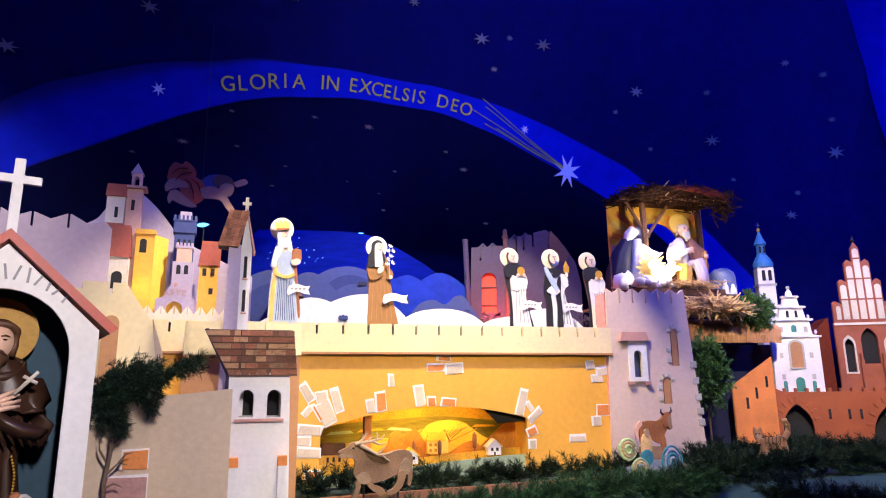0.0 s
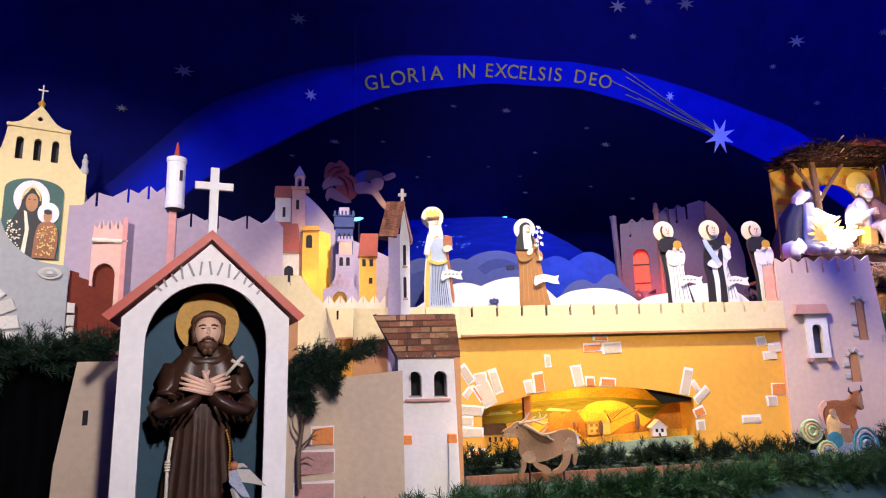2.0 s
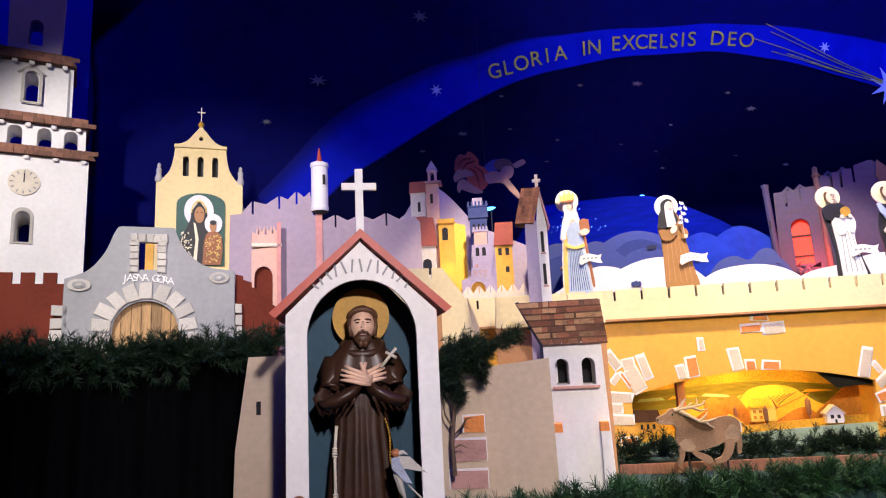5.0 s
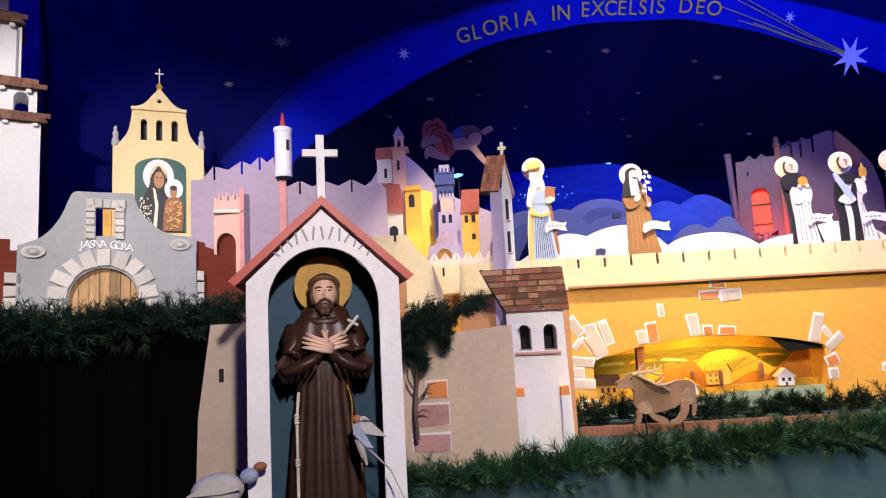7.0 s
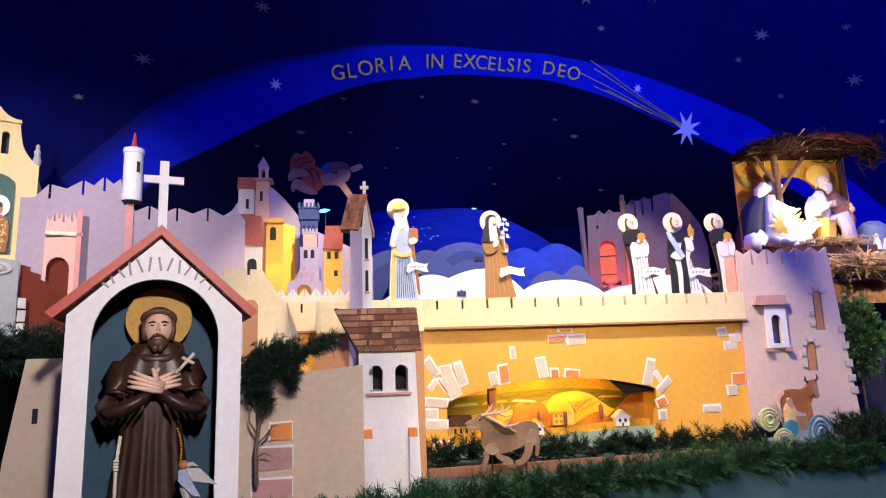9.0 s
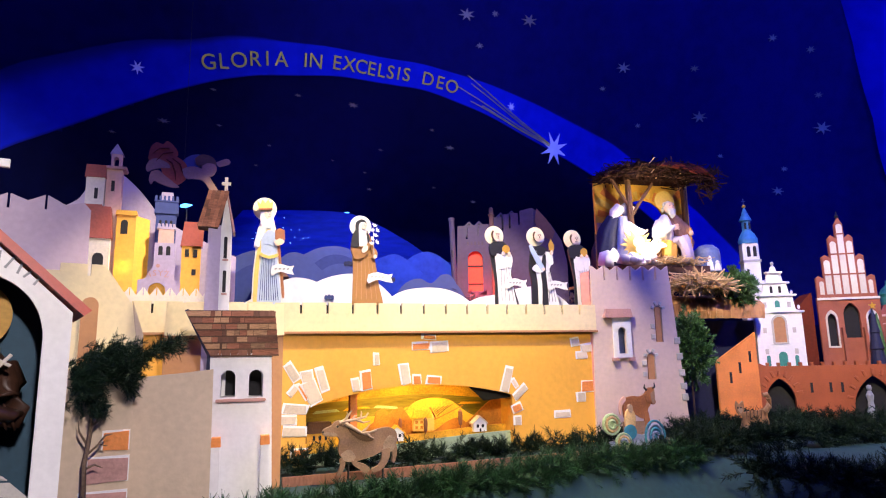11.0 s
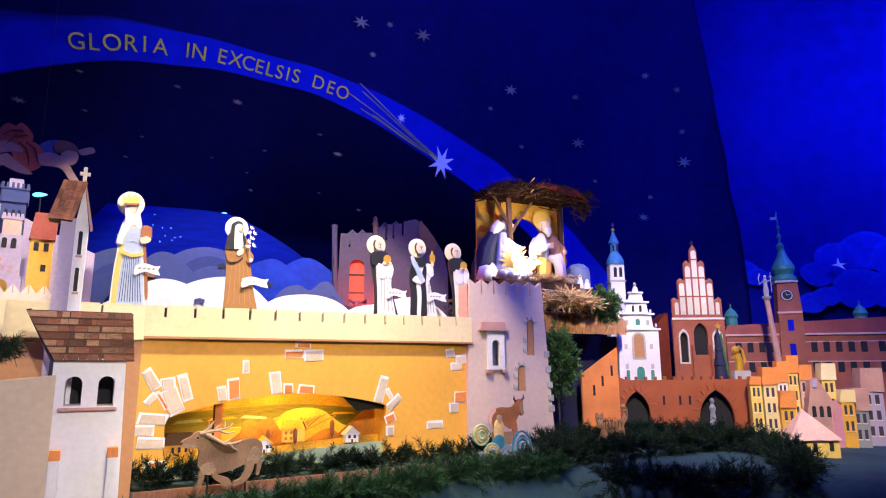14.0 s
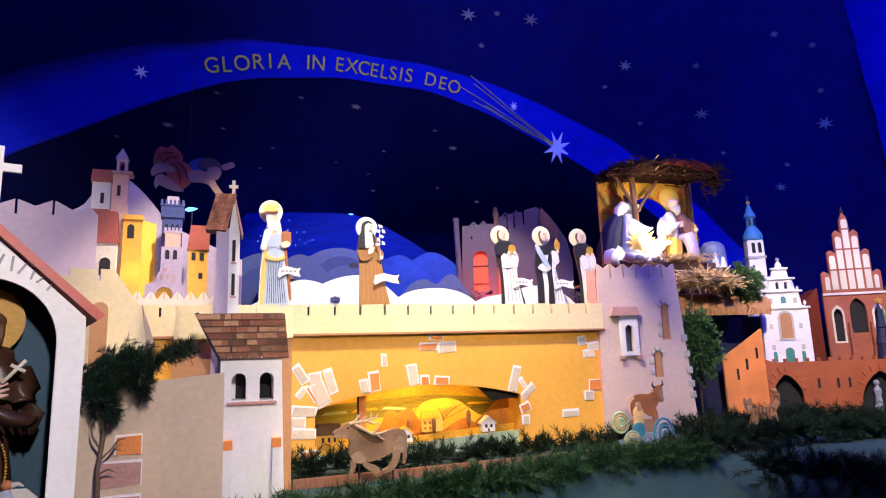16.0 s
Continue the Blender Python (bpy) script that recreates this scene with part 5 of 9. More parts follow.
# the darker boards here put the hills' lower shading into colour
for q, y, m in (([(-1.62, 2.20), (-1.48, 2.30), (-1.34, 2.33), (-1.18, 2.26), (-1.02, 2.12)], 0.085, M_HILLSHADE), ([(-0.98, 2.30), (-0.84, 2.40), (-0.70, 2.415), (-0.56, 2.35), (-0.44, 2.22)], 0.18, M_HILLSHADE), ([(-0.78, 2.08), (-0.64, 2.17), (-0.50, 2.17), (-0.40, 2.08)], 0.055, M_HILLSHADE), ([(-0.14, 2.30), (-0.04, 2.42), (0.02, 2.44), (0.02, 2.20)], 0.27, M_HILLD), ([(0.02, 2.0), (0.12, 2.12), (0.22, 2.16), (0.30, 2.10), (0.36, 1.98)], 0.02, M_HILLB)):
    hill("smaller painted hill board with a soft crest", q, y, m)
sea = hill("glowing blue evening sky board with tiny lights", [(-2.3, 2.80), (-1.73, 2.86), (-1.1, 2.865), (-0.66, 2.84), (-0.40, 2.74), (-0.12, 2.58), (0.15, 2.42), (0.8, 2.25)], 0.42, M_SEA)
rng = random.Random(4)
for k in range(26):
    part("fibre_light", slab(ring(rng.gauss(-1.30, 0.16), rng.gauss(2.66, 0.06), 0.0034, 0.0034, 6), 0.414, 0.004), M_GREEN_GLOW, sea, "tiny bright blue light")
for place, z, w, foot in (((-1.81, 4.70, 5), 2.715, 0.045, 0.86), ((-0.72, 5.68, 5), 2.87, 0.026, 1.8)):
    lampc = stand("blue_lamp", "small glowing blue lamp behind the hills", "lamp", place, foot, "blue lamps")
    part("bulb", tube([(w * a, 0, z + 0.004 * a) for a in (-1, -0.9, -0.6, -0.2, 0.3, 0.7, 1)], [w * r for r in (0.06, 0.2, 0.32, 0.36, 0.28, 0.15, 0.04)], 16), M_BULB, lampc)
    part("stem", tube([(0, 0.02, foot), (0, 0.02, z)], 0.005), M_INK, lampc)
for u, z, y in ((-0.80, 2.02, -0.115), (-0.66, 2.33, 0.12), (-0.30, 2.2, 0.19), (-0.74, 2.36, 0.23)):
    tr = stand("toy_tree", "tiny round painted trees on a hill board", "toy tree", HILL, 1.8, "painted hill trees")
    for k in range(3):
        part("crown", slab(ring(u + 0.024 * k, z + 0.006 * (k % 2), 0.015, 0.020, 12), y, 0.004), M_HILLB if z < 2.1 else M_NAVY, tr)
hut = stand("toy_hut", "little dark wooden hut with a shingled roof", "toy hut", (-1.22, 5.02, 10), 1.8)
part("wall", box(-0.09, 0.09, 1.8, 2.20, 0, 0.1), M_DARKWOOD, hut)
part("roof", slab([(-0.13, 2.195), (0.13, 2.195), (0.07, 2.26), (-0.07, 2.26)], -0.03, 0.16), M_SHINGLEJ, hut)
part("opening", box(-0.06, 0.05, 2.06, 2.18, -0.004, 0.0), M_DARK, hut)

dc = stand("toy_castle", "purple painted toy castle with a red lit arched door", "toy castle", (1.07, 5.5, 0), 1.8)
low = [(-0.77, 2.69), (-0.70, 2.69), (-0.698, 2.57), (-0.682, 2.57), (-0.68, 2.695), (-0.60, 2.695), (-0.598, 2.60), (-0.584, 2.60), (-0.582, 2.70), (-0.505, 2.705)]
high = [(-0.44, 2.765), (-0.375, 2.765), (-0.373, 2.64), (-0.359, 2.64), (-0.357, 2.79), (-0.31, 2.79), (-0.308, 2.66), (-0.294, 2.66), (-0.292, 2.80), (-0.225, 2.80), (-0.223, 2.69), (-0.209, 2.69), (-0.207, 2.82), (-0.105, 2.845)]
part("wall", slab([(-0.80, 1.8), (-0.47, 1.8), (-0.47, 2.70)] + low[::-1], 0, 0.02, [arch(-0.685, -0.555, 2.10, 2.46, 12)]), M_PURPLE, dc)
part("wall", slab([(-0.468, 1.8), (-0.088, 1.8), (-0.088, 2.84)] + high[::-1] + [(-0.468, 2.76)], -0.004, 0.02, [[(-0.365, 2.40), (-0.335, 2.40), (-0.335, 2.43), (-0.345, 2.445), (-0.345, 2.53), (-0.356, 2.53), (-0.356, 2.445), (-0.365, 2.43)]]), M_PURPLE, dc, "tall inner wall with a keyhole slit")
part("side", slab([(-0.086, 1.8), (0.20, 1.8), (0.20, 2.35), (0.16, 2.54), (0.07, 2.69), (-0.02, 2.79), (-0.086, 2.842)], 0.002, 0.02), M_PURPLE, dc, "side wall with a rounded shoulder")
part("roof", slab([(-0.055, 2.84), (0.03, 2.74), (0.10, 2.62), (0.07, 2.54), (-0.03, 2.60), (-0.075, 2.72)], -0.006, 0.007), M_CASTLEB, dc, "brown roof slope on the shoulder")
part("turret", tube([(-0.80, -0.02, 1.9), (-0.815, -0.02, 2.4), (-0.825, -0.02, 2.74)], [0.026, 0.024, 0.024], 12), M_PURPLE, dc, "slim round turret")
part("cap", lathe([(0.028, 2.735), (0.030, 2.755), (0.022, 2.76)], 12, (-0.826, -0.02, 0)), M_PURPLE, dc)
part("chimney", tube([(-0.452, -0.024, 1.95), (-0.462, -0.024, 2.4), (-0.468, -0.024, 2.79)], [0.022, 0.021, 0.021], 12), M_CASTLEB, dc, "slim brown pipe turret")
part("cap", lathe([(0.028, 2.77), (0.030, 2.785), (0.020, 2.79), (0.018, 2.84), (0.006, 2.85)], 12, (-0.468, -0.024, 0)), M_CASTLEB, dc)
for u, z, w in ((-0.575, 2.70, 0.045), (-0.665, 2.70, 0.04), (-0.375, 2.78, 0.04), (-0.275, 2.80, 0.035)):
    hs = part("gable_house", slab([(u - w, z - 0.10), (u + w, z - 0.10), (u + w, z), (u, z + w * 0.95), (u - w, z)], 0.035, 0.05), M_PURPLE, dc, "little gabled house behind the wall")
    part("window", box(u - 0.008, u + 0.008, z - 0.005, z + 0.016, 0.031, 0.036), M_DARK, hs)
door = part("door", box(-0.70, -0.54, 1.9, 2.5, 0.03, 0.04), M_REDPAINT, dc, "red lit door board")
for z in (2.16, 2.32):
    part("strap", box(-0.69, -0.55, z, z + 0.012, 0.024, 0.030), M_DARK, door)
part("slit", box(-0.125, -0.110, 2.56, 2.62, -0.010, -0.003), M_DARK, dc)
part("slit", box(-0.832, -0.822, 2.40, 2.46, -0.050, -0.040), M_DARK, dc)
part("backing", box(-0.46, -0.30, 2.36, 2.56, 0.03, 0.035), M_DARK, dc)
for k in range(5):
    part("lettering", box(-0.69 + 0.032 * k, -0.672 + 0.032 * k, 2.512, 2.545, -0.004, 0.001), M_SLATE, dc)
rng = random.Random(9)
for c in ((0.42, 5.35, 2.02, 0.16), (0.20, 5.3, 2.12, 0.10), (1.30, 5.32, 2.05, 0.16)):
    b = stand("toy_bush", "dark dry toy bush by the castle foot", "bush", (c[0], c[1], 0), 1.8, "castle bushes")
    bm = bmesh.new()
    for k in range(150):
        d = Vector((rng.gauss(0, 1), rng.gauss(0, 1), abs(rng.gauss(0, 1)))).normalized() * c[3] * rng.uniform(0.5, 1)
        o = Vector((0, 0, c[2] - 0.1)) + d
        q = [bm.verts.new(o + Vector((rng.gauss(0, 1), rng.gauss(0, 1), rng.gauss(0, 1))) * 0.018) for _ in range(3)]
        bm.faces.new(q)
    part("foliage", bm, M_SLATE, b)
    part("stem", tube([(0, 0, 1.8), (0, 0, c[2])], 0.012), M_TWIG, b)

# ---- the stable on the tower ----
ST = (1.75, 5.30, 12)
SHED = (1.877, 5.327, 12)
deck = stand("stable_platform", "brown earthen ledge carrying the stable", "platform", ST, 0.86)
part("top", box(-0.20, 0.62, 2.19, 2.245, -0.24, 0.45), M_DARKWOOD, deck)
part("ledge", box(0.62, 0.92, 2.195, 2.215, -0.10, 0.25, bevel=0.004), M_DARKWOOD, deck, "thin plank under the glass cover")
bm = bmesh.new()
rng = random.Random(77)
rows = []
for u in np.linspace(0.20, 1.06, 44):
    a = 0.022 * noise.noise(Vector((u * 9, 1, 0))) + 0.012 * noise.noise(Vector((u * 31, 5, 0)))
    rows.append([bm.verts.new((u, y + 0.012 * rng.uniform(-1, 1), z + (a if z > 1.9 else 0.3 * a))) for y, z in ((-0.30, 1.80), (-0.31, 1.86), (-0.30, 1.92), (-0.27, 1.955), (-0.12, 2.0), (0.05, 2.02))])
for a, b in zip(rows, rows[1:]):
    for q in range(5):
        bm.faces.new((a[q], b[q], b[q + 1], a[q + 1]))
part("bank", bm, M_TAN, deck, "rough brown bank")
part("skirt", slab([(0.20, 0.86), (1.30, 0.86), (1.30, 1.80), (0.20, 1.80)], 0.0, 0.02), M_NAVY, deck, "dark blue cloth under the bank")
for u in (-0.15, 0.55):
    part("leg", box(u, u + 0.06, 0.86, 2.19, 0.3, 0.36), M_DARKWOOD, deck)
stable = stand("stable", "open toy stable with painted arch and thatched twig roof", "stable", SHED, 2.25)
part("back", slab([(-0.285, 2.25), (0.675, 2.25), (0.675, 3.11), (-0.285, 3.07)], 0.25, 0.02, [arch(-0.02, 0.42, 2.26, 2.93, 16)]), M_LIT, stable, "ochre board with painted rays")
rng = random.Random(2)
for k in range(13):
    a = radians(12 + 156 * k / 12)
    c, s = math.cos(a), math.sin(a)
    r0, r1 = 0.250, min(0.52, 0.320 / max(0.01, s), (0.425 if c > 0 else 0.465) / max(0.01, abs(c))) - 0.02 * rng.random()
    o = [(0.20 + r * math.cos(a + d), 2.70 + r * 0.98 * math.sin(a + d)) for r, d in ((r0, -0.05), (r1, -0.07), (r1, 0.07), (r0, 0.05))]
    if r1 > r0 + 0.02 and all(-0.283 < u < 0.643 for u, z in o):
        part("ray", slab(o, 0.246, 0.003), M_YEL2 if k % 2 else M_BRICKO, stable)
for u0, z0, w, h in ((-0.28, 2.42, 0.10, 0.14), (-0.27, 2.58, 0.12, 0.12), (0.52, 2.55, 0.12, 0.12), (0.55, 2.40, 0.09, 0.12), (0.50, 2.70, 0.14, 0.10)):
    part("block", box(u0, u0 + w, z0, z0 + h, 0.240, 0.248, bevel=0.002), M_BRICKP, stable)
part("post", tube([(-0.105, -0.05, 2.25), (-0.10, -0.05, 2.6), (-0.11, -0.05, 3.02)], [0.03, 0.027, 0.026], 8), M_DARKWOOD, stable)
part("brace", tube([(-0.08, -0.05, 2.72), (0.02, -0.05, 2.86), (0.13, -0.05, 3.0)], [0.014, 0.016, 0.013], 7), M_DARKWOOD, stable)
part("brace", tube([(-0.12, -0.05, 2.80), (-0.20, -0.05, 2.92), (-0.26, -0.05, 3.02)], [0.013, 0.014, 0.012], 7), M_DARKWOOD, stable)
part("beam", tube([(-0.31, -0.05, 3.06), (0.2, -0.05, 3.09), (0.68, -0.05, 3.06)], 0.022, 8), M_DARKWOOD, stable)
part("rear_post", box(0.59, 0.63, 2.25, 3.05, 0.19, 0.235, bevel=0.006), M_DARKWOOD, stable)


def straw_heap(n, span, length, thick, rng, flat=0.5):
    """Many thin stalks strewn over a patch; span gives the place of a stalk."""
    V, F = [], []
    for _ in range(n):
        c = Vector(span(rng))
        d = Vector((rng.gauss(0, 1), rng.gauss(0, 0.6), rng.gauss(0, flat))).normalized() * length * rng.uniform(0.5, 1.1)
        s = d.cross(Vector((rng.random(), rng.random(), rng.random()))).normalized() * thick
        t = d.cross(s).normalized() * thick
        i = len(V)
        for p in (c - d / 2, c + d / 2 + Vector((0, 0, rng.gauss(0, 0.01)))):
            V += [p + s, p - s * 0.5 + t, p - s * 0.5 - t]
        F += [(i, i + 1, i + 4, i + 3), (i + 1, i + 2, i + 5, i + 4), (i + 2, i, i + 3, i + 5)]
    me = bpy.data.meshes.new("stalks")
    me.from_pydata(V, [], F)
    bm = bmesh.new()
    bm.from_mesh(me)
    bpy.data.meshes.remove(me)
    return bm


def roof_span(r):
    u = r.uniform(-0.27, 0.60)
    k = r.random()
    return (u, -0.20 + 0.5 * k, 3.055 + 0.055 * math.sin(min(1, max(0, (u + 0.28) / 0.92)) * math.pi) + 0.05 * k + r.gauss(0, 0.022) - 0.06 * max(0, u - 0.5))


part("roof_deck", slab([(-0.26, 3.075), (0.60, 3.07), (0.58, 3.09), (0.2, 3.12), (-0.23, 3.10)], 0.10, 0.16), M_THATCH, stable)
part("thatch", straw_heap(2600, roof_span, 0.17, 0.0045, random.Random(1), 0.25), M_THATCH, stable, "thatch of dark dry twigs")
part("straw_wisps", straw_heap(70, roof_span, 0.13, 0.005, random.Random(6), 0.25), M_STRAW, stable, "pale straw in the thatch")
for k in range(9):
    z = 3.075 + 0.010 * (k % 4)
    part("bark_strip", tube([(0.05 + 0.05 * k, -0.20, z + 0.05), (0.17 + 0.05 * k, -0.215, z + 0.045 - 0.006 * k), (0.30 + 0.045 * k, -0.21, z + 0.02 - 0.010 * k)], [0.007, 0.014, 0.005], 7), M_RED, stable, "reddish bark strip")
part("twig_bundle", straw_heap(90, lambda r: (0.665 + r.gauss(0, 0.03), -0.1 + r.gauss(0, 0.06), 3.02 + r.gauss(0, 0.05)), 0.17, 0.005, random.Random(12), 1.0), M_THATCH, stable)
hay = stand("hay_heap", "heap of dry straw on the bank", "hay", ST, 2.02)
part("stalks", straw_heap(620, lambda r: (0.43 + r.gauss(0, 0.10), -0.36 + r.gauss(0, 0.05), 2.035 + abs(r.gauss(0, 0.045))), 0.25, 0.0055, random.Random(7), 0.28), M_STRAW, hay)
hay["kind"] = "stuff"
bed = stand("hay_bed", "loose hay under the seated figures", "hay", ST, 2.25)
part("stalks", straw_heap(200, lambda r: (r.uniform(0.12, 0.58), -0.20 + r.gauss(0, 0.07), 2.27 + abs(r.gauss(0, 0.02))), 0.14, 0.003, random.Random(8), 0.3), M_STRAW, bed)
bed["kind"] = "stuff"
jar = stand("glass_cover", "clear bell-shaped cover with small pale figures inside", "glass cover", (2.49, 5.42, 0), 2.215)
part("cover", lathe([(0.112, 2.216), (0.108, 2.38), (0.098, 2.42), (0.06, 2.455), (0.01, 2.465)], 28), M_PANE, jar)
for u, h in ((-0.035, 0.13), (0.03, 0.09)):
    part("figurine", lathe([(0.030, 2.217), (0.024, 2.217 + h * 0.5), (0.014, 2.217 + h * 0.7), (0.018, 2.217 + h * 0.85), (0.004, 2.217 + h)], 10, (u, -0.125, 0)), M_WHITE, jar)

# figures, each one plain mesh
def figure(name, label, place, base, mats, build, category="statue", group=""):
    bm = bmesh.new()
    build(bm)
    bmesh.ops.translate(bm, vec=(0, 0, -base), verts=bm.verts)
    me = bpy.data.meshes.new(name)
    bm.to_mesh(me)
    bm.free()
    for m in mats:
        me.materials.append(m)
    ob = new(name, me)
    ob.matrix_world = pose(place[0], place[1], base, 0, 0, place[2])
    return tagged(ob, label, category, group)


def drape(bm, path, radii, mi, n=26, folds=9, depth=0.10, squash=0.8):
    """Cloth round a bent core, with running folds."""
    pts = [Vector(p) for p in path]
    rows = []
    for i, (p, r) in enumerate(zip(pts, radii)):
        d = (pts[min(i + 1, len(pts) - 1)] - pts[max(i - 1, 0)]).normalized()
        a = d.cross(Vector((0, 1, 0))).normalized()
        b = d.cross(a)
        rows.append([bm.verts.new(p + r * (1 + depth * math.sin(folds * t + 0.6 * i)) * (math.cos(t) * a + squash * math.sin(t) * b)) for t in (2 * math.pi * k / n for k in range(n))])
    made = []
    for p, q in zip(rows, rows[1:]):
        made += [bm.faces.new((p[k], p[(k + 1) % n], q[(k + 1) % n], q[k])) for k in range(n)]
    made += [bm.faces.new(rows[0][::-1]), bm.faces.new(rows[-1])]
    for f in made:
        f.material_index, f.smooth = mi, True
    bmesh.ops.recalc_face_normals(bm, faces=made)


def f_mother(bm):
    # kneeling, bowed over the crib: blue cloak behind, white veil and dress
    drape(bm, [(-0.16, 0.06, 2.25), (-0.17, 0.06, 2.40), (-0.13, 0.06, 2.56), (-0.07, 0.05, 2.68), (-0.03, 0.04, 2.73)], [0.135, 0.125, 0.10, 0.075, 0.03], 0)
    drape(bm, [(-0.21, 0.0, 2.26), (-0.20, -0.01, 2.33), (-0.12, -0.03, 2.38)], [0.085, 0.08, 0.05], 1, folds=7)
    drape(bm, [(-0.03, -0.01, 2.28), (-0.02, -0.02, 2.42), (-0.02, -0.02, 2.56), (-0.015, 0.0, 2.70)], [0.10, 0.085, 0.065, 0.04], 1, folds=11)
    blob((0.030, 0.02, 2.775), (0.062, 0.055, 0.058), bm, 1, 16)
    tube([(-0.03, 0.02, 2.79), (-0.08, 0.03, 2.74), (-0.11, 0.04, 2.66)], [0.05, 0.05, 0.025], 12, bm, 1)
    blob((0.060, -0.018, 2.755), (0.036, 0.035, 0.044), bm, 2, 14)
    blob((0.088, -0.030, 2.750), (0.009, 0.009, 0.010), bm, 2, 8)
    blob((0.074, -0.047, 2.765), (0.007, 0.004, 0.003), bm, 4, 6)
    tube([(-0.02, -0.05, 2.62), (0.05, -0.09, 2.56), (0.11, -0.10, 2.55)], [0.042, 0.036, 0.024], 10, bm, 1)
    tube([(0.11, -0.10, 2.55), (0.15, -0.10, 2.57)], [0.016, 0.008], 8, bm, 2)
    slab(ring(0.035, 2.870, 0.052, 0.052, 22), 0.06, 0.006, bm=bm, mi=3)


figure("kneeling_statue", "kneeling statue in dark blue cloak and white veil", ST, 2.25, [M_NAVY, M_WHITE, M_SKIN, M_YEL2, M_INK], f_mother)


def f_father(bm):
    # seated, bearded, one hand on the breast, the other on a staff
    drape(bm, [(0.43, 0.05, 2.28), (0.43, 0.06, 2.42), (0.42, 0.05, 2.56), (0.42, 0.04, 2.66), (0.41, 0.03, 2.73)], [0.13, 0.125, 0.105, 0.115, 0.045], 0, folds=11)
    drape(bm, [(0.36, -0.01, 2.44), (0.355, -0.03, 2.56), (0.365, -0.02, 2.66), (0.39, 0.0, 2.72)], [0.07, 0.075, 0.06, 0.03], 4, folds=7)
    drape(bm, [(0.53, 0.0, 2.30), (0.55, -0.01, 2.48), (0.52, -0.01, 2.62), (0.47, 0.0, 2.71)], [0.07, 0.085, 0.07, 0.04], 0, folds=8)
    drape(bm, [(0.33, -0.02, 2.66), (0.285, -0.05, 2.58), (0.27, -0.08, 2.51)], [0.045, 0.055, 0.065], 4, folds=6)
    tube([(0.28, -0.10, 2.55), (0.35, -0.12, 2.58), (0.40, -0.115, 2.61)], [0.036, 0.028, 0.014], 10, bm, 4)
    for k in range(4):
        tube([(0.39, -0.115, 2.612 - 0.012 * k), (0.425, -0.12, 2.625 - 0.013 * k), (0.445, -0.115, 2.618 - 0.013 * k)], [0.008, 0.007, 0.004], 6, bm, 1)
    drape(bm, [(0.43, -0.03, 2.47), (0.455, -0.15, 2.475), (0.465, -0.17, 2.38), (0.475, -0.165, 2.27)], [0.062, 0.064, 0.050, 0.055], 5, folds=8, depth=0.12)
    drape(bm, [(0.36, -0.02, 2.45), (0.32, -0.14, 2.42), (0.31, -0.15, 2.34), (0.30, -0.14, 2.27)], [0.065, 0.068, 0.060, 0.070], 6, folds=7, depth=0.12)
    blob((0.425, -0.02, 2.792), (0.043, 0.048, 0.055), bm, 1, 18)
    tube([(0.425, -0.060, 2.805), (0.423, -0.074, 2.790), (0.423, -0.072, 2.782)], [0.006, 0.009, 0.008], 8, bm, 1)
    for e in (-1, 1):
        blob((0.425 + e * 0.017, -0.062, 2.803), (0.006, 0.004, 0.003), bm, 3, 6)
        tube([(0.425 + e * 0.008, -0.064, 2.814), (0.425 + e * 0.028, -0.056, 2.814)], 0.0035, 5, bm, 2)
        for q in range(5):
            blob((0.425 + e * (0.036 + 0.004 * (q % 2)), -0.02 + 0.012 * q, 2.83 - 0.014 * q), (0.014, 0.013, 0.014), bm, 2, 8)
    blob((0.425, 0.0, 2.832), (0.044, 0.046, 0.024), bm, 2, 14)
    for q in range(11):
        a = math.pi * q / 10
        tube([(0.425 + 0.036 * math.cos(a), -0.045 - 0.014 * math.sin(a), 2.775), (0.425 + 0.024 * math.cos(a), -0.055 - 0.015 * math.sin(a), 2.735 - 0.018 * math.sin(a)), (0.425 + 0.012 * math.cos(a), -0.052, 2.705 - 0.012 * math.sin(a))], [0.011, 0.010, 0.003], 6, bm, 2)
    slab(ring(0.435, 2.875, 0.098, 0.092, 28), 0.055, 0.006, bm=bm, mi=7)
    tube([(0.555, -0.11, 2.26), (0.56, -0.10, 2.52), (0.562, -0.10, 2.60)], 0.009, 7, bm, 6)
    blob((0.558, -0.115, 2.55), (0.022, 0.020, 0.024), bm, 1, 10)
    tube([(0.54, -0.02, 2.62), (0.575, -0.06, 2.58), (0.56, -0.10, 2.55)], [0.045, 0.038, 0.022], 9, bm, 0)


figure("seated_statue", "seated bearded statue in brown and lilac robes", ST, 2.25, [M_SHINGLEC, M_SKIN, M_STONE, M_INK, M_WHITE, M_LILAC, M_OCHRE, M_YEL2], f_father)


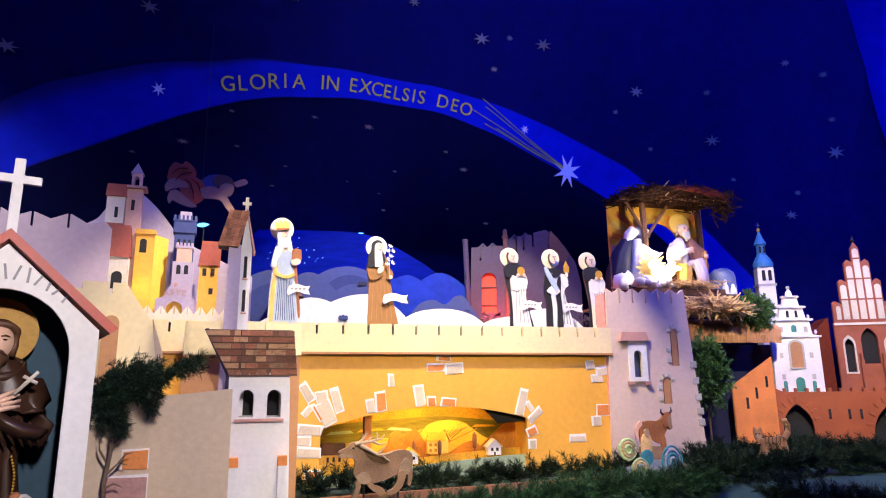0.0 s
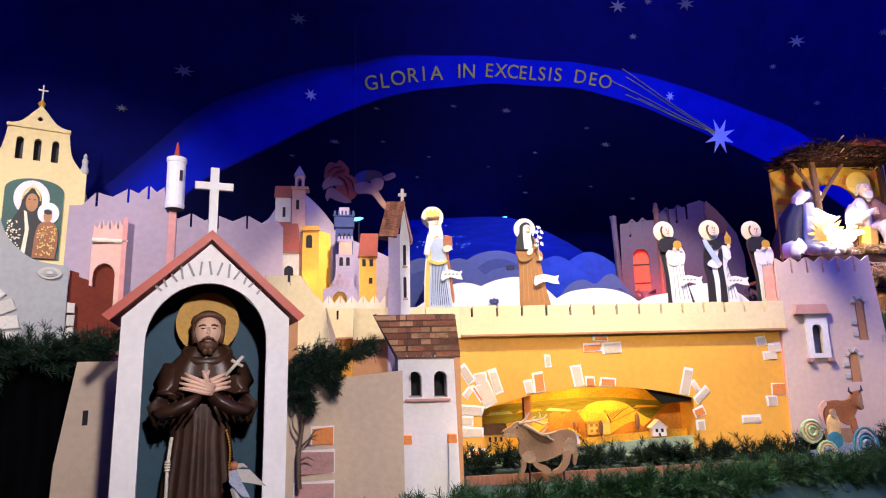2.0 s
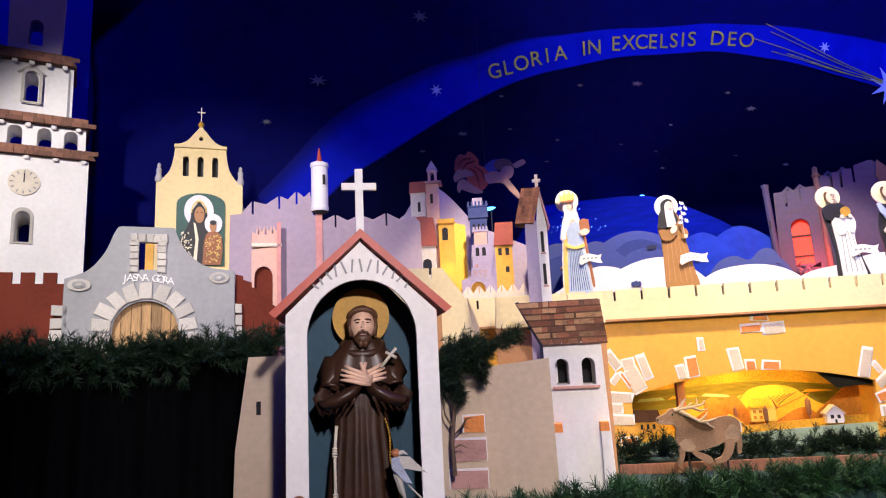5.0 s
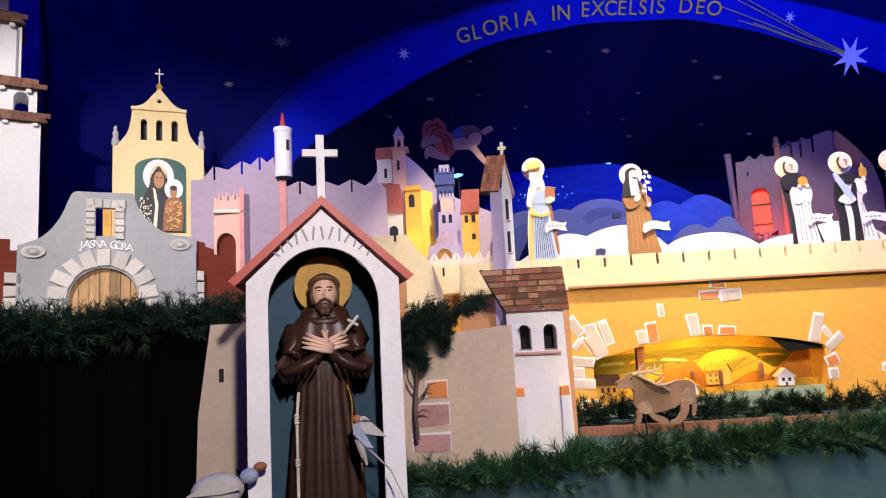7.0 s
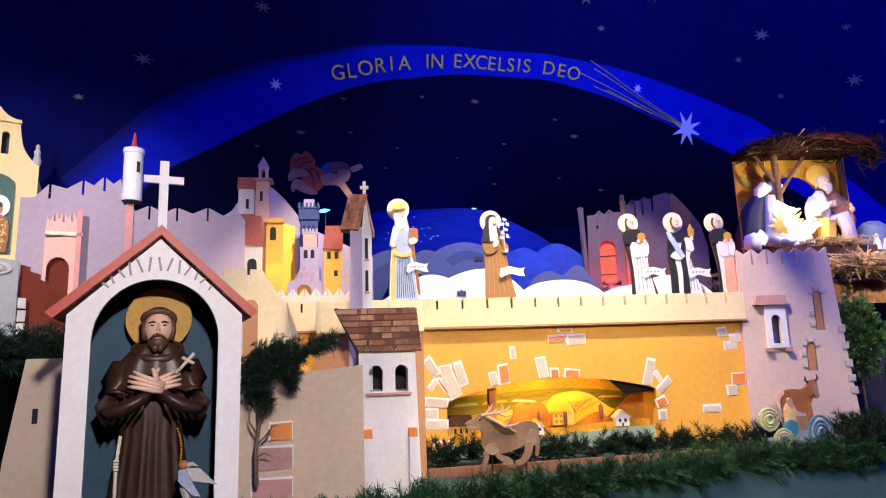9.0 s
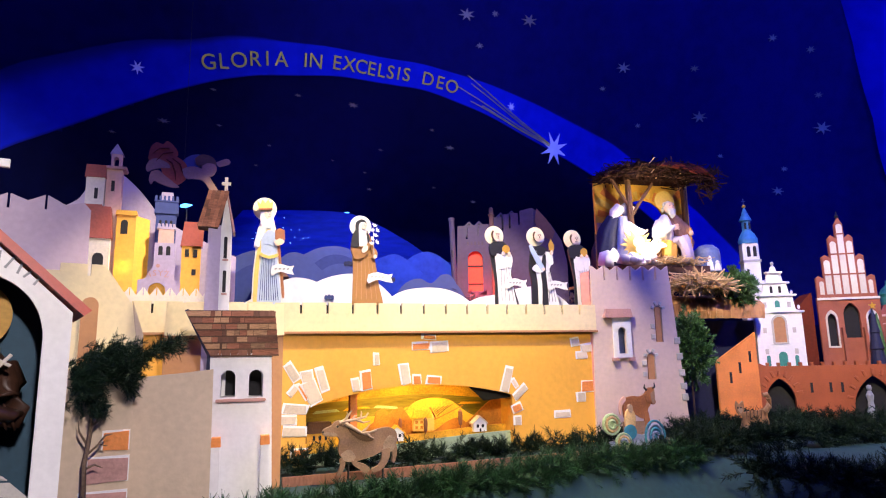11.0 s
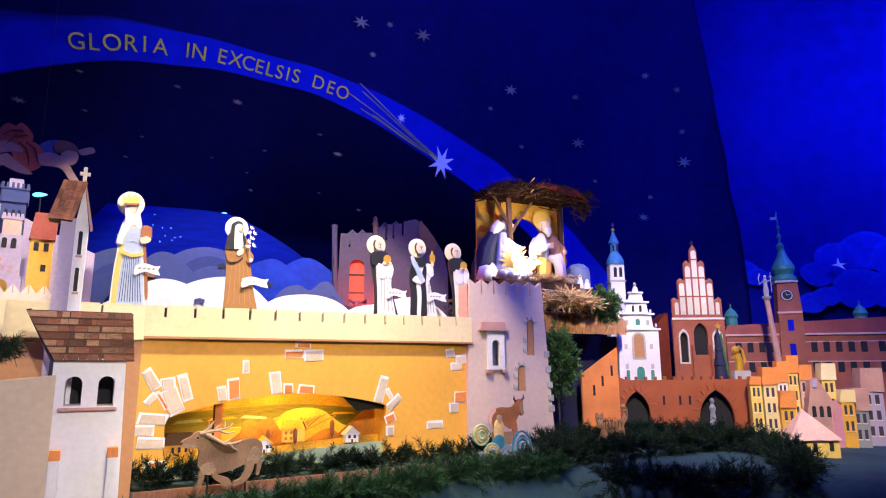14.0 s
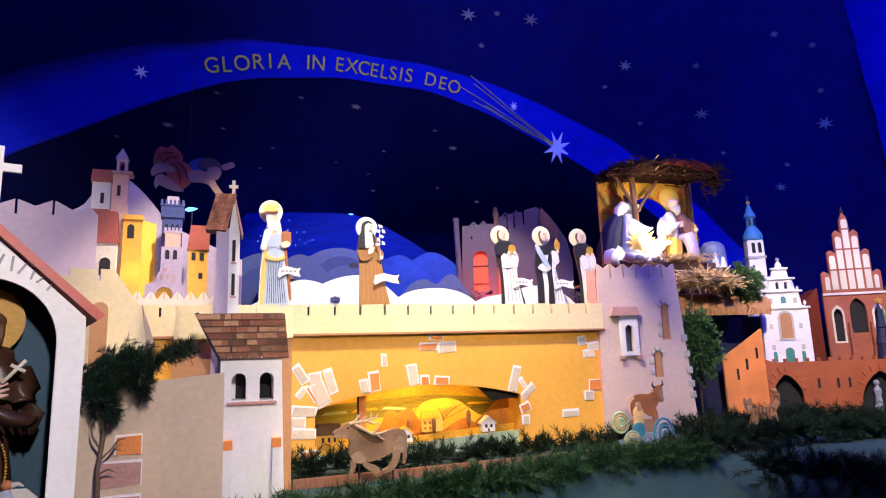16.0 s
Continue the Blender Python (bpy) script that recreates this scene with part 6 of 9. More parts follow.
def f_child(bm):
    # swaddled infant on a bank of fleece, a ring of rays behind
    blob((0.11, -0.15, 2.395), (0.11, 0.06, 0.055), bm, 0, 16)
    blob((0.025, -0.15, 2.455), (0.046, 0.045, 0.048), bm, 0, 14)
    tube([(0.12, -0.19, 2.42), (0.17, -0.20, 2.47), (0.20, -0.20, 2.46)], [0.022, 0.016, 0.010], 8, bm, 0)
    tube([(0.18, -0.16, 2.41), (0.24, -0.17, 2.43), (0.27, -0.17, 2.42)], [0.030, 0.022, 0.012], 8, bm, 0)
    slab([(0.05 + q * math.cos(a), 2.44 + 0.9 * q * math.sin(a)) for a, q in ((2 * math.pi * k / 32, (0.17 if k % 4 == 0 else 0.145) if k % 2 == 0 else 0.10) for k in range(32))], -0.09, 0.006, bm=bm, mi=1)
    rng = random.Random(61)
    for k in range(46):
        u = -0.14 + 0.0072 * k
        blob((u, -0.16 + rng.uniform(-0.05, 0.03), 2.275 + rng.uniform(-0.01, 0.06)), (0.032, 0.028, 0.026), bm, 2, 8)


figure("infant_statue", "white infant statue with added glow in a lit crib", ST, 2.25, [M_CRIBGLOW, M_YEL2, M_WHITE], f_child)
for u, s in ((-0.17, 0.050), (-0.10, 0.040)):
    b = stand("white_boulder", "pale rounded boulder beside the stable", "boulder", (1.80 + u, 5.0, 12), 2.25, "stable boulders")
    part("stone", blob((0, 0, 2.25 + s * 0.7), (s, s * 0.7, s * 0.8)), M_STONE, b)

# the saint in the shrine
def f_saint(bm):
    # robe with deep folds, built of rings
    n, rows = 60, []
    prof = [(0.25, 0.160, 0.085, 0.12), (0.60, 0.148, 0.080, 0.13), (0.95, 0.134, 0.074, 0.13), (1.15, 0.115, 0.066, 0.12), (1.28, 0.098, 0.060, 0.10), (1.36, 0.105, 0.062, 0.03), (1.45, 0.118, 0.062, 0.0), (1.53, 0.10, 0.055, 0.0), (1.57, 0.055, 0.045, 0.0)]
    for z, a, b, f in prof:
        rows.append([bm.verts.new((-0.006 + a * math.cos(t) * (1 + f * 0.4 * math.sin(17 * t)), 0.135 + b * math.sin(t) * (1 + f * math.sin(17 * t + 0.5) + 0.5 * f * math.sin(9 * t))  , z)) for t in (2 * math.pi * k / n for k in range(n))])
    for p, q in zip(rows, rows[1:]):
        for k in range(n):
            bm.faces.new((p[k], p[(k + 1) % n], q[(k + 1) % n], q[k]))
    bm.faces.new(rows[-1])
    # short cape over the shoulders
    cape = []
    for z, a, b in ((1.425, 0.140, 0.072), (1.47, 0.144, 0.074), (1.515, 0.132, 0.070), (1.545, 0.105, 0.062), (1.575, 0.078, 0.055), (1.592, 0.062, 0.045)):
        cape.append([bm.verts.new((a * math.cos(t), 0.128 + b * math.sin(t) * (1 + 0.05 * math.sin(11 * t)), z + 0.012 * math.sin(5 * t + 1) * (z < 1.46))) for t in (2 * math.pi * k / n for k in range(n))])
    for p, q in zip(cape, cape[1:]):
        for k in range(n):
            bm.faces.new((p[k], p[(k + 1) % n], q[(k + 1) % n], q[k]))
    # hood rolled round the neck
    tube([(0.003 + 0.078 * math.cos(t), 0.120 + 0.052 * math.sin(t), 1.566 + 0.030 * math.sin(t)) for t in np.linspace(0.3, 2 * math.pi + 0.3, 26)], 0.010, 9, bm, 0, 1.5)
    blob((0.003, 0.110, 1.575), (0.038, 0.036, 0.05), bm, 1)
    # head, hair, beard
    blob((0.003, 0.085, 1.640), (0.047, 0.052, 0.062), bm, 1, 22)
    blob((0.003, 0.112, 1.665), (0.057, 0.052, 0.056), bm, 2, 20)
    tube([(0.003 + 0.049 * math.cos(t), 0.080 - 0.022 * math.sin(t), 1.675 + 0.026 * math.sin(t)) for t in np.linspace(-0.3, math.pi + 0.3, 14)], 0.0105, 8, bm, 2)
    blob((0.003, 0.062, 1.594), (0.034, 0.032, 0.028), bm, 2, 16)
    for s in (-1, 1):
        blob((0.003 + s * 0.008, 0.048, 1.577), (0.012, 0.014, 0.018), bm, 2, 10)
        tube([(0.003, 0.032, 1.619), (0.003 + s * 0.014, 0.034, 1.615), (0.003 + s * 0.024, 0.042, 1.604)], [0.0045, 0.005, 0.003], 6, bm, 2)
    tube([(0.003, 0.034, 1.655), (0.003, 0.026, 1.636), (0.003, 0.024, 1.626)], [0.0055, 0.008, 0.0085], 8, bm, 1)
    blob((0.003, 0.030, 1.607), (0.013, 0.007, 0.0035), bm, 6, 10)
    for s in (-1, 1):
        blob((0.003 + s * 0.019, 0.0365, 1.651), (0.0068, 0.004, 0.0026), bm, 3, 8)
        tube([(0.003 + s * 0.008, 0.033, 1.661), (0.003 + s * 0.019, 0.034, 1.664), (0.003 + s * 0.031, 0.043, 1.660)], [0.002, 0.0028, 0.002], 5, bm, 2)
        tube([(0.003 + s * 0.046, 0.075, 1.668), (0.003 + s * 0.047, 0.070, 1.635), (0.003 + s * 0.040, 0.064, 1.603)], [0.009, 0.0095, 0.011], 7, bm, 2)
        # upper arm and wide hanging sleeve with creases
        tube([(s * 0.110, 0.118, 1.525), (s * 0.134, 0.098, 1.46), (s * 0.142, 0.080, 1.39), (s * 0.132, 0.072, 1.33)], [0.034, 0.038, 0.040, 0.026], 14, bm, 0, 0.8)
        tube([(s * 0.150, 0.075, 1.372), (s * 0.118, 0.052, 1.368), (s * 0.076, 0.038, 1.382), (s * 0.040, 0.030, 1.405), (s * 0.016, 0.026 - 0.004 * s, 1.428)], [0.026, 0.058, 0.062, 0.052, 0.036], 18, bm, 0, 0.42)
        for k in range(5):
            tube([(s * (0.146 - 0.022 * k), 0.044 - 0.005 * k, 1.322 + 0.004 * k), (s * (0.132 - 0.024 * k), 0.030 - 0.003 * k, 1.362 + 0.004 * k), (s * (0.110 - 0.022 * k), 0.030 - 0.001 * k, 1.406 + 0.008 * k)], [0.003, 0.0075, 0.003], 6, bm, 0)
        tube([(s * 0.148, 0.062, 1.432), (s * 0.120, 0.044, 1.436), (s * 0.090, 0.040, 1.428)], [0.003, 0.009, 0.003], 6, bm, 0)
        # hands laid crosswise, fingers a little fanned
        y = -0.004 - 0.009 * s
        W, d, p = Vector((s * 0.026, 0, 1.440)), Vector((-s * 0.945, 0, 0.33)), Vector((s * 0.33, 0, 0.945))
        for k in range(4):
            o = 1.5 - k
            q = [W + p * o * 0.0075, W + d * 0.030 + p * o * 0.0100, W + d * 0.062 + p * o * 0.0118, W + d * 0.088 + p * o * 0.0145, W + d * (0.114 - 0.006 * abs(k - 1.3)) + p * o * 0.0170]
            tube([(c.x, y + dy, c.z) for c, dy in zip(q, (0.012, 0.0, -0.002, -0.001, 0.006))], [0.0090, 0.0095, 0.0082, 0.0060, 0.0038], 10, bm, 1)
        q = [W + d * 0.026 + p * 0.016, W + d * 0.040 + p * 0.034, W + d * 0.056 + p * 0.052]
        tube([(c.x, y, c.z) for c in q], [0.0105, 0.0082, 0.0050], 8, bm, 1)
    # small cross held at the chest
    tube([(0.062, -0.006, 1.487), (0.118, -0.004, 1.553)], 0.0062, 6, bm, 4)
    tube([(0.080, -0.006, 1.540), (0.118, -0.006, 1.518)], 0.0062, 6, bm, 4)
    # rope girdle with knots, and beads
    tube([(-0.098, 0.066, 1.290), (-0.106, 0.058, 1.20), (-0.106, 0.052, 0.95), (-0.104, 0.046, 0.60)], 0.0058, 8, bm, 4)
    for z in (1.185, 1.194, 1.203, 1.212, 1.040, 1.049, 1.058, 0.90):
        blob((-0.106, 0.054, z), (0.0105, 0.010, 0.005), bm, 4, 8)
    for k in range(34):
        blob((0.076 + 0.0013 * k + 0.006 * math.sin(k * 0.3), 0.066 - 0.0004 * k, 1.30 - 0.0095 * k), (0.0042, 0.0042, 0.0042), bm, 5, 6)
    for f in bm.faces:
        f.smooth = True
    slab(ring(0.003, 1.682, 0.110, 0.112, 36), 0.185, 0.008, bm=bm, mi=5)


figure("saint_statue", "painted wooden saint statue in brown habit, arms crossed", NICHE, 0.25, [M_HABIT, M_SKIN, M_HAIR, M_INK, M_ROPE, M_HALO, M_BRICKP], f_saint)
st_base = stand("statue_base", "dark wooden block under the statue", "plinth", NICHE, 0.20)
part("block", box(-0.17, 0.17, 0.20, 0.25, 0.03, 0.24, bevel=0.005), M_DARKWOOD, st_base)


def f_bird(bm):
    blob((0.10, -0.10, 1.165), (0.024, 0.022, 0.045), bm, 0)
    blob((0.095, -0.11, 1.213), (0.020, 0.018, 0.018), bm, 1)
    tube([(0.105, -0.11, 1.21), (0.13, -0.12, 1.215), (0.150, -0.12, 1.205)], [0.012, 0.008, 0.002], 7, bm, 2)
    slab([(0.105, 1.20), (0.16, 1.195), (0.235, 1.125), (0.20, 1.135), (0.13, 1.15)], -0.115, 0.006, bm=bm, mi=2)
    slab([(0.075, 1.195), (0.10, 1.20), (0.165, 1.09), (0.13, 1.10), (0.075, 1.155)], -0.130, 0.006, bm=bm, mi=0)
    tube([(0.10, -0.10, 1.13), (0.12, -0.10, 1.06), (0.135, -0.10, 1.02)], [0.02, 0.014, 0.006], 7, bm, 2)
    bmesh.ops.scale(bm, vec=(0.74, 0.85, 0.80), space=Matrix.Translation((-0.09, 0.10, -1.17)), verts=bm.verts)
    tube([(0.105, -0.10, 1.13), (0.20, -0.12, 1.03), (0.30, -0.14, 0.80), (0.36, -0.15, 0.0)], 0.003, 6, bm, 2)


figure("toy_bird", "grey blue painted bird on a long wire", NICHE, 0.0, [M_BIRD, M_COW, M_STONE], f_bird, "bird")


def f_dove(bm):
    blob((-0.36, -0.05, 0.86), (0.085, 0.05, 0.055), bm, 0)
    slab([(-0.45, 0.86), (-0.36, 0.915), (-0.28, 0.87), (-0.34, 0.86)], -0.11, 0.006, bm=bm, mi=0)
    blob((-0.26, -0.06, 0.90), (0.03, 0.026, 0.025), bm, 1)
    blob((-0.225, -0.06, 0.925), (0.022, 0.018, 0.015), bm, 2)
    bmesh.ops.translate(bm, vec=(0.0, 0, 0.145), verts=bm.verts)
    tube([(-0.35, -0.05, 0.98), (-0.35, -0.05, 0.0)], 0.004, 6, bm, 1)


figure("toy_bird", "white and grey painted doves on a wire by the shrine", NICHE, 0.0, [M_STONE, M_BIRD, M_COW], f_dove, "bird")

# the procession on the bridge
def walker(label, u, h, parts_fn, mats):
    place = Matrix.Translation((0, 0, 0))
    a = radians(BRIDGE[2])
    x, y = BRIDGE[0] + u * math.cos(a) - 0.10 * math.sin(a), BRIDGE[1] + u * math.sin(a) + 0.10 * math.cos(a)
    return figure("saint_figure", label, (x, y, BRIDGE[2]), 1.82, mats, parts_fn, "cut-out figure", "procession on the bridge")


def banner(bm, u, z, mi, w=0.16):
    slab([(u, z)] + spline([(u + 0.01, z + 0.045), (u + w * 0.4, z + 0.06), (u + w * 0.8, z + 0.045), (u + w, z + 0.052)], 3) + [(u + w - 0.012, z + 0.022), (u + w, z - 0.01)] + spline([(u + w * 0.75, z - 0.005), (u + w * 0.4, z + 0.008), (u + 0.01, z - 0.02)], 3), -0.020, 0.006, bm=bm, mi=mi)
    for k in range(4):
        slab([(u + 0.025 + 0.026 * k, z + 0.020), (u + 0.041 + 0.026 * k, z + 0.024), (u + 0.041 + 0.026 * k, z + 0.034), (u + 0.025 + 0.026 * k, z + 0.030)], -0.022, 0.003, bm=bm, mi=mi + 1)


def head(bm, u, z, skin, ink, r=0.026):
    """A painted face turned half aside: eyes, brows, nose and mouth."""
    slab(ring(u, z, r, r * 1.35, 18), -0.018, 0.006, bm=bm, mi=skin)
    for e in (0.0, 0.016):
        slab(ring(u + e, z + 0.006, 0.0045, 0.0028, 8), -0.021, 0.004, bm=bm, mi=ink)
        slab([(u + e - 0.006, z + 0.013), (u + e + 0.006, z + 0.014), (u + e + 0.006, z + 0.017), (u + e - 0.006, z + 0.016)], -0.021, 0.004, bm=bm, mi=ink)
    slab([(u + 0.009, z + 0.004), (u + 0.016, z - 0.009), (u + 0.008, z - 0.010)], -0.021, 0.004, bm=bm, mi=ink)
    slab([(u, z - 0.018), (u + 0.016, z - 0.017), (u + 0.014, z - 0.021), (u + 0.002, z - 0.021)], -0.021, 0.004, bm=bm, mi=ink)


def pleats(bm, u0, u1, z0, v0, v1, z1, n, mi, y=-0.013):
    """Thin painted fold lines running up a robe."""
    for k in range(n):
        t = (k + 0.5) / n
        a, b = u0 + (u1 - u0) * t, v0 + (v1 - v0) * t
        slab([(a - 0.0022, z0), (a + 0.0022, z0), (b + 0.0012, z1), (b - 0.0012, z1)], y, 0.004, bm=bm, mi=mi)


def relief(bm, outline, y, t, mi):
    slab(spline(outline + outline[:1], 4)[:-1], y, t, bm=bm, mi=mi)


def f_king(bm):
    # white mantle, yellow lining, pale blue robe, veil, crown and book
    relief(bm, [(-0.072, 1.835), (-0.065, 2.091), (-0.053, 2.247), (-0.065, 2.275), (-0.049, 2.357), (-0.03, 2.423), (0, 2.47), (0.053, 2.462), (0.072, 2.395), (0.091, 2.306), (0.106, 2.169), (0.125, 1.943), (0.099, 1.835)], 0.0, 0.012, 5)
    relief(bm, [(-0.061, 1.835), (-0.057, 2.091), (-0.038, 2.267), (-0.019, 2.345), (0.023, 2.388), (0.042, 2.38), (0, 2.325), (-0.019, 2.247), (-0.03, 2.091), (-0.034, 1.835)], -0.006, 0.008, 1)
    relief(bm, [(0.084, 2.286), (0.099, 2.306), (0.114, 2.169), (0.137, 1.959), (0.122, 1.943), (0.106, 2.091)], -0.006, 0.008, 2)
    relief(bm, [(-0.038, 1.835), (-0.03, 2.052), (-0.015, 2.208), (-0.019, 2.325), (0.023, 2.372), (0.076, 2.357), (0.08, 2.247), (0.084, 2.169), (0.106, 2.013), (0.118, 1.835), (0.072, 1.835), (0.038, 1.9), (0, 1.835)], -0.010, 0.010, 0)
    relief(bm, [(-0.061, 2.271), (-0.049, 2.349), (-0.019, 2.411), (0.015, 2.411), (0, 2.357), (-0.023, 2.31), (-0.03, 2.263)], -0.014, 0.008, 5)
    relief(bm, [(0, 2.278), (-0.008, 2.333), (0.023, 2.38), (0.061, 2.364), (0.072, 2.31), (0.061, 2.271), (0.03, 2.286)], -0.013, 0.007, 0)
    pleats(bm, -0.027, 0.106, 1.915, -0.012, 0.070, 2.205, 9, 7)
    relief(bm, [(-0.027, 2.232), (0.03, 2.208), (0.087, 2.224), (0.087, 2.204), (0.03, 2.189), (-0.027, 2.208)], -0.016, 0.007, 1)
    relief(bm, [(0.061, 2.306), (0.099, 2.325), (0.129, 2.31), (0.114, 2.286), (0.076, 2.278)], -0.020, 0.008, 4)
    slab([(0.068, 2.38), (0.095, 2.395), (0.129, 2.384), (0.133, 2.321), (0.103, 2.31), (0.068, 2.321)], -0.018, 0.008, bm=bm, mi=2)
    slab(ring(0.0, 2.528, 0.077, 0.078, 30), 0.013, 0.010, bm=bm, mi=3)
    relief(bm, [(-0.03, 2.501), (-0.019, 2.54), (0.042, 2.54), (0.057, 2.481), (0.049, 2.411), (0.015, 2.395), (-0.023, 2.419)], -0.015, 0.008, 5)
    head(bm, 0.020, 2.490, 4, 6, 0.024)
    slab([(-0.038, 2.512), (-0.053, 2.571), (-0.03, 2.551), (-0.019, 2.583), (0, 2.559), (0.019, 2.587), (0.03, 2.559), (0.049, 2.575), (0.046, 2.52)], -0.024, 0.006, bm=bm, mi=1)
    slab([(-0.038, 2.509), (0.046, 2.516), (0.046, 2.528), (-0.038, 2.52)], -0.026, 0.004, bm=bm, mi=2)
    banner(bm, 0.045, 2.095, 5, 0.15)


walker("cut-out crowned figure in pale blue robe and yellow cloak", -1.27, 0.7, f_king, [M_BLUEROBE, M_YEL2, M_COW, M_HALOP, M_SKINL, M_WHITE, M_GREY, M_HILLB])


def f_nun(bm):
    relief(bm, [(-0.086, 1.835), (-0.079, 2.076), (-0.082, 2.213), (-0.094, 2.271), (-0.09, 2.326), (-0.068, 2.38), (-0.022, 2.408), (0.03, 2.388), (0.06, 2.318), (0.068, 2.252), (0.075, 2.193), (0.101, 2.037), (0.124, 1.835)], 0, 0.012, 0)
    pleats(bm, -0.075, 0.105, 1.93, -0.055, 0.055, 2.25, 5, 7, -0.003)
    relief(bm, [(-0.094, 2.295), (-0.086, 2.369), (-0.064, 2.412), (-0.06, 2.462), (-0.022, 2.486), (0.011, 2.47), (0.019, 2.408), (0.037, 2.349), (0.022, 2.318), (-0.015, 2.302), (-0.06, 2.287)], -0.007, 0.007, 1)
    relief(bm, [(-0.037, 2.295), (-0.041, 2.388), (-0.037, 2.451), (-0.007, 2.466), (0.015, 2.435), (0.011, 2.38), (0.019, 2.318), (-0.007, 2.298)], -0.012, 0.010, 2)
    head(bm, -0.004, 2.437, 3, 6, 0.019)
    relief(bm, [(-0.094, 2.263), (-0.068, 2.279), (-0.015, 2.248), (0.015, 2.275), (0.022, 2.248), (-0.022, 2.209), (-0.071, 2.209)], -0.012, 0.010, 0)
    relief(bm, [(-0.022, 2.271), (0, 2.302), (0.022, 2.295), (0.015, 2.263), (-0.015, 2.248)], -0.018, 0.010, 3)
    relief(bm, [(0.037, 2.302), (0.075, 2.279), (0.09, 2.248), (0.079, 2.213), (0.045, 2.213), (0.052, 2.252)], -0.012, 0.010, 0)
    slab(ring(0.073, 2.226, 0.012, 0.014, 10), -0.018, 0.010, bm=bm, mi=3)
    slab(ring(-0.024, 2.440, 0.076, 0.077, 30), 0.013, 0.010, bm=bm, mi=4)
    for k, (u, z) in enumerate(((0.045, 2.345), (0.070, 2.365), (0.052, 2.400), (0.078, 2.405), (0.062, 2.435), (0.048, 2.305), (0.075, 2.32))):
        a = 0.5 * (k % 3) + 0.4
        for d in (-0.5, 0.2, 0.9):
            c, q = math.cos(a + d), math.sin(a + d)
            slab([(u, z), (u + 0.016 * c - 0.006 * q, z + 0.016 * q + 0.006 * c), (u + 0.026 * c, z + 0.026 * q), (u + 0.016 * c + 0.006 * q, z + 0.016 * q - 0.006 * c)], -0.017 - 0.0015 * k, 0.003, bm=bm, mi=2)
    tube([(0.066, -0.014, 2.21), (0.060, -0.014, 2.34), (0.062, -0.014, 2.43)], 0.003, 5, bm, 5)
    banner(bm, 0.015, 2.055, 4, 0.18)


walker("cut-out nun figure in brown habit with white lilies", -0.60, 0.6, f_nun, [M_BROWN, M_INK, M_WHITE, M_SKINL, M_WHITE, M_STONE, M_GREY, M_TAN])


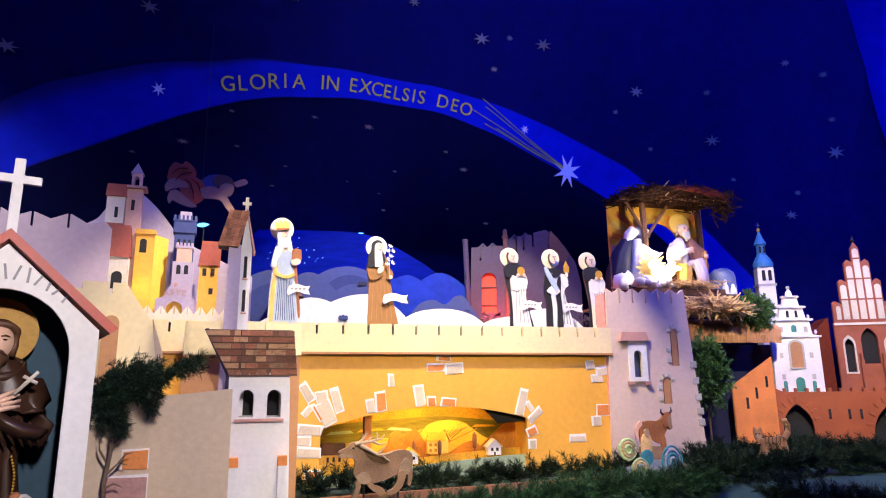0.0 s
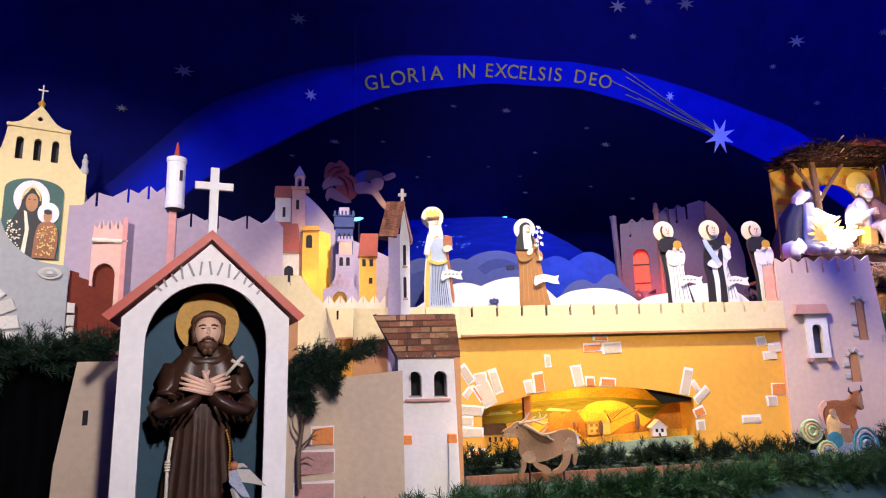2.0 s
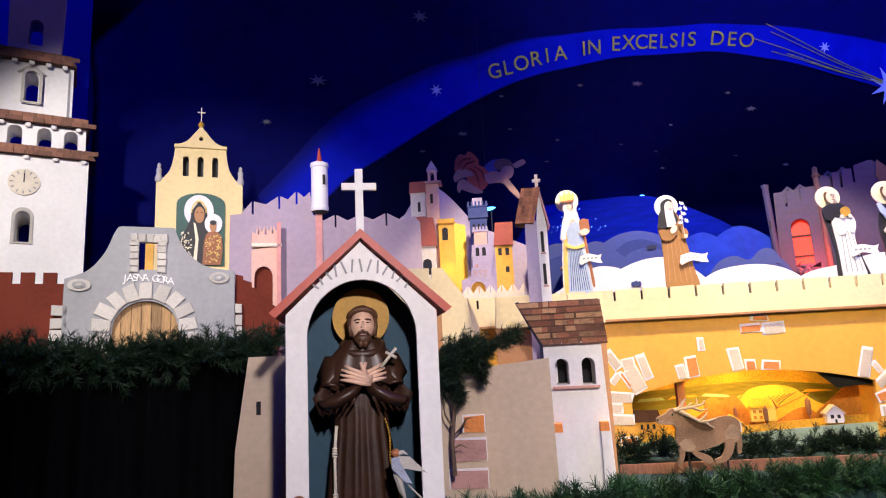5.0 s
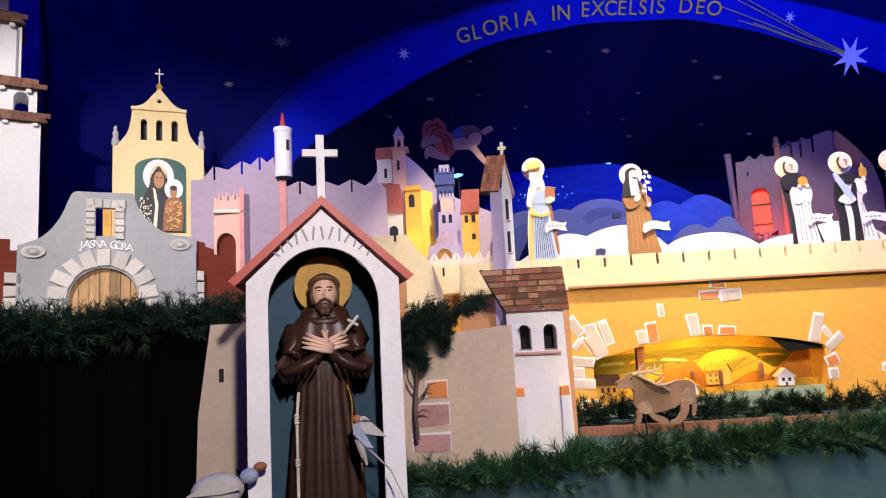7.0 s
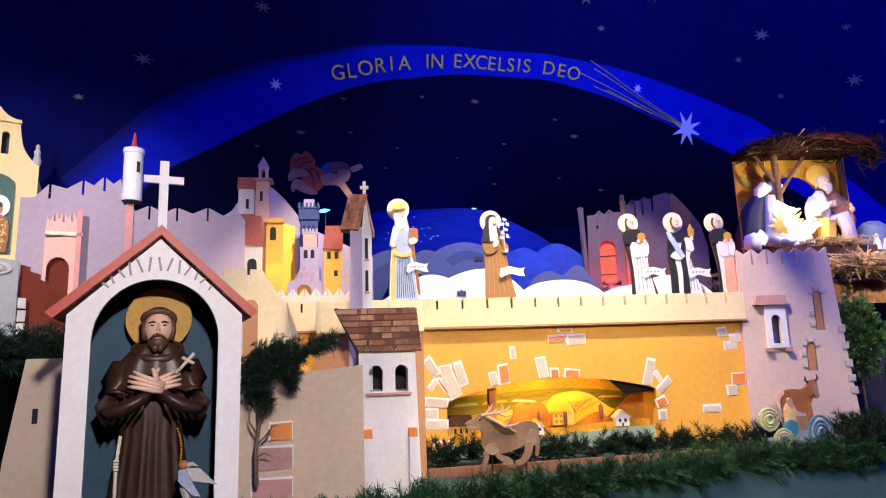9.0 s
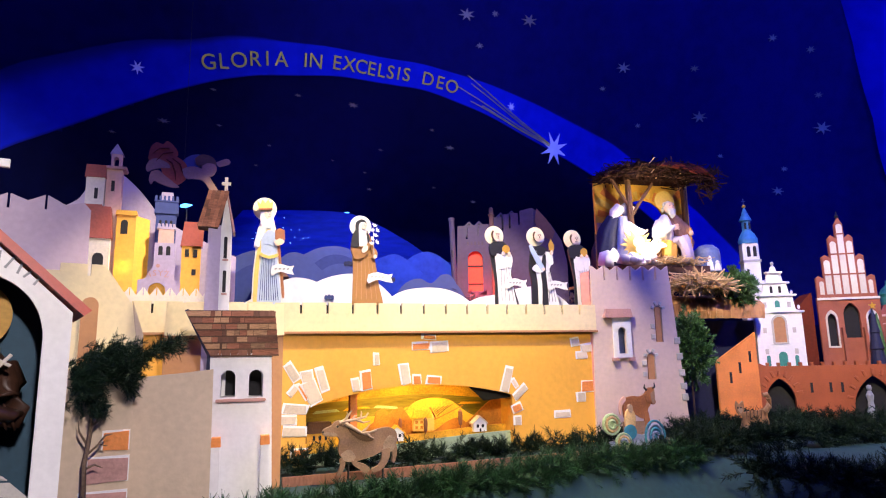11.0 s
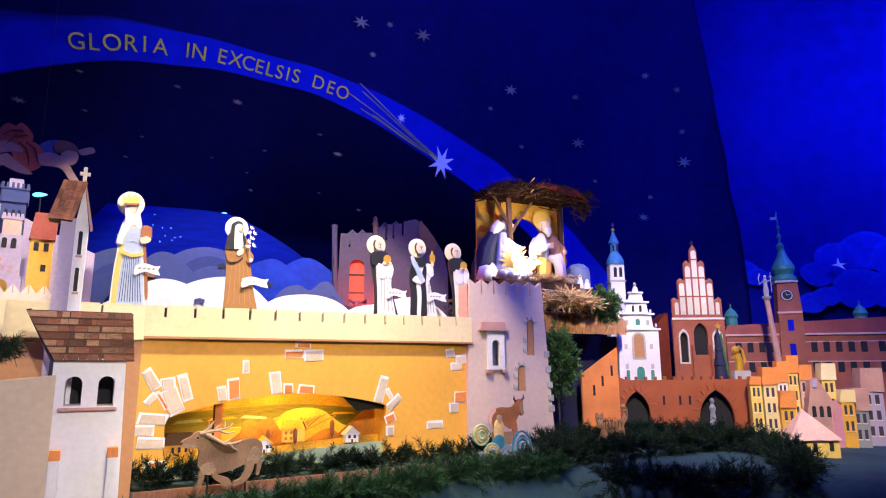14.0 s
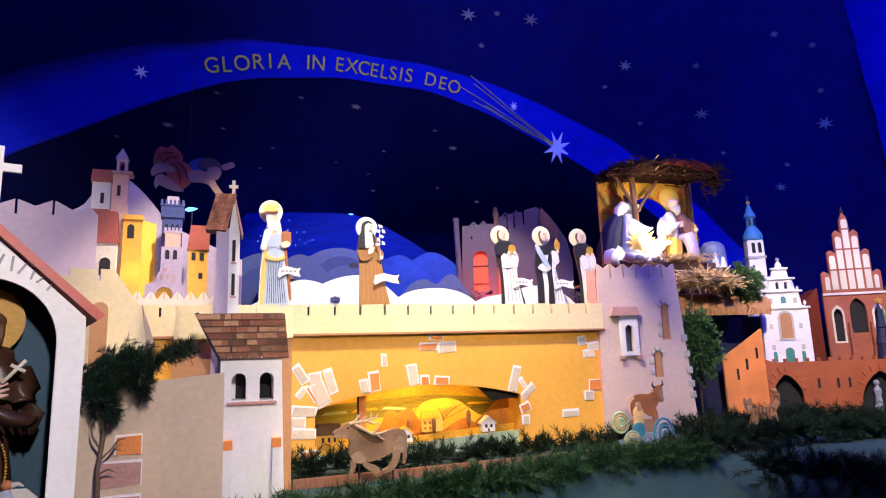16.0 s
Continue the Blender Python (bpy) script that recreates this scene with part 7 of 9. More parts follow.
def friar(n):
    def f(bm):
        if n == 0:
            relief(bm, [(-0.092, 1.835), (-0.085, 2.063), (-0.104, 2.196), (-0.126, 2.322), (-0.096, 2.364), (-0.033, 2.375), (0.015, 2.352), (0.044, 2.272), (0.056, 2.196), (0.048, 2.139), (0.067, 2.025), (0.1, 1.835)], 0, 0.012, 1)
            relief(bm, [(-0.063, 1.835), (-0.067, 2.063), (-0.078, 2.196), (-0.078, 2.269), (-0.037, 2.284), (0.022, 2.276), (0.052, 2.253), (0.048, 2.185), (0.041, 2.132), (0.056, 2.025), (0.085, 1.835), (0.007, 1.835)], -0.007, 0.008, 2)
            pleats(bm, -0.055, 0.070, 1.925, -0.045, 0.030, 2.19, 4, 9, -0.010)
            relief(bm, [(-0.13, 2.322), (-0.104, 2.36), (-0.059, 2.371), (-0.011, 2.364), (0.011, 2.322), (-0.015, 2.291), (-0.067, 2.261), (-0.115, 2.269)], -0.012, 0.008, 1)
            relief(bm, [(-0.081, 2.223), (-0.067, 2.276), (-0.03, 2.261), (-0.007, 2.231), (-0.015, 2.17), (-0.059, 2.17)], -0.014, 0.006, 2)
            relief(bm, [(0.007, 2.261), (0.044, 2.276), (0.056, 2.231), (0.041, 2.177), (0.015, 2.185)], -0.014, 0.006, 2)
            slab(ring(0.004, 2.312, 0.030, 0.032, 20), -0.018, 0.008, bm=bm, mi=7)
            for u in (-0.022, 0.026):
                slab(ring(u, 2.280, 0.012, 0.014, 10), -0.022, 0.006, bm=bm, mi=3)
            c, hz = -0.074, 2.417
        else:
            relief(bm, [(-0.133, 1.835), (-0.13, 2.062), (-0.144, 2.157), (-0.133, 2.271), (-0.107, 2.328), (-0.026, 2.347), (0.022, 2.309), (0.044, 2.233), (0.03, 2.157), (0.059, 2.043), (0.1, 1.835), (-0.007, 1.835), (-0.081, 1.835)], 0, 0.012, 1)
            relief(bm, [(-0.081, 1.835), (-0.078, 2.043), (-0.089, 2.157), (-0.074, 2.252), (-0.03, 2.301), (0.037, 2.301), (0.059, 2.248), (0.037, 2.203), (0.022, 2.157), (0.056, 2.043), (0.1, 1.835), (0.011, 1.835)], -0.007, 0.008, 2)
            relief(bm, [(-0.056, 1.835), (-0.044, 2.043), (-0.052, 2.149), (-0.03, 2.271), (-0.004, 2.271), (-0.011, 2.149), (-0.004, 2.043), (-0.004, 1.835)], -0.012, 0.008, 1)
            pleats(bm, -0.005, 0.075, 1.925, 0.012, 0.030, 2.15, 3, 9, -0.010)
            relief(bm, [(-0.115, 2.309), (-0.089, 2.343), (-0.03, 2.347), (-0.004, 2.317), (-0.03, 2.279), (-0.081, 2.279)], -0.013, 0.008, 1)
            relief(bm, [(-0.126, 2.172), (-0.096, 2.203), (-0.052, 2.187), (-0.03, 2.157), (-0.067, 2.142), (-0.111, 2.157)], -0.014, 0.008, 2)
            slab([(-0.144, 2.347), (-0.126, 2.358), (-0.078, 2.279), (-0.022, 2.18), (-0.044, 2.149), (-0.089, 2.218), (-0.133, 2.301)], -0.018, 0.008, bm=bm, mi=5)
            pleats(bm, -0.125, -0.035, 2.30, -0.135, -0.045, 2.31, 1, 9, -0.020)
            relief(bm, [(-0.007, 2.301), (0.037, 2.263), (0.056, 2.225), (0.037, 2.203), (0, 2.225)], -0.014, 0.008, 2)
            slab([(0.022, 2.317), (0.022, 2.37), (0.033, 2.385), (0.041, 2.408), (0.052, 2.381), (0.067, 2.362), (0.063, 2.317)], -0.018, 0.008, bm=bm, mi=7)
            slab(ring(0.042, 2.300, 0.012, 0.018, 10), -0.022, 0.008, bm=bm, mi=3)
            slab(ring(-0.035, 2.170, 0.014, 0.012, 10), -0.022, 0.008, bm=bm, mi=3)
            c, hz = -0.072, 2.424
        slab(ring(c, hz, 0.074, 0.074, 30), 0.013, 0.010, bm=bm, mi=4)
        slab(ring(c + 0.002, hz + 0.003, 0.034, 0.042, 20), -0.010, 0.008, bm=bm, mi=6)
        head(bm, c + 0.007, hz - 0.004, 3, 6, 0.030)
        slab(ring(c + 0.003, hz + 0.037, 0.024, 0.010, 14), -0.016, 0.006, bm=bm, mi=3)
        slab([(c - 0.006, hz - 0.050), (c + 0.038, hz - 0.048), (c + 0.034, hz - 0.030), (c + 0.002, hz - 0.030)], -0.012, 0.006, bm=bm, mi=3 if n == 0 else 2)
        banner(bm, -0.005, 2.035 - 0.01 * n, 8, 0.17)
    return f


FM = [M_WHITE, M_INK, M_WHITE, M_SKINL, M_HALOP, M_BLUEROBE, M_HAIR, M_HALO, M_WHITE, M_GREY]
walker("cut-out friar figure in white habit and black cloak", 0.46, 0.6, friar(0), FM)
walker("cut-out friar figure with black mantle, white habit and flame", 0.80, 0.6, friar(1), FM)


def f_monk(bm):
    friar(0)(bm)
    tube([(0.115, -0.02, 1.83), (0.115, -0.02, 2.46)], 0.007, 6, bm, 6)


walker("cut-out monk figure in white habit holding a staff", 1.12, 0.6, f_monk, FM)


def f_angel(bm):
    # painted cut-out: swirling red drapery, bare legs, reaching arm, dark curls, blue wing
    relief(bm, [(-0.248, 3.013), (-0.236, 3.097), (-0.199, 3.143), (-0.154, 3.134), (-0.125, 3.162), (-0.081, 3.133), (-0.047, 3.077), (-0.076, 3.011), (-0.148, 3.021), (-0.204, 2.984)], 0.004, 0.014, 0)
    relief(bm, [(-0.176, 3.012), (-0.111, 3.049), (-0.039, 3.039), (0.014, 2.992), (0.03, 2.926), (0.0, 2.861), (-0.065, 2.825), (-0.117, 2.862), (-0.151, 2.928)], -0.004, 0.016, 0)
    relief(bm, [(-0.239, 2.994), (-0.194, 3.017), (-0.122, 2.993), (-0.096, 2.955), (-0.16, 2.947), (-0.214, 2.929), (-0.246, 2.91), (-0.259, 2.948)], -0.008, 0.014, 1)
    relief(bm, [(-0.224, 2.91), (-0.178, 2.928), (-0.126, 2.89), (-0.064, 2.843), (-0.029, 2.815), (-0.083, 2.806), (-0.155, 2.826), (-0.199, 2.845), (-0.218, 2.817), (-0.235, 2.855)], -0.010, 0.014, 1)
    relief(bm, [(-0.022, 3.011), (0.035, 3.067), (0.109, 3.085), (0.144, 3.047), (0.105, 2.991), (0.04, 2.963), (-0.005, 2.964)], 0.000, 0.012, 3)
    relief(bm, [(-0.015, 2.954), (0.05, 2.982), (0.123, 2.972), (0.167, 2.934), (0.21, 2.868), (0.253, 2.802), (0.273, 2.755), (0.246, 2.751), (0.189, 2.812), (0.137, 2.878), (0.074, 2.888), (0.01, 2.889)], -0.012, 0.016, 1)
    relief(bm, [(0.071, 3.048), (0.118, 3.085), (0.191, 3.075), (0.226, 3.027), (0.197, 2.99), (0.133, 2.991), (0.087, 3.0)], -0.010, 0.014, 2)
    relief(bm, [(0.123, 2.991), (0.161, 3.019), (0.216, 3.013), (0.228, 2.971), (0.203, 2.924), (0.157, 2.92), (0.126, 2.948)], -0.014, 0.014, 1)
    relief(bm, [(0.226, 3.037), (0.273, 3.065), (0.311, 3.074), (0.328, 3.045), (0.281, 3.017), (0.243, 3.008)], 0.000, 0.012, 1)
    for a in ([(-0.13, 3.021), (-0.086, 2.993), (-0.061, 2.927), (-0.054, 2.862)], [(-0.085, 3.03), (-0.031, 2.992), (-0.007, 2.926)], [(-0.22, 3.05), (-0.173, 3.096), (-0.109, 3.105)], [(-0.194, 2.994), (-0.147, 3.059), (-0.083, 3.077)]):
        tube([(u, -0.006, z) for u, z in a], [0.003, 0.006, 0.006, 0.002][:len(a)], 6, bm, 4)


ang = figure("flying_angel", "painted flying cherub with red drapery, hanging in shade", (-1.78, 4.55, 25), 2.9, [M_DRAPE, M_CHERUB, M_HAIR, M_HILLB, M_RED], f_angel)
wire = stand("hanging_wire", "thin dark wire holding the cherub", "wire", (-1.78, 4.55, 0), 2.95)
part("wire", tube([(0, 0, 2.95), (0, 0, 6.5)], 0.0015, 5), M_INK, wire)

# ---- sky ornaments ----
def lean(x, z):
    """How far the cloth leans forward, in degrees."""
    return math.degrees(math.atan((sky_y(x, z - 0.05, False) - sky_y(x, z + 0.05, False)) / 0.1))


def star(x, z, r, points, m, label, squash=0.72, turn=0.0):
    e = new("star")
    y = sky_y(x, z)
    nx = (sky_y(x + 0.05, z, False) - sky_y(x - 0.05, z, False)) / 0.1
    e.matrix_world = pose(x, y + fold(x, z) - 0.020, z, 0, 0, math.degrees(math.atan(nx))) @ pose(0, 0, 0, lean(x, z))
    tagged(e, label, "star", "paper stars on the sky")
    o = []
    for k in range(2 * points):
        rr = r if k % 2 == 0 else r * 0.36
        a = math.pi * k / points + turn
        o.append((rr * math.cos(a), squash * rr * math.sin(a)))
    part("paper", slab(o, 0, 0.003), m, e)
    return e


SILVER = "dull silver paper star on the dark sky"
for x, z, r in ((-2.17, 4.33, 0.085), (-2.87, 3.75, 0.085), (-3.21, 3.41, 0.045), (-1.69, 3.73, 0.04), (-1.09, 3.85, 0.045), (-0.64, 3.87, 0.075), (-2.0, 3.40, 0.065),
                (-2.27, 3.23, 0.035), (-1.68, 3.48, 0.035), (0.09, 3.79, 0.045), (0.27, 3.66, 0.075), (0.58, 4.59, 0.05), (2.19, 4.61, 0.10), (3.06, 4.69, 0.065), (1.95, 4.38, 0.045), (2.39, 4.05, 0.045),
                (3.16, 4.20, 0.11), (-0.42, 3.57, 0.035), (-0.58, 3.36, 0.03), (-1.47, 3.25, 0.03), (-1.35, 3.42, 0.03), (0.52, 3.20, 0.05), (-0.55, 3.23, 0.04), (-0.86, 3.41, 0.025), (0.10, 3.31, 0.03), (0.82, 3.07, 0.035),
                (0.45, 4.83, 0.10), (0.74, 4.89, 0.05), (1.10, 4.89, 0.105), (3.93, 4.99, 0.07), (4.41, 4.90, 0.07), (4.58, 4.45, 0.065), (4.66, 4.10, 0.13), (3.41, 3.77, 0.045), (4.18, 3.63, 0.055), (4.08, 3.37, 0.09), (-1.2, 4.75, 0.06), (-0.2, 5.0, 0.07)):
    x, z = x * 0.992, z - 0.03
    if z < rib(RIB_IN, x):
        star(x, z, r * 0.8, 7, M_STARD, "small dull bronze paper star in the dark vault", 0.45, 0.3 + x)
    else:
        star(x, z, r * 0.92, 7, M_STAR, SILVER, 0.66, 0.3 + x)
star(-2.12, 3.72, 0.055, 7, M_STARW, "small white paper star on the ribbon", 1.0, 0.3)
star(0.91, 4.06, 0.05, 7, M_STARW, "small white paper star on the ribbon", 1.0, 0.2)
star(1.38, 3.69, 0.172, 8, M_STARW, "large white eight-pointed star at the comet's head", 1.06, math.pi / 8)
comet = new("comet_tail")
tagged(comet, "thin gold comet tail strips on the ribbon", "comet tail")
for x0, z0 in ((0.35, 4.17), (0.48, 4.05), (0.46, 4.28), (0.49, 4.21), (0.60, 4.02)):
    p = []
    for k in range(9):
        t = k / 8
        x, z = x0 + (1.33 - x0) * t, z0 + (3.71 + 0.10 * (z0 - 4.02) - z0) * t
        p.append((x, sky_y(x, z, False) + fold(x, z) - 0.024, z))
    part("strip", tube(p, 0.0035, 5), M_GOLDLET, comet)
gloria = new("gold_lettering")
tagged(gloria, "gold cut-out letters reading a Latin hymn on the ribbon", "lettering")
for ch, x, z, a in (("G", -1.76, 3.92, 14), ("L", -1.66, 3.95, 12), ("O", -1.55, 3.99, 11), ("R", -1.435, 4.03, 9), ("I", -1.345, 4.06, 8), ("A", -1.24, 4.085, 7), ("I", -1.05, 4.125, 4), ("N", -0.965, 4.135, 3),
                    ("E", -0.79, 4.16, 1), ("X", -0.685, 4.175, 0), ("C", -0.58, 4.185, 0), ("E", -0.49, 4.19, -1), ("L", -0.40, 4.195, -1), ("S", -0.315, 4.20, -2), ("I", -0.24, 4.205, -3), ("S", -0.165, 4.205, -4),
                    ("D", 0.045, 4.20, -6), ("E", 0.165, 4.19, -7), ("O", 0.285, 4.175, -8)):
    x, z = x + 0.036 * (0.285 - x), z - 0.012
    nx = (sky_y(x + 0.05, z, False) - sky_y(x - 0.05, z, False)) / 0.1
    words("letter", ch, 0.175, M_GOLDLET, gloria, pose(x, sky_y(x, z, False) + fold(x, z) - 0.024, z, 0, 0, math.degrees(math.atan(nx))) @ pose(0, 0, 0, lean(x, z)) @ face_on(0, 0, -0.060, a))
SIDE = (5.0, 7.05, -26.6)
for k, (u, z, w) in enumerate(((0.20, 2.62, 0.15), (0.36, 2.70, 0.17), (0.52, 2.60, 0.14), (1.20, 2.62, 0.20), (1.42, 2.78, 0.26), (1.72, 2.86, 0.30), (2.05, 2.76, 0.30), (2.4, 2.85, 0.35), (1.08, 2.26, 0.16), (1.26, 2.34, 0.15), (1.62, 2.42, 0.30), (2.0, 2.40, 0.32), (2.4, 2.45, 0.34))):
    c = stand("painted_cloud", "soft blue cloud painted on the side cloth", "cloud", SIDE, 1.0, "painted clouds")
    puff = [(u + w * math.cos(t) * (1 + 0.05 * math.sin(4 * t + k)), z + 0.78 * w * math.sin(t) * (1 + 0.06 * math.sin(3 * t + 2 * k))) for t in np.linspace(0, 2 * math.pi, 30)[:-1]]
    part("rim", slab(puff, -0.055 - 0.006 * k, 0.003), M_CLOUD, c)
    part("shade", slab([(u + (a - u) * 0.90, z - 0.04 * w + (b - z) * 0.88) for a, b in puff], -0.058 - 0.006 * k, 0.003), M_CLOUDB, c)
for place, u, z, s in ((SIDE, 1.40, 2.70, 0.085), ((-3.0, 3.3, 48), -0.12, 2.58, 0.07)):
    b = stand("paper_bird", "white paper swallow on the blue sky", "paper bird", place, z, "paper birds")
    part("body", slab([(u - s, z + 0.0), (u - s * 0.3, z + s * 0.15), (u - s * 0.1, z + s), (u + s * 0.12, z + s * 0.2), (u + s, z + s * 0.1), (u + s * 0.3, z - s * 0.05), (u + s * 0.7, z - s * 0.7), (u - s * 0.1, z - s * 0.2)], -0.17 if s > 0.08 else -0.03, 0.003), M_STARW if s > 0.08 else M_STAR, b)

# ---- the town at the far side ----
RW, WC, BC, ZA, HO = (3.2, 5.3, -8), (2.98, 5.416, -8), (3.47, 5.616, -12), (4.9, 6.2, -25), (4.1, 4.85, -25)
rw = stand("toy_city_wall", "brick red toy city wall with pointed gate arches", "toy wall", RW, 0.86)
n = 14
cren = []
for k in range(n):
    a, w = -0.395 + 1.235 * k / n, 1.235 / n
    cren += [(a, 1.43), (a + w * 0.78, 1.43), (a + w * 0.78, 1.40), (a + w, 1.40)]
g1, g2 = arch(-0.36, -0.12, 0.90, 1.30, 14, True), arch(0.33, 0.66, 0.90, 1.31, 14, True)
part("wall", slab([(-0.395, 0.86), (0.84, 0.86), (0.84, 1.40)] + list(reversed(cren)), 0, 0.03, [g1, g2]), M_OBRICK, rw)
# dark board added behind the arches in place of their shaded inside
part("backing", box(-0.38, 0.80, 0.87, 1.38, 0.075, 0.085), M_DARK, rw)
for u0, u1 in ((-0.36, -0.12), (0.33, 0.66)):
    c, w = (u0 + u1) / 2, (u1 - u0) / 2
    for k in range(9):
        a = math.pi * (k + 0.5) / 9
        stone(rw, c + (w + 0.03) * math.cos(a), 1.30 - w * 1.25 + (w * 1.35 + 0.03) * math.sin(a), 0.022, 0.05, math.degrees(a) - 90, M_OBRICK, "voussoir", -0.010)
for u in (0.0, 0.15, 0.24):
    part("slit", box(u, u + 0.02, 1.18, 1.26, -0.004, 0.002), M_DARK, rw)
ow = stand("toy_wall", "bright orange toy wall board with narrow slits", "toy wall", (2.44, 5.28, 8), 0.86)
part("board", slab([(-0.02, 0.86), (0.36, 0.86), (0.36, 1.69), (-0.02, 1.455)], 0, 0.02), M_BRICKO, ow)
for u, z in ((0.09, 1.27), (0.18, 1.35), (0.28, 1.44)):
    part("slit", box(u, u + 0.02, z, z + 0.09, -0.004, 0.001), M_DARK, ow)
wc = stand("toy_church", "white toy baroque church front in stepped tiers", "toy church", WC, 0.90)
half = [(0.195, 0.90), (0.195, 1.855), (0.185, 1.87), (0.150, 1.88), (0.135, 1.99), (0.15, 2.005), (0.11, 2.02), (0.095, 2.10), (0.105, 2.115), (0.07, 2.125), (0.055, 2.20), (0.025, 2.215), (0.018, 2.25), (0.0, 2.27)]
part("front", slab([(0.075 + u, z) for u, z in half] + [(0.075 - u, z) for u, z in reversed(half[:-1])], 0, 0.03), M_WHITE, wc)
for z, w in ((1.862, 0.215), (2.005, 0.165), (2.115, 0.12), (2.205, 0.07)):
    part("cornice", box(0.075 - w, 0.075 + w, z - 0.01, z + 0.008, -0.018, 0.03, bevel=0.004), M_WHITE, wc)
w = part("window", slab(arch(0.025, 0.125, 1.60, 1.82, 10), -0.006, 0.0055), M_TAN, wc, "tan arched window panel")
part("window_frame", slab(arch(0.012, 0.138, 1.585, 1.835, 10), -0.010, 0.009, [arch(0.027, 0.123, 1.60, 1.818, 10)]), M_STONE, w)
for u in (0.03, 0.10):
    part("window", slab(arch(u, u + 0.022, 2.025, 2.085, 8), -0.004, 0.0035), M_DARK, wc)
part("window", slab(arch(0.058, 0.098, 1.90, 1.96, 8), -0.004, 0.0035), M_BGREEN, wc)
for u, z in ((-0.04, 1.90), (0.16, 1.90), (-0.06, 1.68), (0.18, 1.68), (-0.06, 1.5), (0.18, 1.5)):
    part("panel", box(u, u + 0.028, z, z + 0.045, -0.004, 0.0), M_STONE, wc)
for u0, u1, z1 in ((0.045, 0.115, 1.52), (-0.055, -0.025, 1.49), (0.175, 0.205, 1.49)):
    part("door", slab(arch(u0, u1, 1.40, z1, 8), -0.006, 0.0055), M_BGREEN, wc, "green door")
for u in (-0.105, 0.255, -0.06, 0.21):
    part("finial", blob((u, 0.012, 1.90 if abs(u - 0.075) > 0.15 else 2.03), (0.012, 0.012, 0.02), None, 0, 8), M_WHITE, wc)
part("ball", blob((0.075, 0.012, 2.285), (0.016, 0.016, 0.018), None, 0, 8), M_STONE, wc)
sp = stand("toy_spire", "white toy church tower with a copper blue spire", "toy tower", (3.09, 5.78, -10), 0.86)
part("base", box(-0.11, 0.15, 0.86, 2.18, 0, 0.15), M_WHITE, sp)
bt = part("belfry", box(-0.085, 0.06, 2.18, 2.54, 0.01, 0.13, bevel=0.006), M_WHITE, sp)
part("cornice", box(-0.095, 0.07, 2.36, 2.38, 0.0, 0.14), M_STONE, bt)
for u in (-0.05, 0.005):
    part("window", slab(arch(u, u + 0.03, 2.41, 2.51, 8), 0.004, 0.005), M_DARK, bt)
part("dome", lathe([(0.085, 2.54), (0.088, 2.58), (0.065, 2.63), (0.045, 2.66)], 16, (-0.012, 0.07, 0)), M_BBLUE, sp, "copper blue dome")
lt = part("lantern", lathe([(0.050, 2.65), (0.044, 2.665), (0.040, 2.67), (0.040, 2.755), (0.046, 2.765)], 8, (-0.015, 0.07, 0)), M_BBLUE, sp)
for u in (-0.034, 0.004):
    part("window", slab(arch(u - 0.009, u + 0.009, 2.68, 2.745, 8), 0.028, 0.003), M_DARK, lt)
part("spire", lathe([(0.056, 2.765), (0.050, 2.785), (0.034, 2.82), (0.016, 2.87), (0.006, 2.90)], 14, (-0.017, 0.07, 0)), M_BBLUE, sp, "copper blue spire")
part("ball", blob((-0.018, 0.07, 2.91), (0.018, 0.018, 0.018), None, 0, 8), M_GOLD, sp)
part("cross", slab([(-0.021, 2.925), (-0.015, 2.925), (-0.015, 2.955), (0.0, 2.955), (0.0, 2.962), (-0.015, 2.962), (-0.015, 2.985), (-0.021, 2.985), (-0.021, 2.962), (-0.036, 2.962), (-0.036, 2.955), (-0.021, 2.955)], 0.067, 0.005), M_HILLB, sp)
bc = stand("toy_church", "brick gothic toy church with a stepped white-panelled gable", "toy church", BC, 0.90)
steps = [(0.075, 1.99), (0.075, 2.17), (0.10, 2.19), (0.145, 2.16), (0.145, 2.36), (0.175, 2.38), (0.215, 2.35), (0.215, 2.53), (0.245, 2.56), (0.28, 2.53), (0.285, 2.66), (0.318, 2.72)]
out = [(0.07, 0.90), (0.065, 1.99)] + steps + [(0.636 - u, z) for u, z in reversed(steps[:-1])] + [(0.575, 1.99), (0.56, 0.90)]
part("front", slab(out, 0, 0.03, [arch(0.265, 0.40, 1.63, 1.94, 12, True), arch(0.125, 0.205, 1.56, 1.855, 12, True), arch(0.455, 0.53, 1.56, 1.855, 12, True)]), M_SBRICK, bc)
part("backing", box(0.1, 0.55, 1.5, 1.97, 0.05, 0.06), M_DARK, bc)
part("string_course", box(0.065, 0.575, 1.97, 1.99, -0.012, 0.002), M_STONEW, bc)
for u0, u1, z0, z1 in ((0.10, 0.135, 2.02, 2.14), (0.155, 0.205, 2.02, 2.33), (0.225, 0.275, 2.02, 2.50), (0.293, 0.343, 2.02, 2.66), (0.361, 0.411, 2.02, 2.50), (0.431, 0.481, 2.02, 2.33), (0.501, 0.536, 2.02, 2.14)):
    z = z0
    while z < z1 - 0.05:
        zz = min(z + 0.17, z1)
        part("panel", slab(arch(u0, u1, z, zz, 8) if zz > z1 - 0.01 else [(u0, z), (u1, z), (u1, zz), (u0, zz)], -0.006, 0.0055), M_STONEW, bc)
        z = zz + 0.015
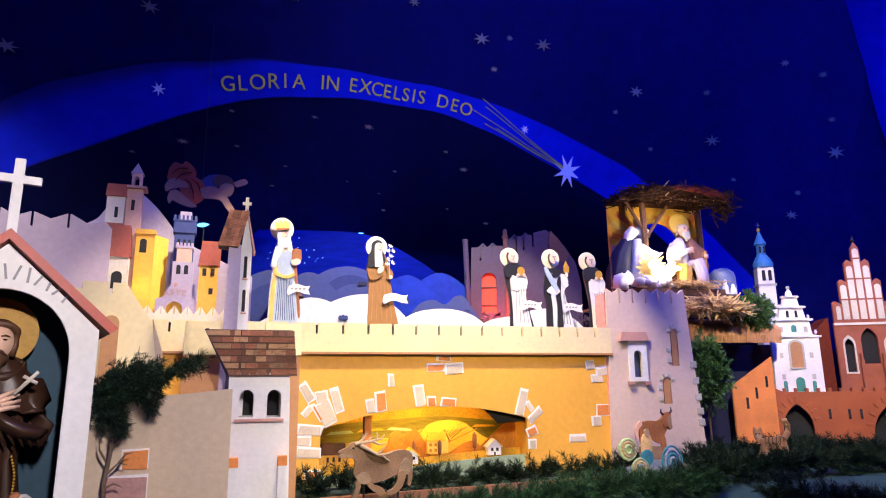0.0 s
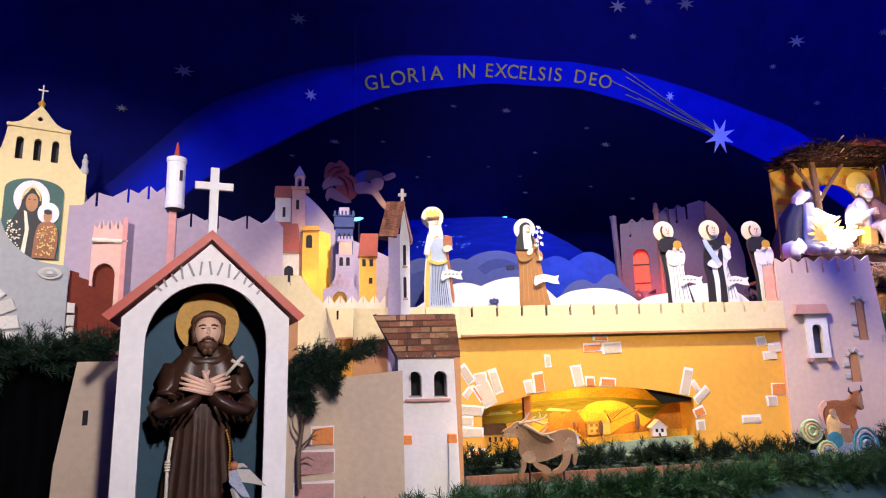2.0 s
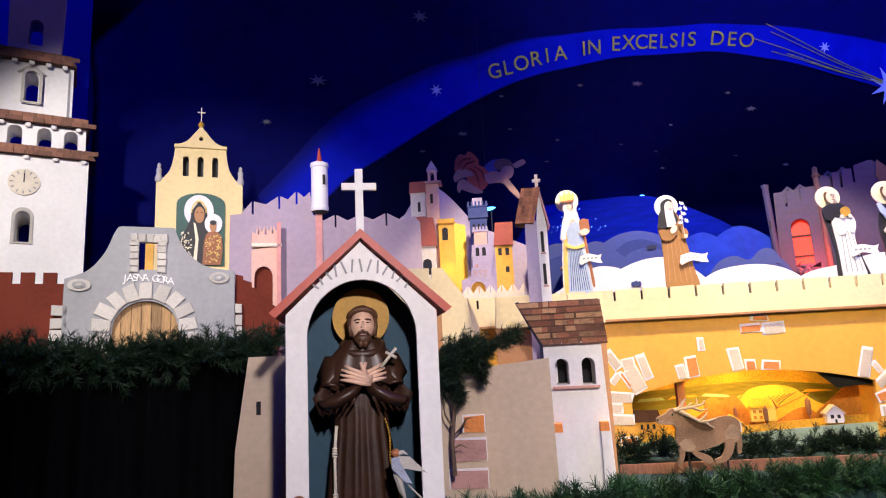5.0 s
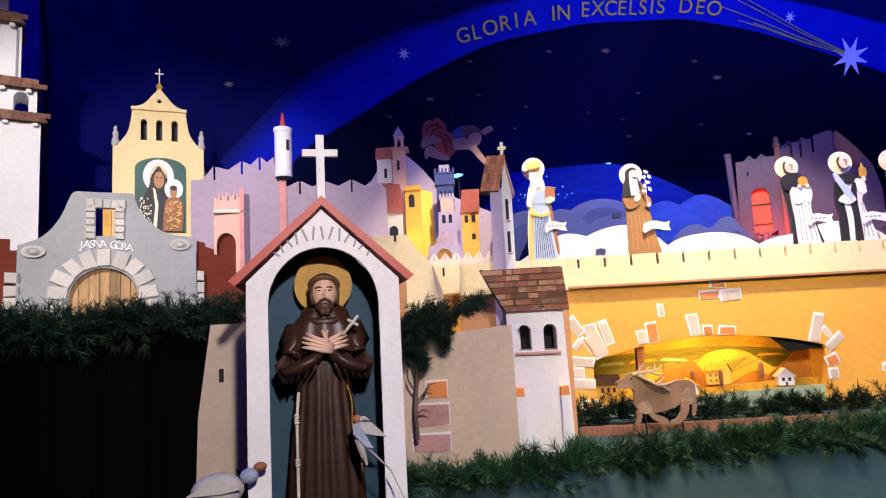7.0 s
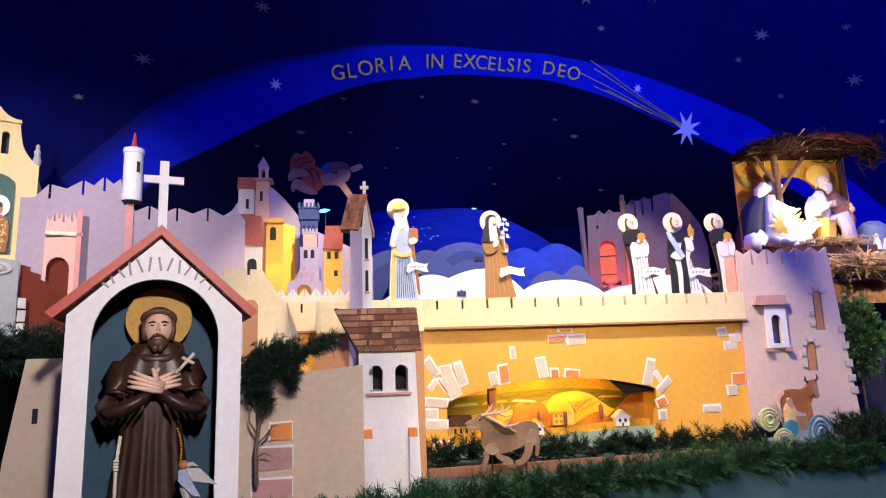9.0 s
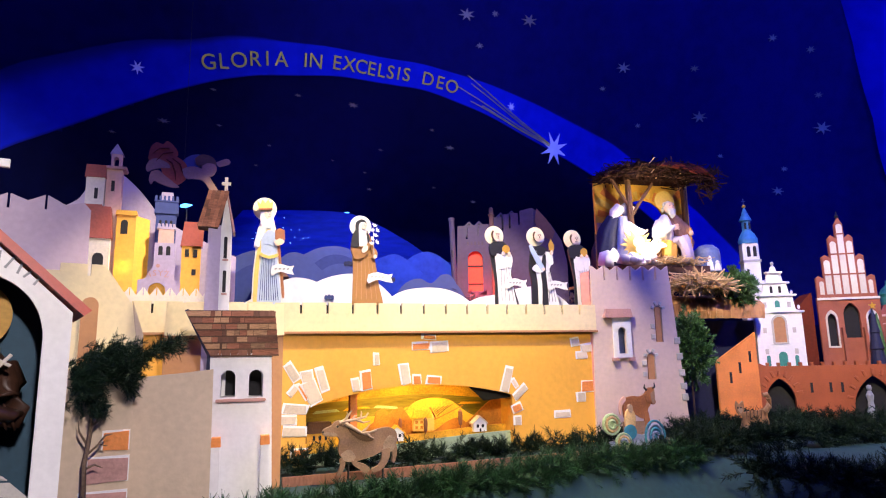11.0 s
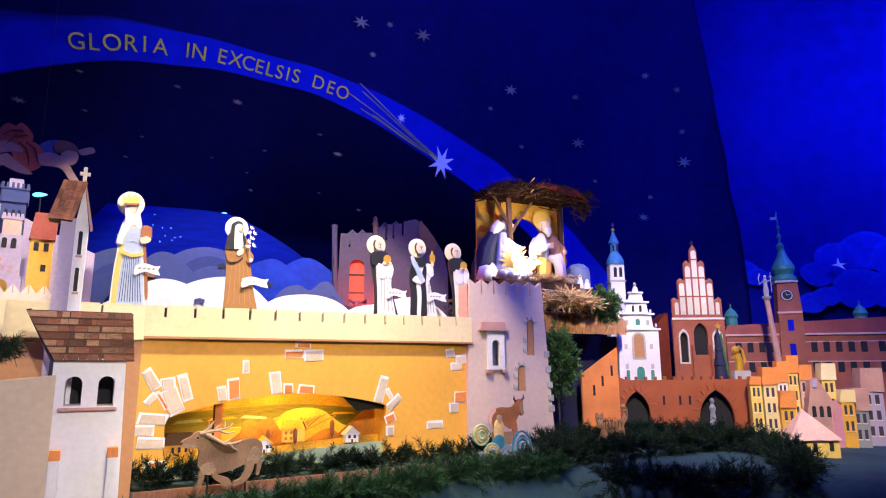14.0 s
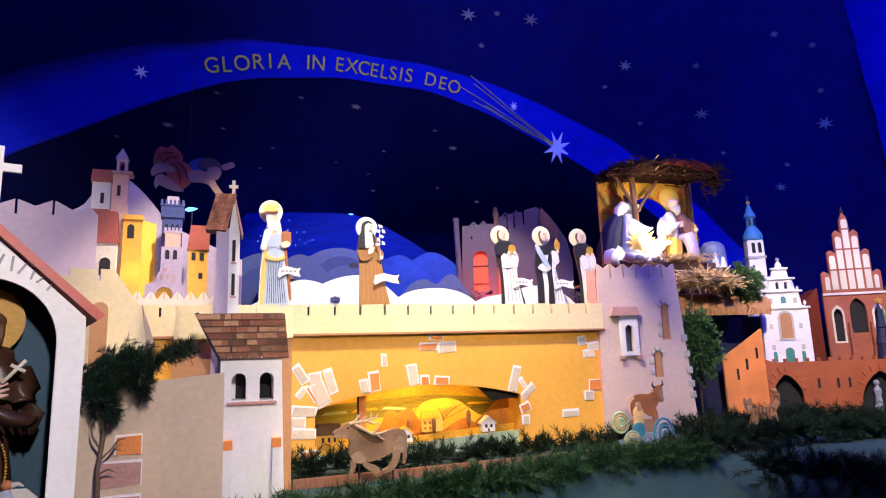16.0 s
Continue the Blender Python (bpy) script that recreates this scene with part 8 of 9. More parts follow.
for c in (0.165, 0.4925):
    part("window_frame", slab(arch(c - 0.05, c + 0.05, 1.545, 1.88, 12, True), -0.008, 0.007, [arch(c - 0.036, c + 0.036, 1.56, 1.85, 12, True)]), M_STONEW, bc)
for u in (0.245, 0.42):
    part("buttress", slab([(u - 0.015, 0.9), (u + 0.015, 0.9), (u + 0.012, 1.66), (u - 0.012, 1.72)], -0.035, 0.034), M_SBRICK, bc)
part("finial", lathe([(0.012, 2.72), (0.02, 2.735), (0.008, 2.75), (0.003, 2.78)], 8, (0.318, 0.015, 0)), M_INK, bc)
# a darker red than the front carries the dim light on the nave
part("nave", slab([(-0.14, 0.9), (0.06, 0.9), (0.06, 2.05), (0.02, 2.02), (-0.14, 1.83)], 0.10, 0.3), M_RED, bc, "brick nave wall painted darker for its dimness")
part("nave_window", slab(arch(-0.11, -0.06, 1.65, 1.80, 10), 0.094, 0.005), M_DARK, bc)
tree = stand("christmas_tree", "small dark blue and green christmas tree with a gold star", "christmas tree", (3.96, 5.407, -10), 1.38)
part("cone", lathe([(0.062, 1.40), (0.045, 1.52), (0.054, 1.53), (0.032, 1.66), (0.040, 1.67), (0.018, 1.80), (0.004, 1.88)], 14, (-0.06, 0.02, 0)), M_NAVY, tree)
part("cone", lathe([(0.050, 1.42), (0.034, 1.60), (0.018, 1.75), (0.004, 1.84)], 12, (-0.015, 0.05, 0)), M_IVY, tree)
part("star", slab([(-0.06 + (0.035 if k % 2 == 0 else 0.015) * math.cos(k * math.pi / 5 + 1.57), 1.90 + (0.035 if k % 2 == 0 else 0.015) * math.sin(k * math.pi / 5 + 1.57)) for k in range(10)], 0.0, 0.006), M_GOLD, tree)


def f_lion(bm):
    tube([(0.12, 0.0, 1.50), (0.13, 0, 1.60), (0.10, 0, 1.70)], [0.05, 0.05, 0.04], 9, bm, 0)
    blob((0.09, 0, 1.75), (0.05, 0.045, 0.05), bm, 0, 10)
    tube([(0.15, 0, 1.55), (0.20, 0, 1.62), (0.18, 0, 1.74), (0.13, 0, 1.80)], [0.02, 0.018, 0.015, 0.01], 7, bm, 0)
    tube([(0.10, 0, 1.65), (0.03, 0, 1.66)], [0.022, 0.012], 7, bm, 0)
    box(0.03, 0.24, 1.40, 1.50, -0.05, 0.05, bm, 0.005, 1)
    bmesh.ops.scale(bm, vec=(0.75, 0.75, 0.78), space=Matrix.Translation((-0.12, 0, -1.40)), verts=bm.verts)


figure("gold_lion_statue", "small gold lion figure on a white block", (3.94, 5.394, -10), 1.40, [M_GOLD, M_STONE], f_lion)
za = stand("toy_palace", "long red brick toy palace with rows of windows and clock tower", "toy palace", ZA, 0.90)
part("wall", slab([(-0.30, 0.9), (1.75, 0.9), (1.75, 1.86), (-0.30, 1.86)], 0, 0.2), M_SBRICK, za)
part("roof", slab([(-0.32, 1.87), (1.77, 1.87), (1.72, 2.05), (-0.28, 1.97)], -0.02, 0.22), M_ROOF, za, "dull red roof")
part("cornice", box(-0.31, 1.76, 1.853, 1.873, -0.022, 0.0), M_SALMON, za)
for z in (1.64, 1.43):
    part("string_course", box(-0.30, 1.75, z + 0.135, z + 0.145, -0.006, 0.0), M_SALMON, za)
wp = part("window", box(0, 0.06, 0.9, 1.01, -0.006, 0.004), M_DARK, za)
wp.location = (-0.21, 0, 1.67 - 0.9)
for z in (1.67, 1.455):
    for u in (-0.21, -0.09, 0.03, 0.15, 0.55, 0.67, 0.79, 0.91, 1.03, 1.20, 1.32, 1.44, 1.58):
        if (u, z) != (-0.21, 1.67):
            share("window", wp, za, pose(u, 0, z - 0.9))
tw = part("tower", slab([(0.225, 0.9), (0.49, 0.9), (0.49, 2.10), (0.470, 2.42), (0.262, 2.42), (0.25, 2.10)], -0.04, 0.16), M_SBRICK, za, "brick clock tower")
part("cornice", box(0.235, 0.485, 2.09, 2.11, -0.055, -0.035), M_SALMON, tw)
part("cornice", box(0.245, 0.472, 2.43, 2.455, -0.06, 0.1), M_STONE, tw)
part("dial", slab(ring(0.350, 2.29, 0.066, 0.066, 20), -0.048, 0.007), M_INK, tw, "black clock dial")
part("dial_ring", slab(ring(0.350, 2.29, 0.058, 0.058, 20), -0.052, 0.004, [ring(0.350, 2.29, 0.046, 0.046, 20)]), M_STONE, tw)
for p in (((0.347, 2.29), (0.353, 2.29), (0.335, 2.325)), ((0.350, 2.287), (0.350, 2.293), (0.392, 2.298))):
    part("pointer", slab(list(p), -0.051, 0.003), M_STONE, tw)
part("window", box(0.33, 0.39, 1.90, 2.02, -0.045, -0.038), M_PANEL, tw)
part("window", box(0.33, 0.39, 1.62, 1.76, -0.045, -0.038), M_PANEL, tw)
part("dome", lathe([(0.112, 2.455), (0.122, 2.475), (0.122, 2.50), (0.090, 2.525), (0.100, 2.55), (0.118, 2.585), (0.112, 2.63), (0.085, 2.68), (0.055, 2.74), (0.035, 2.80), (0.03, 2.83)], 24, (0.37, 0.06, 0)), M_BGREEN, tw, "copper green dome")
part("spire", lathe([(0.03, 2.82), (0.045, 2.86), (0.012, 2.90), (0.012, 2.94), (0.026, 2.97), (0.008, 3.0), (0.006, 3.05), (0.022, 3.07), (0.006, 3.10), (0.004, 3.26)], 10, (0.36, 0.06, 0)), M_BGREEN, tw)
part("flag", slab([(0.29, 3.17), (0.355, 3.17), (0.355, 3.26), (0.345, 3.20), (0.29, 3.20)], 0.06, 0.004), M_STONE, tw)
for u in (-0.22, 1.08):
    part("turret", lathe([(0.06, 1.97), (0.065, 2.0), (0.06, 2.05), (0.075, 2.08), (0.05, 2.13), (0.01, 2.17), (0.004, 2.22)], 12, (u, 0.05, 0)), M_BGREEN, za, "small copper green turret")
col = stand("toy_column", "tall pinkish stone toy column with a silver statue", "toy column", (4.676, 5.68, -20), 0.86)
part("shaft", tube([(0.10, 0, 0.86), (0.055, 0, 1.6), (0.0, 0, 2.19)], [0.032, 0.030, 0.025], 12), M_BRICKP, col)
part("capital", lathe([(0.026, 2.19), (0.045, 2.215), (0.045, 2.23)], 12), M_GREY, col)


def f_col(bm):
    lathe([(0.028, 2.345), (0.035, 2.42), (0.022, 2.50), (0.030, 2.55), (0.010, 2.58)], 10, (0, 0, 0), bm)
    blob((0, 0, 2.60), (0.02, 0.02, 0.025), bm, 0, 8)
    tube([(0.03, 0, 2.54), (0.07, 0, 2.56), (0.07, 0, 2.62)], 0.008, 6, bm)
    tube([(0.07, 0, 2.40), (0.07, 0, 2.66)], 0.005, 5, bm)
    tube([(0.05, 0, 2.60), (0.09, 0, 2.60)], 0.005, 5, bm)
    tube([(-0.03, 0, 2.54), (-0.07, 0, 2.50), (-0.08, 0, 2.58), (-0.06, 0, 2.64)], 0.008, 6, bm)


figure("column_statue", "silver figure with cross and sabre on the column", (4.676, 5.68, -20), 2.345, [M_SILVER], f_col).matrix_world = pose(4.676, 5.68, 2.23, 0, 0, -20) @ Matrix.Scale(0.80, 4)


def town_house(label, u0, u1, z1, y, d, wall, roof, rh, rows, cols, side=None):
    wins = []
    for r in range(rows):
        for c in range(cols):
            w = (u1 - u0) / (cols * 2 + 1)
            a = u0 + w * (1 + 2 * c)
            zz = z1 - 0.10 - r * 0.13
            if zz > 0.9:
                wins.append((a, a + w, zz, zz + 0.075, "r"))
    e = toy_block("toy_house", label, u0, u1, 0.8, z1, y, d, wall, roof, rh, 0.010, wins, "colourful town houses", HO, 0.80, M_SLATE, 0.01)
    for a, b, c, dd, _ in wins:
        part("window_frame", box(a - 0.005, b + 0.005, c - 0.010, c - 0.002, y - 0.008, y), M_STONEW, e)
    if side:
        part("side", slab([(0, 0.80), (d, 0.80), (d, z1), (0, z1)], 0, 0.01), side, e).matrix_local = pose(u1 + 0.002, y, 0, 0, 0, 78)
    return e


town_house("pale yellow toy house with an orange roof", -0.275, -0.185, 1.36, 0.0, 0.12, M_YEL2, M_BRICKO, 0.07, 3, 2)
town_house("cream toy house with an orange roof", -0.18, -0.075, 1.36, -0.04, 0.15, M_YELLOW, M_BRICKO, 0.15, 3, 2, M_YEL2)
town_house("white toy house with orange roofs", -0.05, 0.03, 1.38, 0.02, 0.12, M_WHITE, M_BRICKO, 0.18, 1, 2)
e = town_house("ochre toy house with a low orange roof", -0.07, 0.04, 1.17, -0.10, 0.12, M_OCHRE, M_BRICKO, 0.14, 2, 2, M_OCHRE)
town_house("tall yellow toy house with an orange roof", 0.04, 0.125, 1.46, 0.05, 0.12, M_YEL2, M_BRICKO, 0.15, 3, 2)
town_house("salmon toy house with a curved gable", 0.15, 0.24, 1.40, 0.10, 0.12, M_SALMON, M_BRICKO, 0.13, 2, 2)
pk = stand("toy_house", "mauve pink toy house with a sloping gable", "toy house", HO, 0.80, "colourful town houses")
part("wall", slab([(0.05, 0.80), (0.30, 0.80), (0.34, 1.20), (0.22, 1.42), (0.17, 1.40), (0.14, 1.20)], -0.12, 0.12), M_BRICKP, pk)
for u in (0.16, 0.215, 0.27):
    part("window", slab(arch(u, u + 0.03, 1.10, 1.19, 8), -0.124, 0.0035), M_DARK, pk)
part("dormer", box(0.18, 0.215, 1.34, 1.40, -0.13, -0.12), M_LILAC, pk)
part("front", slab([(0, 0.80), (0.10, 0.80), (0.10, 1.19), (0.05, 1.24), (0, 1.20)], 0, 0.01), M_ROSE, pk, "rosy front").matrix_local = pose(0.302, -0.125, 0, 0, 0, 25)
town_house("cream toy house with a scrolled gable", 0.30, 0.40, 1.40, 0.02, 0.14, M_YEL2, M_CREAM, 0.14, 3, 2)
town_house("ochre yellow toy house with an arched gate", 0.40, 0.50, 1.22, -0.06, 0.14, M_OCHRE, M_YELLOW, 0.10, 3, 2)
town_house("grey toy house with white window frames", 0.50, 0.62, 1.15, 0.0, 0.16, M_GREY, M_BRICKP, 0.18, 3, 2)
town_house("mauve toy house with a dull red roof", 0.62, 0.78, 1.30, 0.1, 0.16, M_LILAC, M_BRICKP, 0.2, 3, 2)
yh = stand("toy_house", "yellow toy house with a hipped salmon roof", "toy house", (3.65, 4.14, -20), 0.80)
part("wall", box(-0.10, 0.22, 0.80, 0.98, 0.0, 0.22), M_FIELD, yh)
part("gable_wall", slab([(0.0, 0.80), (0.22, 0.80), (0.22, 1.0), (0.0, 0.98)], -0.012, 0.011), M_YEL2, yh)
bm = bmesh.new()
b4 = [bm.verts.new(p) for p in ((-0.12, -0.03, 0.98), (0.24, -0.03, 0.99), (0.24, 0.25, 0.99), (-0.12, 0.25, 0.98))]
tip = bm.verts.new((0.03, 0.10, 1.20))
bm.faces.new(b4[::-1])
for k in range(4):
    bm.faces.new((b4[k], b4[(k + 1) % 4], tip))
part("roof", bm, M_SALMON, yh, "salmon hipped roof")
for u, z in ((-0.07, 0.89), (-0.03, 0.89), (0.04, 0.90), (0.15, 0.91)):
    part("window", box(u, u + 0.028, z, z + 0.065, -0.016, -0.001), M_DARK, yh)
part("door", box(0.15, 0.185, 0.80, 0.86, -0.016, -0.001), M_DARK, yh)
for u in (0.04, 0.085):
    part("window", slab(arch(u, u + 0.03, 0.82, 0.86, 8), -0.016, 0.003), M_DARK, yh)

# ---- greenery ----
def needles(sprigs, length, rng, per=70, width=0.0016):
    """Needle sprays: each sprig is a short stem with needles fanned round it."""
    V, F = [], []
    for c, d, L in sprigs:
        c, d = Vector(c), Vector(d).normalized()
        s = d.cross(Vector((0.3, 0.2, 0.9))).normalized()
        t = d.cross(s)
        for k in range(per):
            a, h = rng.uniform(0, 2 * math.pi), rng.uniform(0, 1)
            base = c + d * L * h
            n = (d * rng.uniform(0.5, 1.3) + (s * math.cos(a) + t * math.sin(a)) * 0.8).normalized()
            tip = base + n * length * rng.uniform(0.6, 1.1)
            w = n.cross(Vector((rng.gauss(0, 1), rng.gauss(0, 1), rng.gauss(0, 1)))).normalized() * width
            i = len(V)
            V += [base + w, base - w, tip - w * 0.5, tip + w * 0.5]
            F.append((i, i + 1, i + 2, i + 3))
    me = bpy.data.meshes.new("needles")
    me.from_pydata(V, [], F)
    bm = bmesh.new()
    bm.from_mesh(me)
    bpy.data.meshes.remove(me)
    return bm


def garland(label, path, radius, per_metre, rng, material=None, length=0.046, name="garland", lift=0.6):
    pts = [Vector(p) for p in path]
    e = new(name)
    e.location = pts[0]
    tagged(e, label, "garland")
    sprigs = []
    for a, b in zip(pts, pts[1:]):
        for _ in range(int(0.5 * per_metre * (b - a).length)):
            p = a.lerp(b, rng.random()) - pts[0]
            d = Vector((rng.gauss(0, 1), rng.gauss(0, 1), rng.gauss(lift, 0.8))).normalized()
            sprigs.append((p + d * radius * rng.uniform(0, 0.35), d + Vector((rng.gauss(0, 0.4), rng.gauss(0, 0.4), 0)), radius * rng.uniform(0.6, 1.15)))
    part("wire", tube([p - pts[0] for p in pts], 0.008, 6), M_WIRE, e)
    part("needles", needles(sprigs, length, rng), material or M_NEEDLE, e)
    return e


def edge_path(x0, x1, n, dy, dz):
    return [(x, float(np.interp(x, EDGE_X, EDGE_Y)) + dy, ground_z(x, float(np.interp(x, EDGE_X, EDGE_Y)) + dy) + dz) for x in np.linspace(x0, x1, n)]


LUSH = "green artificial pine garland along the stage edge"
garland(LUSH, edge_path(-1.28, 0.2, 9, 0.03, -0.015), 0.105, 620, random.Random(21))
garland(LUSH, edge_path(0.1, 1.75, 9, 0.0, 0.0), 0.11, 620, random.Random(22))
DARKG = "dark artificial pine garland lying on the cloth"
a = radians(17.5)
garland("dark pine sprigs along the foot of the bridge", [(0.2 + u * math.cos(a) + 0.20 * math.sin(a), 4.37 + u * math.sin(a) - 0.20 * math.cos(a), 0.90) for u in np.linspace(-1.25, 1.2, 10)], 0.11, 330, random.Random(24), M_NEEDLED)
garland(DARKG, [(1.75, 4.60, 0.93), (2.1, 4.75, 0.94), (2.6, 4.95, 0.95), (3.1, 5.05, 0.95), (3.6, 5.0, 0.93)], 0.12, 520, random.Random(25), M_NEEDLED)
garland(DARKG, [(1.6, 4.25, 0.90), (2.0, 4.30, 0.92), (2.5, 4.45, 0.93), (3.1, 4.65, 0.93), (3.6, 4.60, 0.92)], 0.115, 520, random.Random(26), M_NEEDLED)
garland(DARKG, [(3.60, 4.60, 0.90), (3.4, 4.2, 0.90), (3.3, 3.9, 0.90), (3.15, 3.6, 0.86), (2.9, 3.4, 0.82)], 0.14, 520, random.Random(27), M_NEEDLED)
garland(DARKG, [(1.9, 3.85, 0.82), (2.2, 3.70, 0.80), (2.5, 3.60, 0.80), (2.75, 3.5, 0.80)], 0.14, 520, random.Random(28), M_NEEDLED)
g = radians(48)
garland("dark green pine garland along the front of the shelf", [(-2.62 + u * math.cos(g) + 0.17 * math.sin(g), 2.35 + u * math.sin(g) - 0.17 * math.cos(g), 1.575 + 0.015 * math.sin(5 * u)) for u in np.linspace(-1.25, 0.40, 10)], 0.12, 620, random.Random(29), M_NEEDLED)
plank = stand("wooden_plank", "thin brown plank edging behind the garland", "plank", (-0.75, 3.49, 21.5), 0.85)
part("board", box(0.0, 2.0, 0.85, 0.912, 0, 0.02, bevel=0.003), M_SHINGLEC, plank)


def bush(name, label, c, r, n, rng, m, leaf=0.03, base=0.86):
    e = stand(name, label, "bush", (c[0], c[1], 0), base)
    sp = []
    for _ in range(n):
        d = Vector((rng.gauss(0, 1), rng.gauss(0, 1), rng.gauss(0, 1))).normalized()
        k = rng.uniform(0.35, 1.0) * (1 + 0.3 * noise.noise(d * 2.3))
        sp.append((Vector((d.x * r[0], d.y * r[1], d.z * r[2])) * k + Vector((0, 0, c[2])), d + Vector((0, 0, 0.3)), 0.05))
    part("foliage", needles(sp, leaf, rng, 16, 0.0045 if m is M_IVY else 0.0022), m, e)
    part("stem", tube([(0, 0.02, base), (0, 0.02, c[2])], 0.008, 6), M_TWIG, e)
    return e


bush("ivy_bush", "leafy green bush hanging beside the tower", (2.06, 4.90, 1.56), (0.15, 0.08, 0.26), 620, random.Random(31), M_IVY)
bush("green_bush", "round green bush behind the hay", (2.63, 5.22, 2.05), (0.14, 0.09, 0.13), 480, random.Random(32), M_IVY, base=1.80)
bush("green_bush", "small green bush beside the red toy wall", (-2.10, 2.72, 1.72), (0.09, 0.06, 0.13), 160, random.Random(33), M_IVY, base=0.0)
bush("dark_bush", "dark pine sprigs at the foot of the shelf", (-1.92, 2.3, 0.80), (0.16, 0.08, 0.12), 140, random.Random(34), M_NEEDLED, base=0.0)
br = stand("pine_branch", "dark green pine branch fixed on the wall board", "pine branch", (-1.12, 2.57, 25), 1.0)
sp, rng = [], random.Random(41)
for p0, p1, n, r in (((-0.25, 1.44), (-0.03, 1.53), 250, 0.036), ((-0.22, 1.50), (-0.06, 1.545), 150, 0.026), ((-0.04, 1.52), (0.13, 1.60), 70, 0.010), ((-0.22, 1.46), (-0.13, 1.36), 70, 0.028), ((-0.06, 1.50), (-0.02, 1.44), 50, 0.020)):
    for _ in range(n):
        k = rng.random()
        q = Vector((p0[0] + (p1[0] - p0[0]) * k + rng.gauss(0, r * 0.5), rng.gauss(-0.02, 0.03), p0[1] + (p1[1] - p0[1]) * k + rng.gauss(0, r)))
        sp.append((q - Vector((0, 0, 0)), Vector((p1[0] - p0[0], rng.gauss(0, 0.1), p1[1] - p0[1] + rng.gauss(0, 0.12))), 0.05))
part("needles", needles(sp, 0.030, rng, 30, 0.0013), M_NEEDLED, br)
part("twig", tube([(-0.16, -0.01, 1.02), (-0.165, -0.012, 1.15), (-0.15, -0.012, 1.28), (-0.16, -0.01, 1.40), (-0.05, -0.02, 1.52), (0.12, -0.02, 1.60)], [0.010, 0.009, 0.008, 0.007, 0.006, 0.002], 6), M_TWIG, br)
for p in (((-0.152, 1.28), (-0.11, 1.33), (-0.08, 1.34)), ((-0.160, 1.18), (-0.12, 1.22), (-0.09, 1.21)), ((-0.163, 1.13), (-0.13, 1.145), (-0.10, 1.13)), ((-0.16, 1.22), (-0.19, 1.27), (-0.195, 1.31)), ((-0.12, 1.22), (-0.10, 1.25), (-0.075, 1.255))):
    part("twig", tube([(u, -0.012, z) for u, z in p], [0.005, 0.004, 0.0015], 5), M_TWIG, br)
sc = stand("wall_panel", "beige wall board with a small dark slot beside the curtain", "wall board", (-1.9, 2.45, 40), 0.0)
part("board", slab([(-0.42, 0.0), (0.25, 0.0), (0.25, 1.56), (-0.33, 1.56), (-0.385, 1.15)], 0, 0.02), M_BEIGE, sc)
part("slot", box(-0.295, -0.275, 1.30, 1.36, -0.004, 0.001), M_DARK, sc)

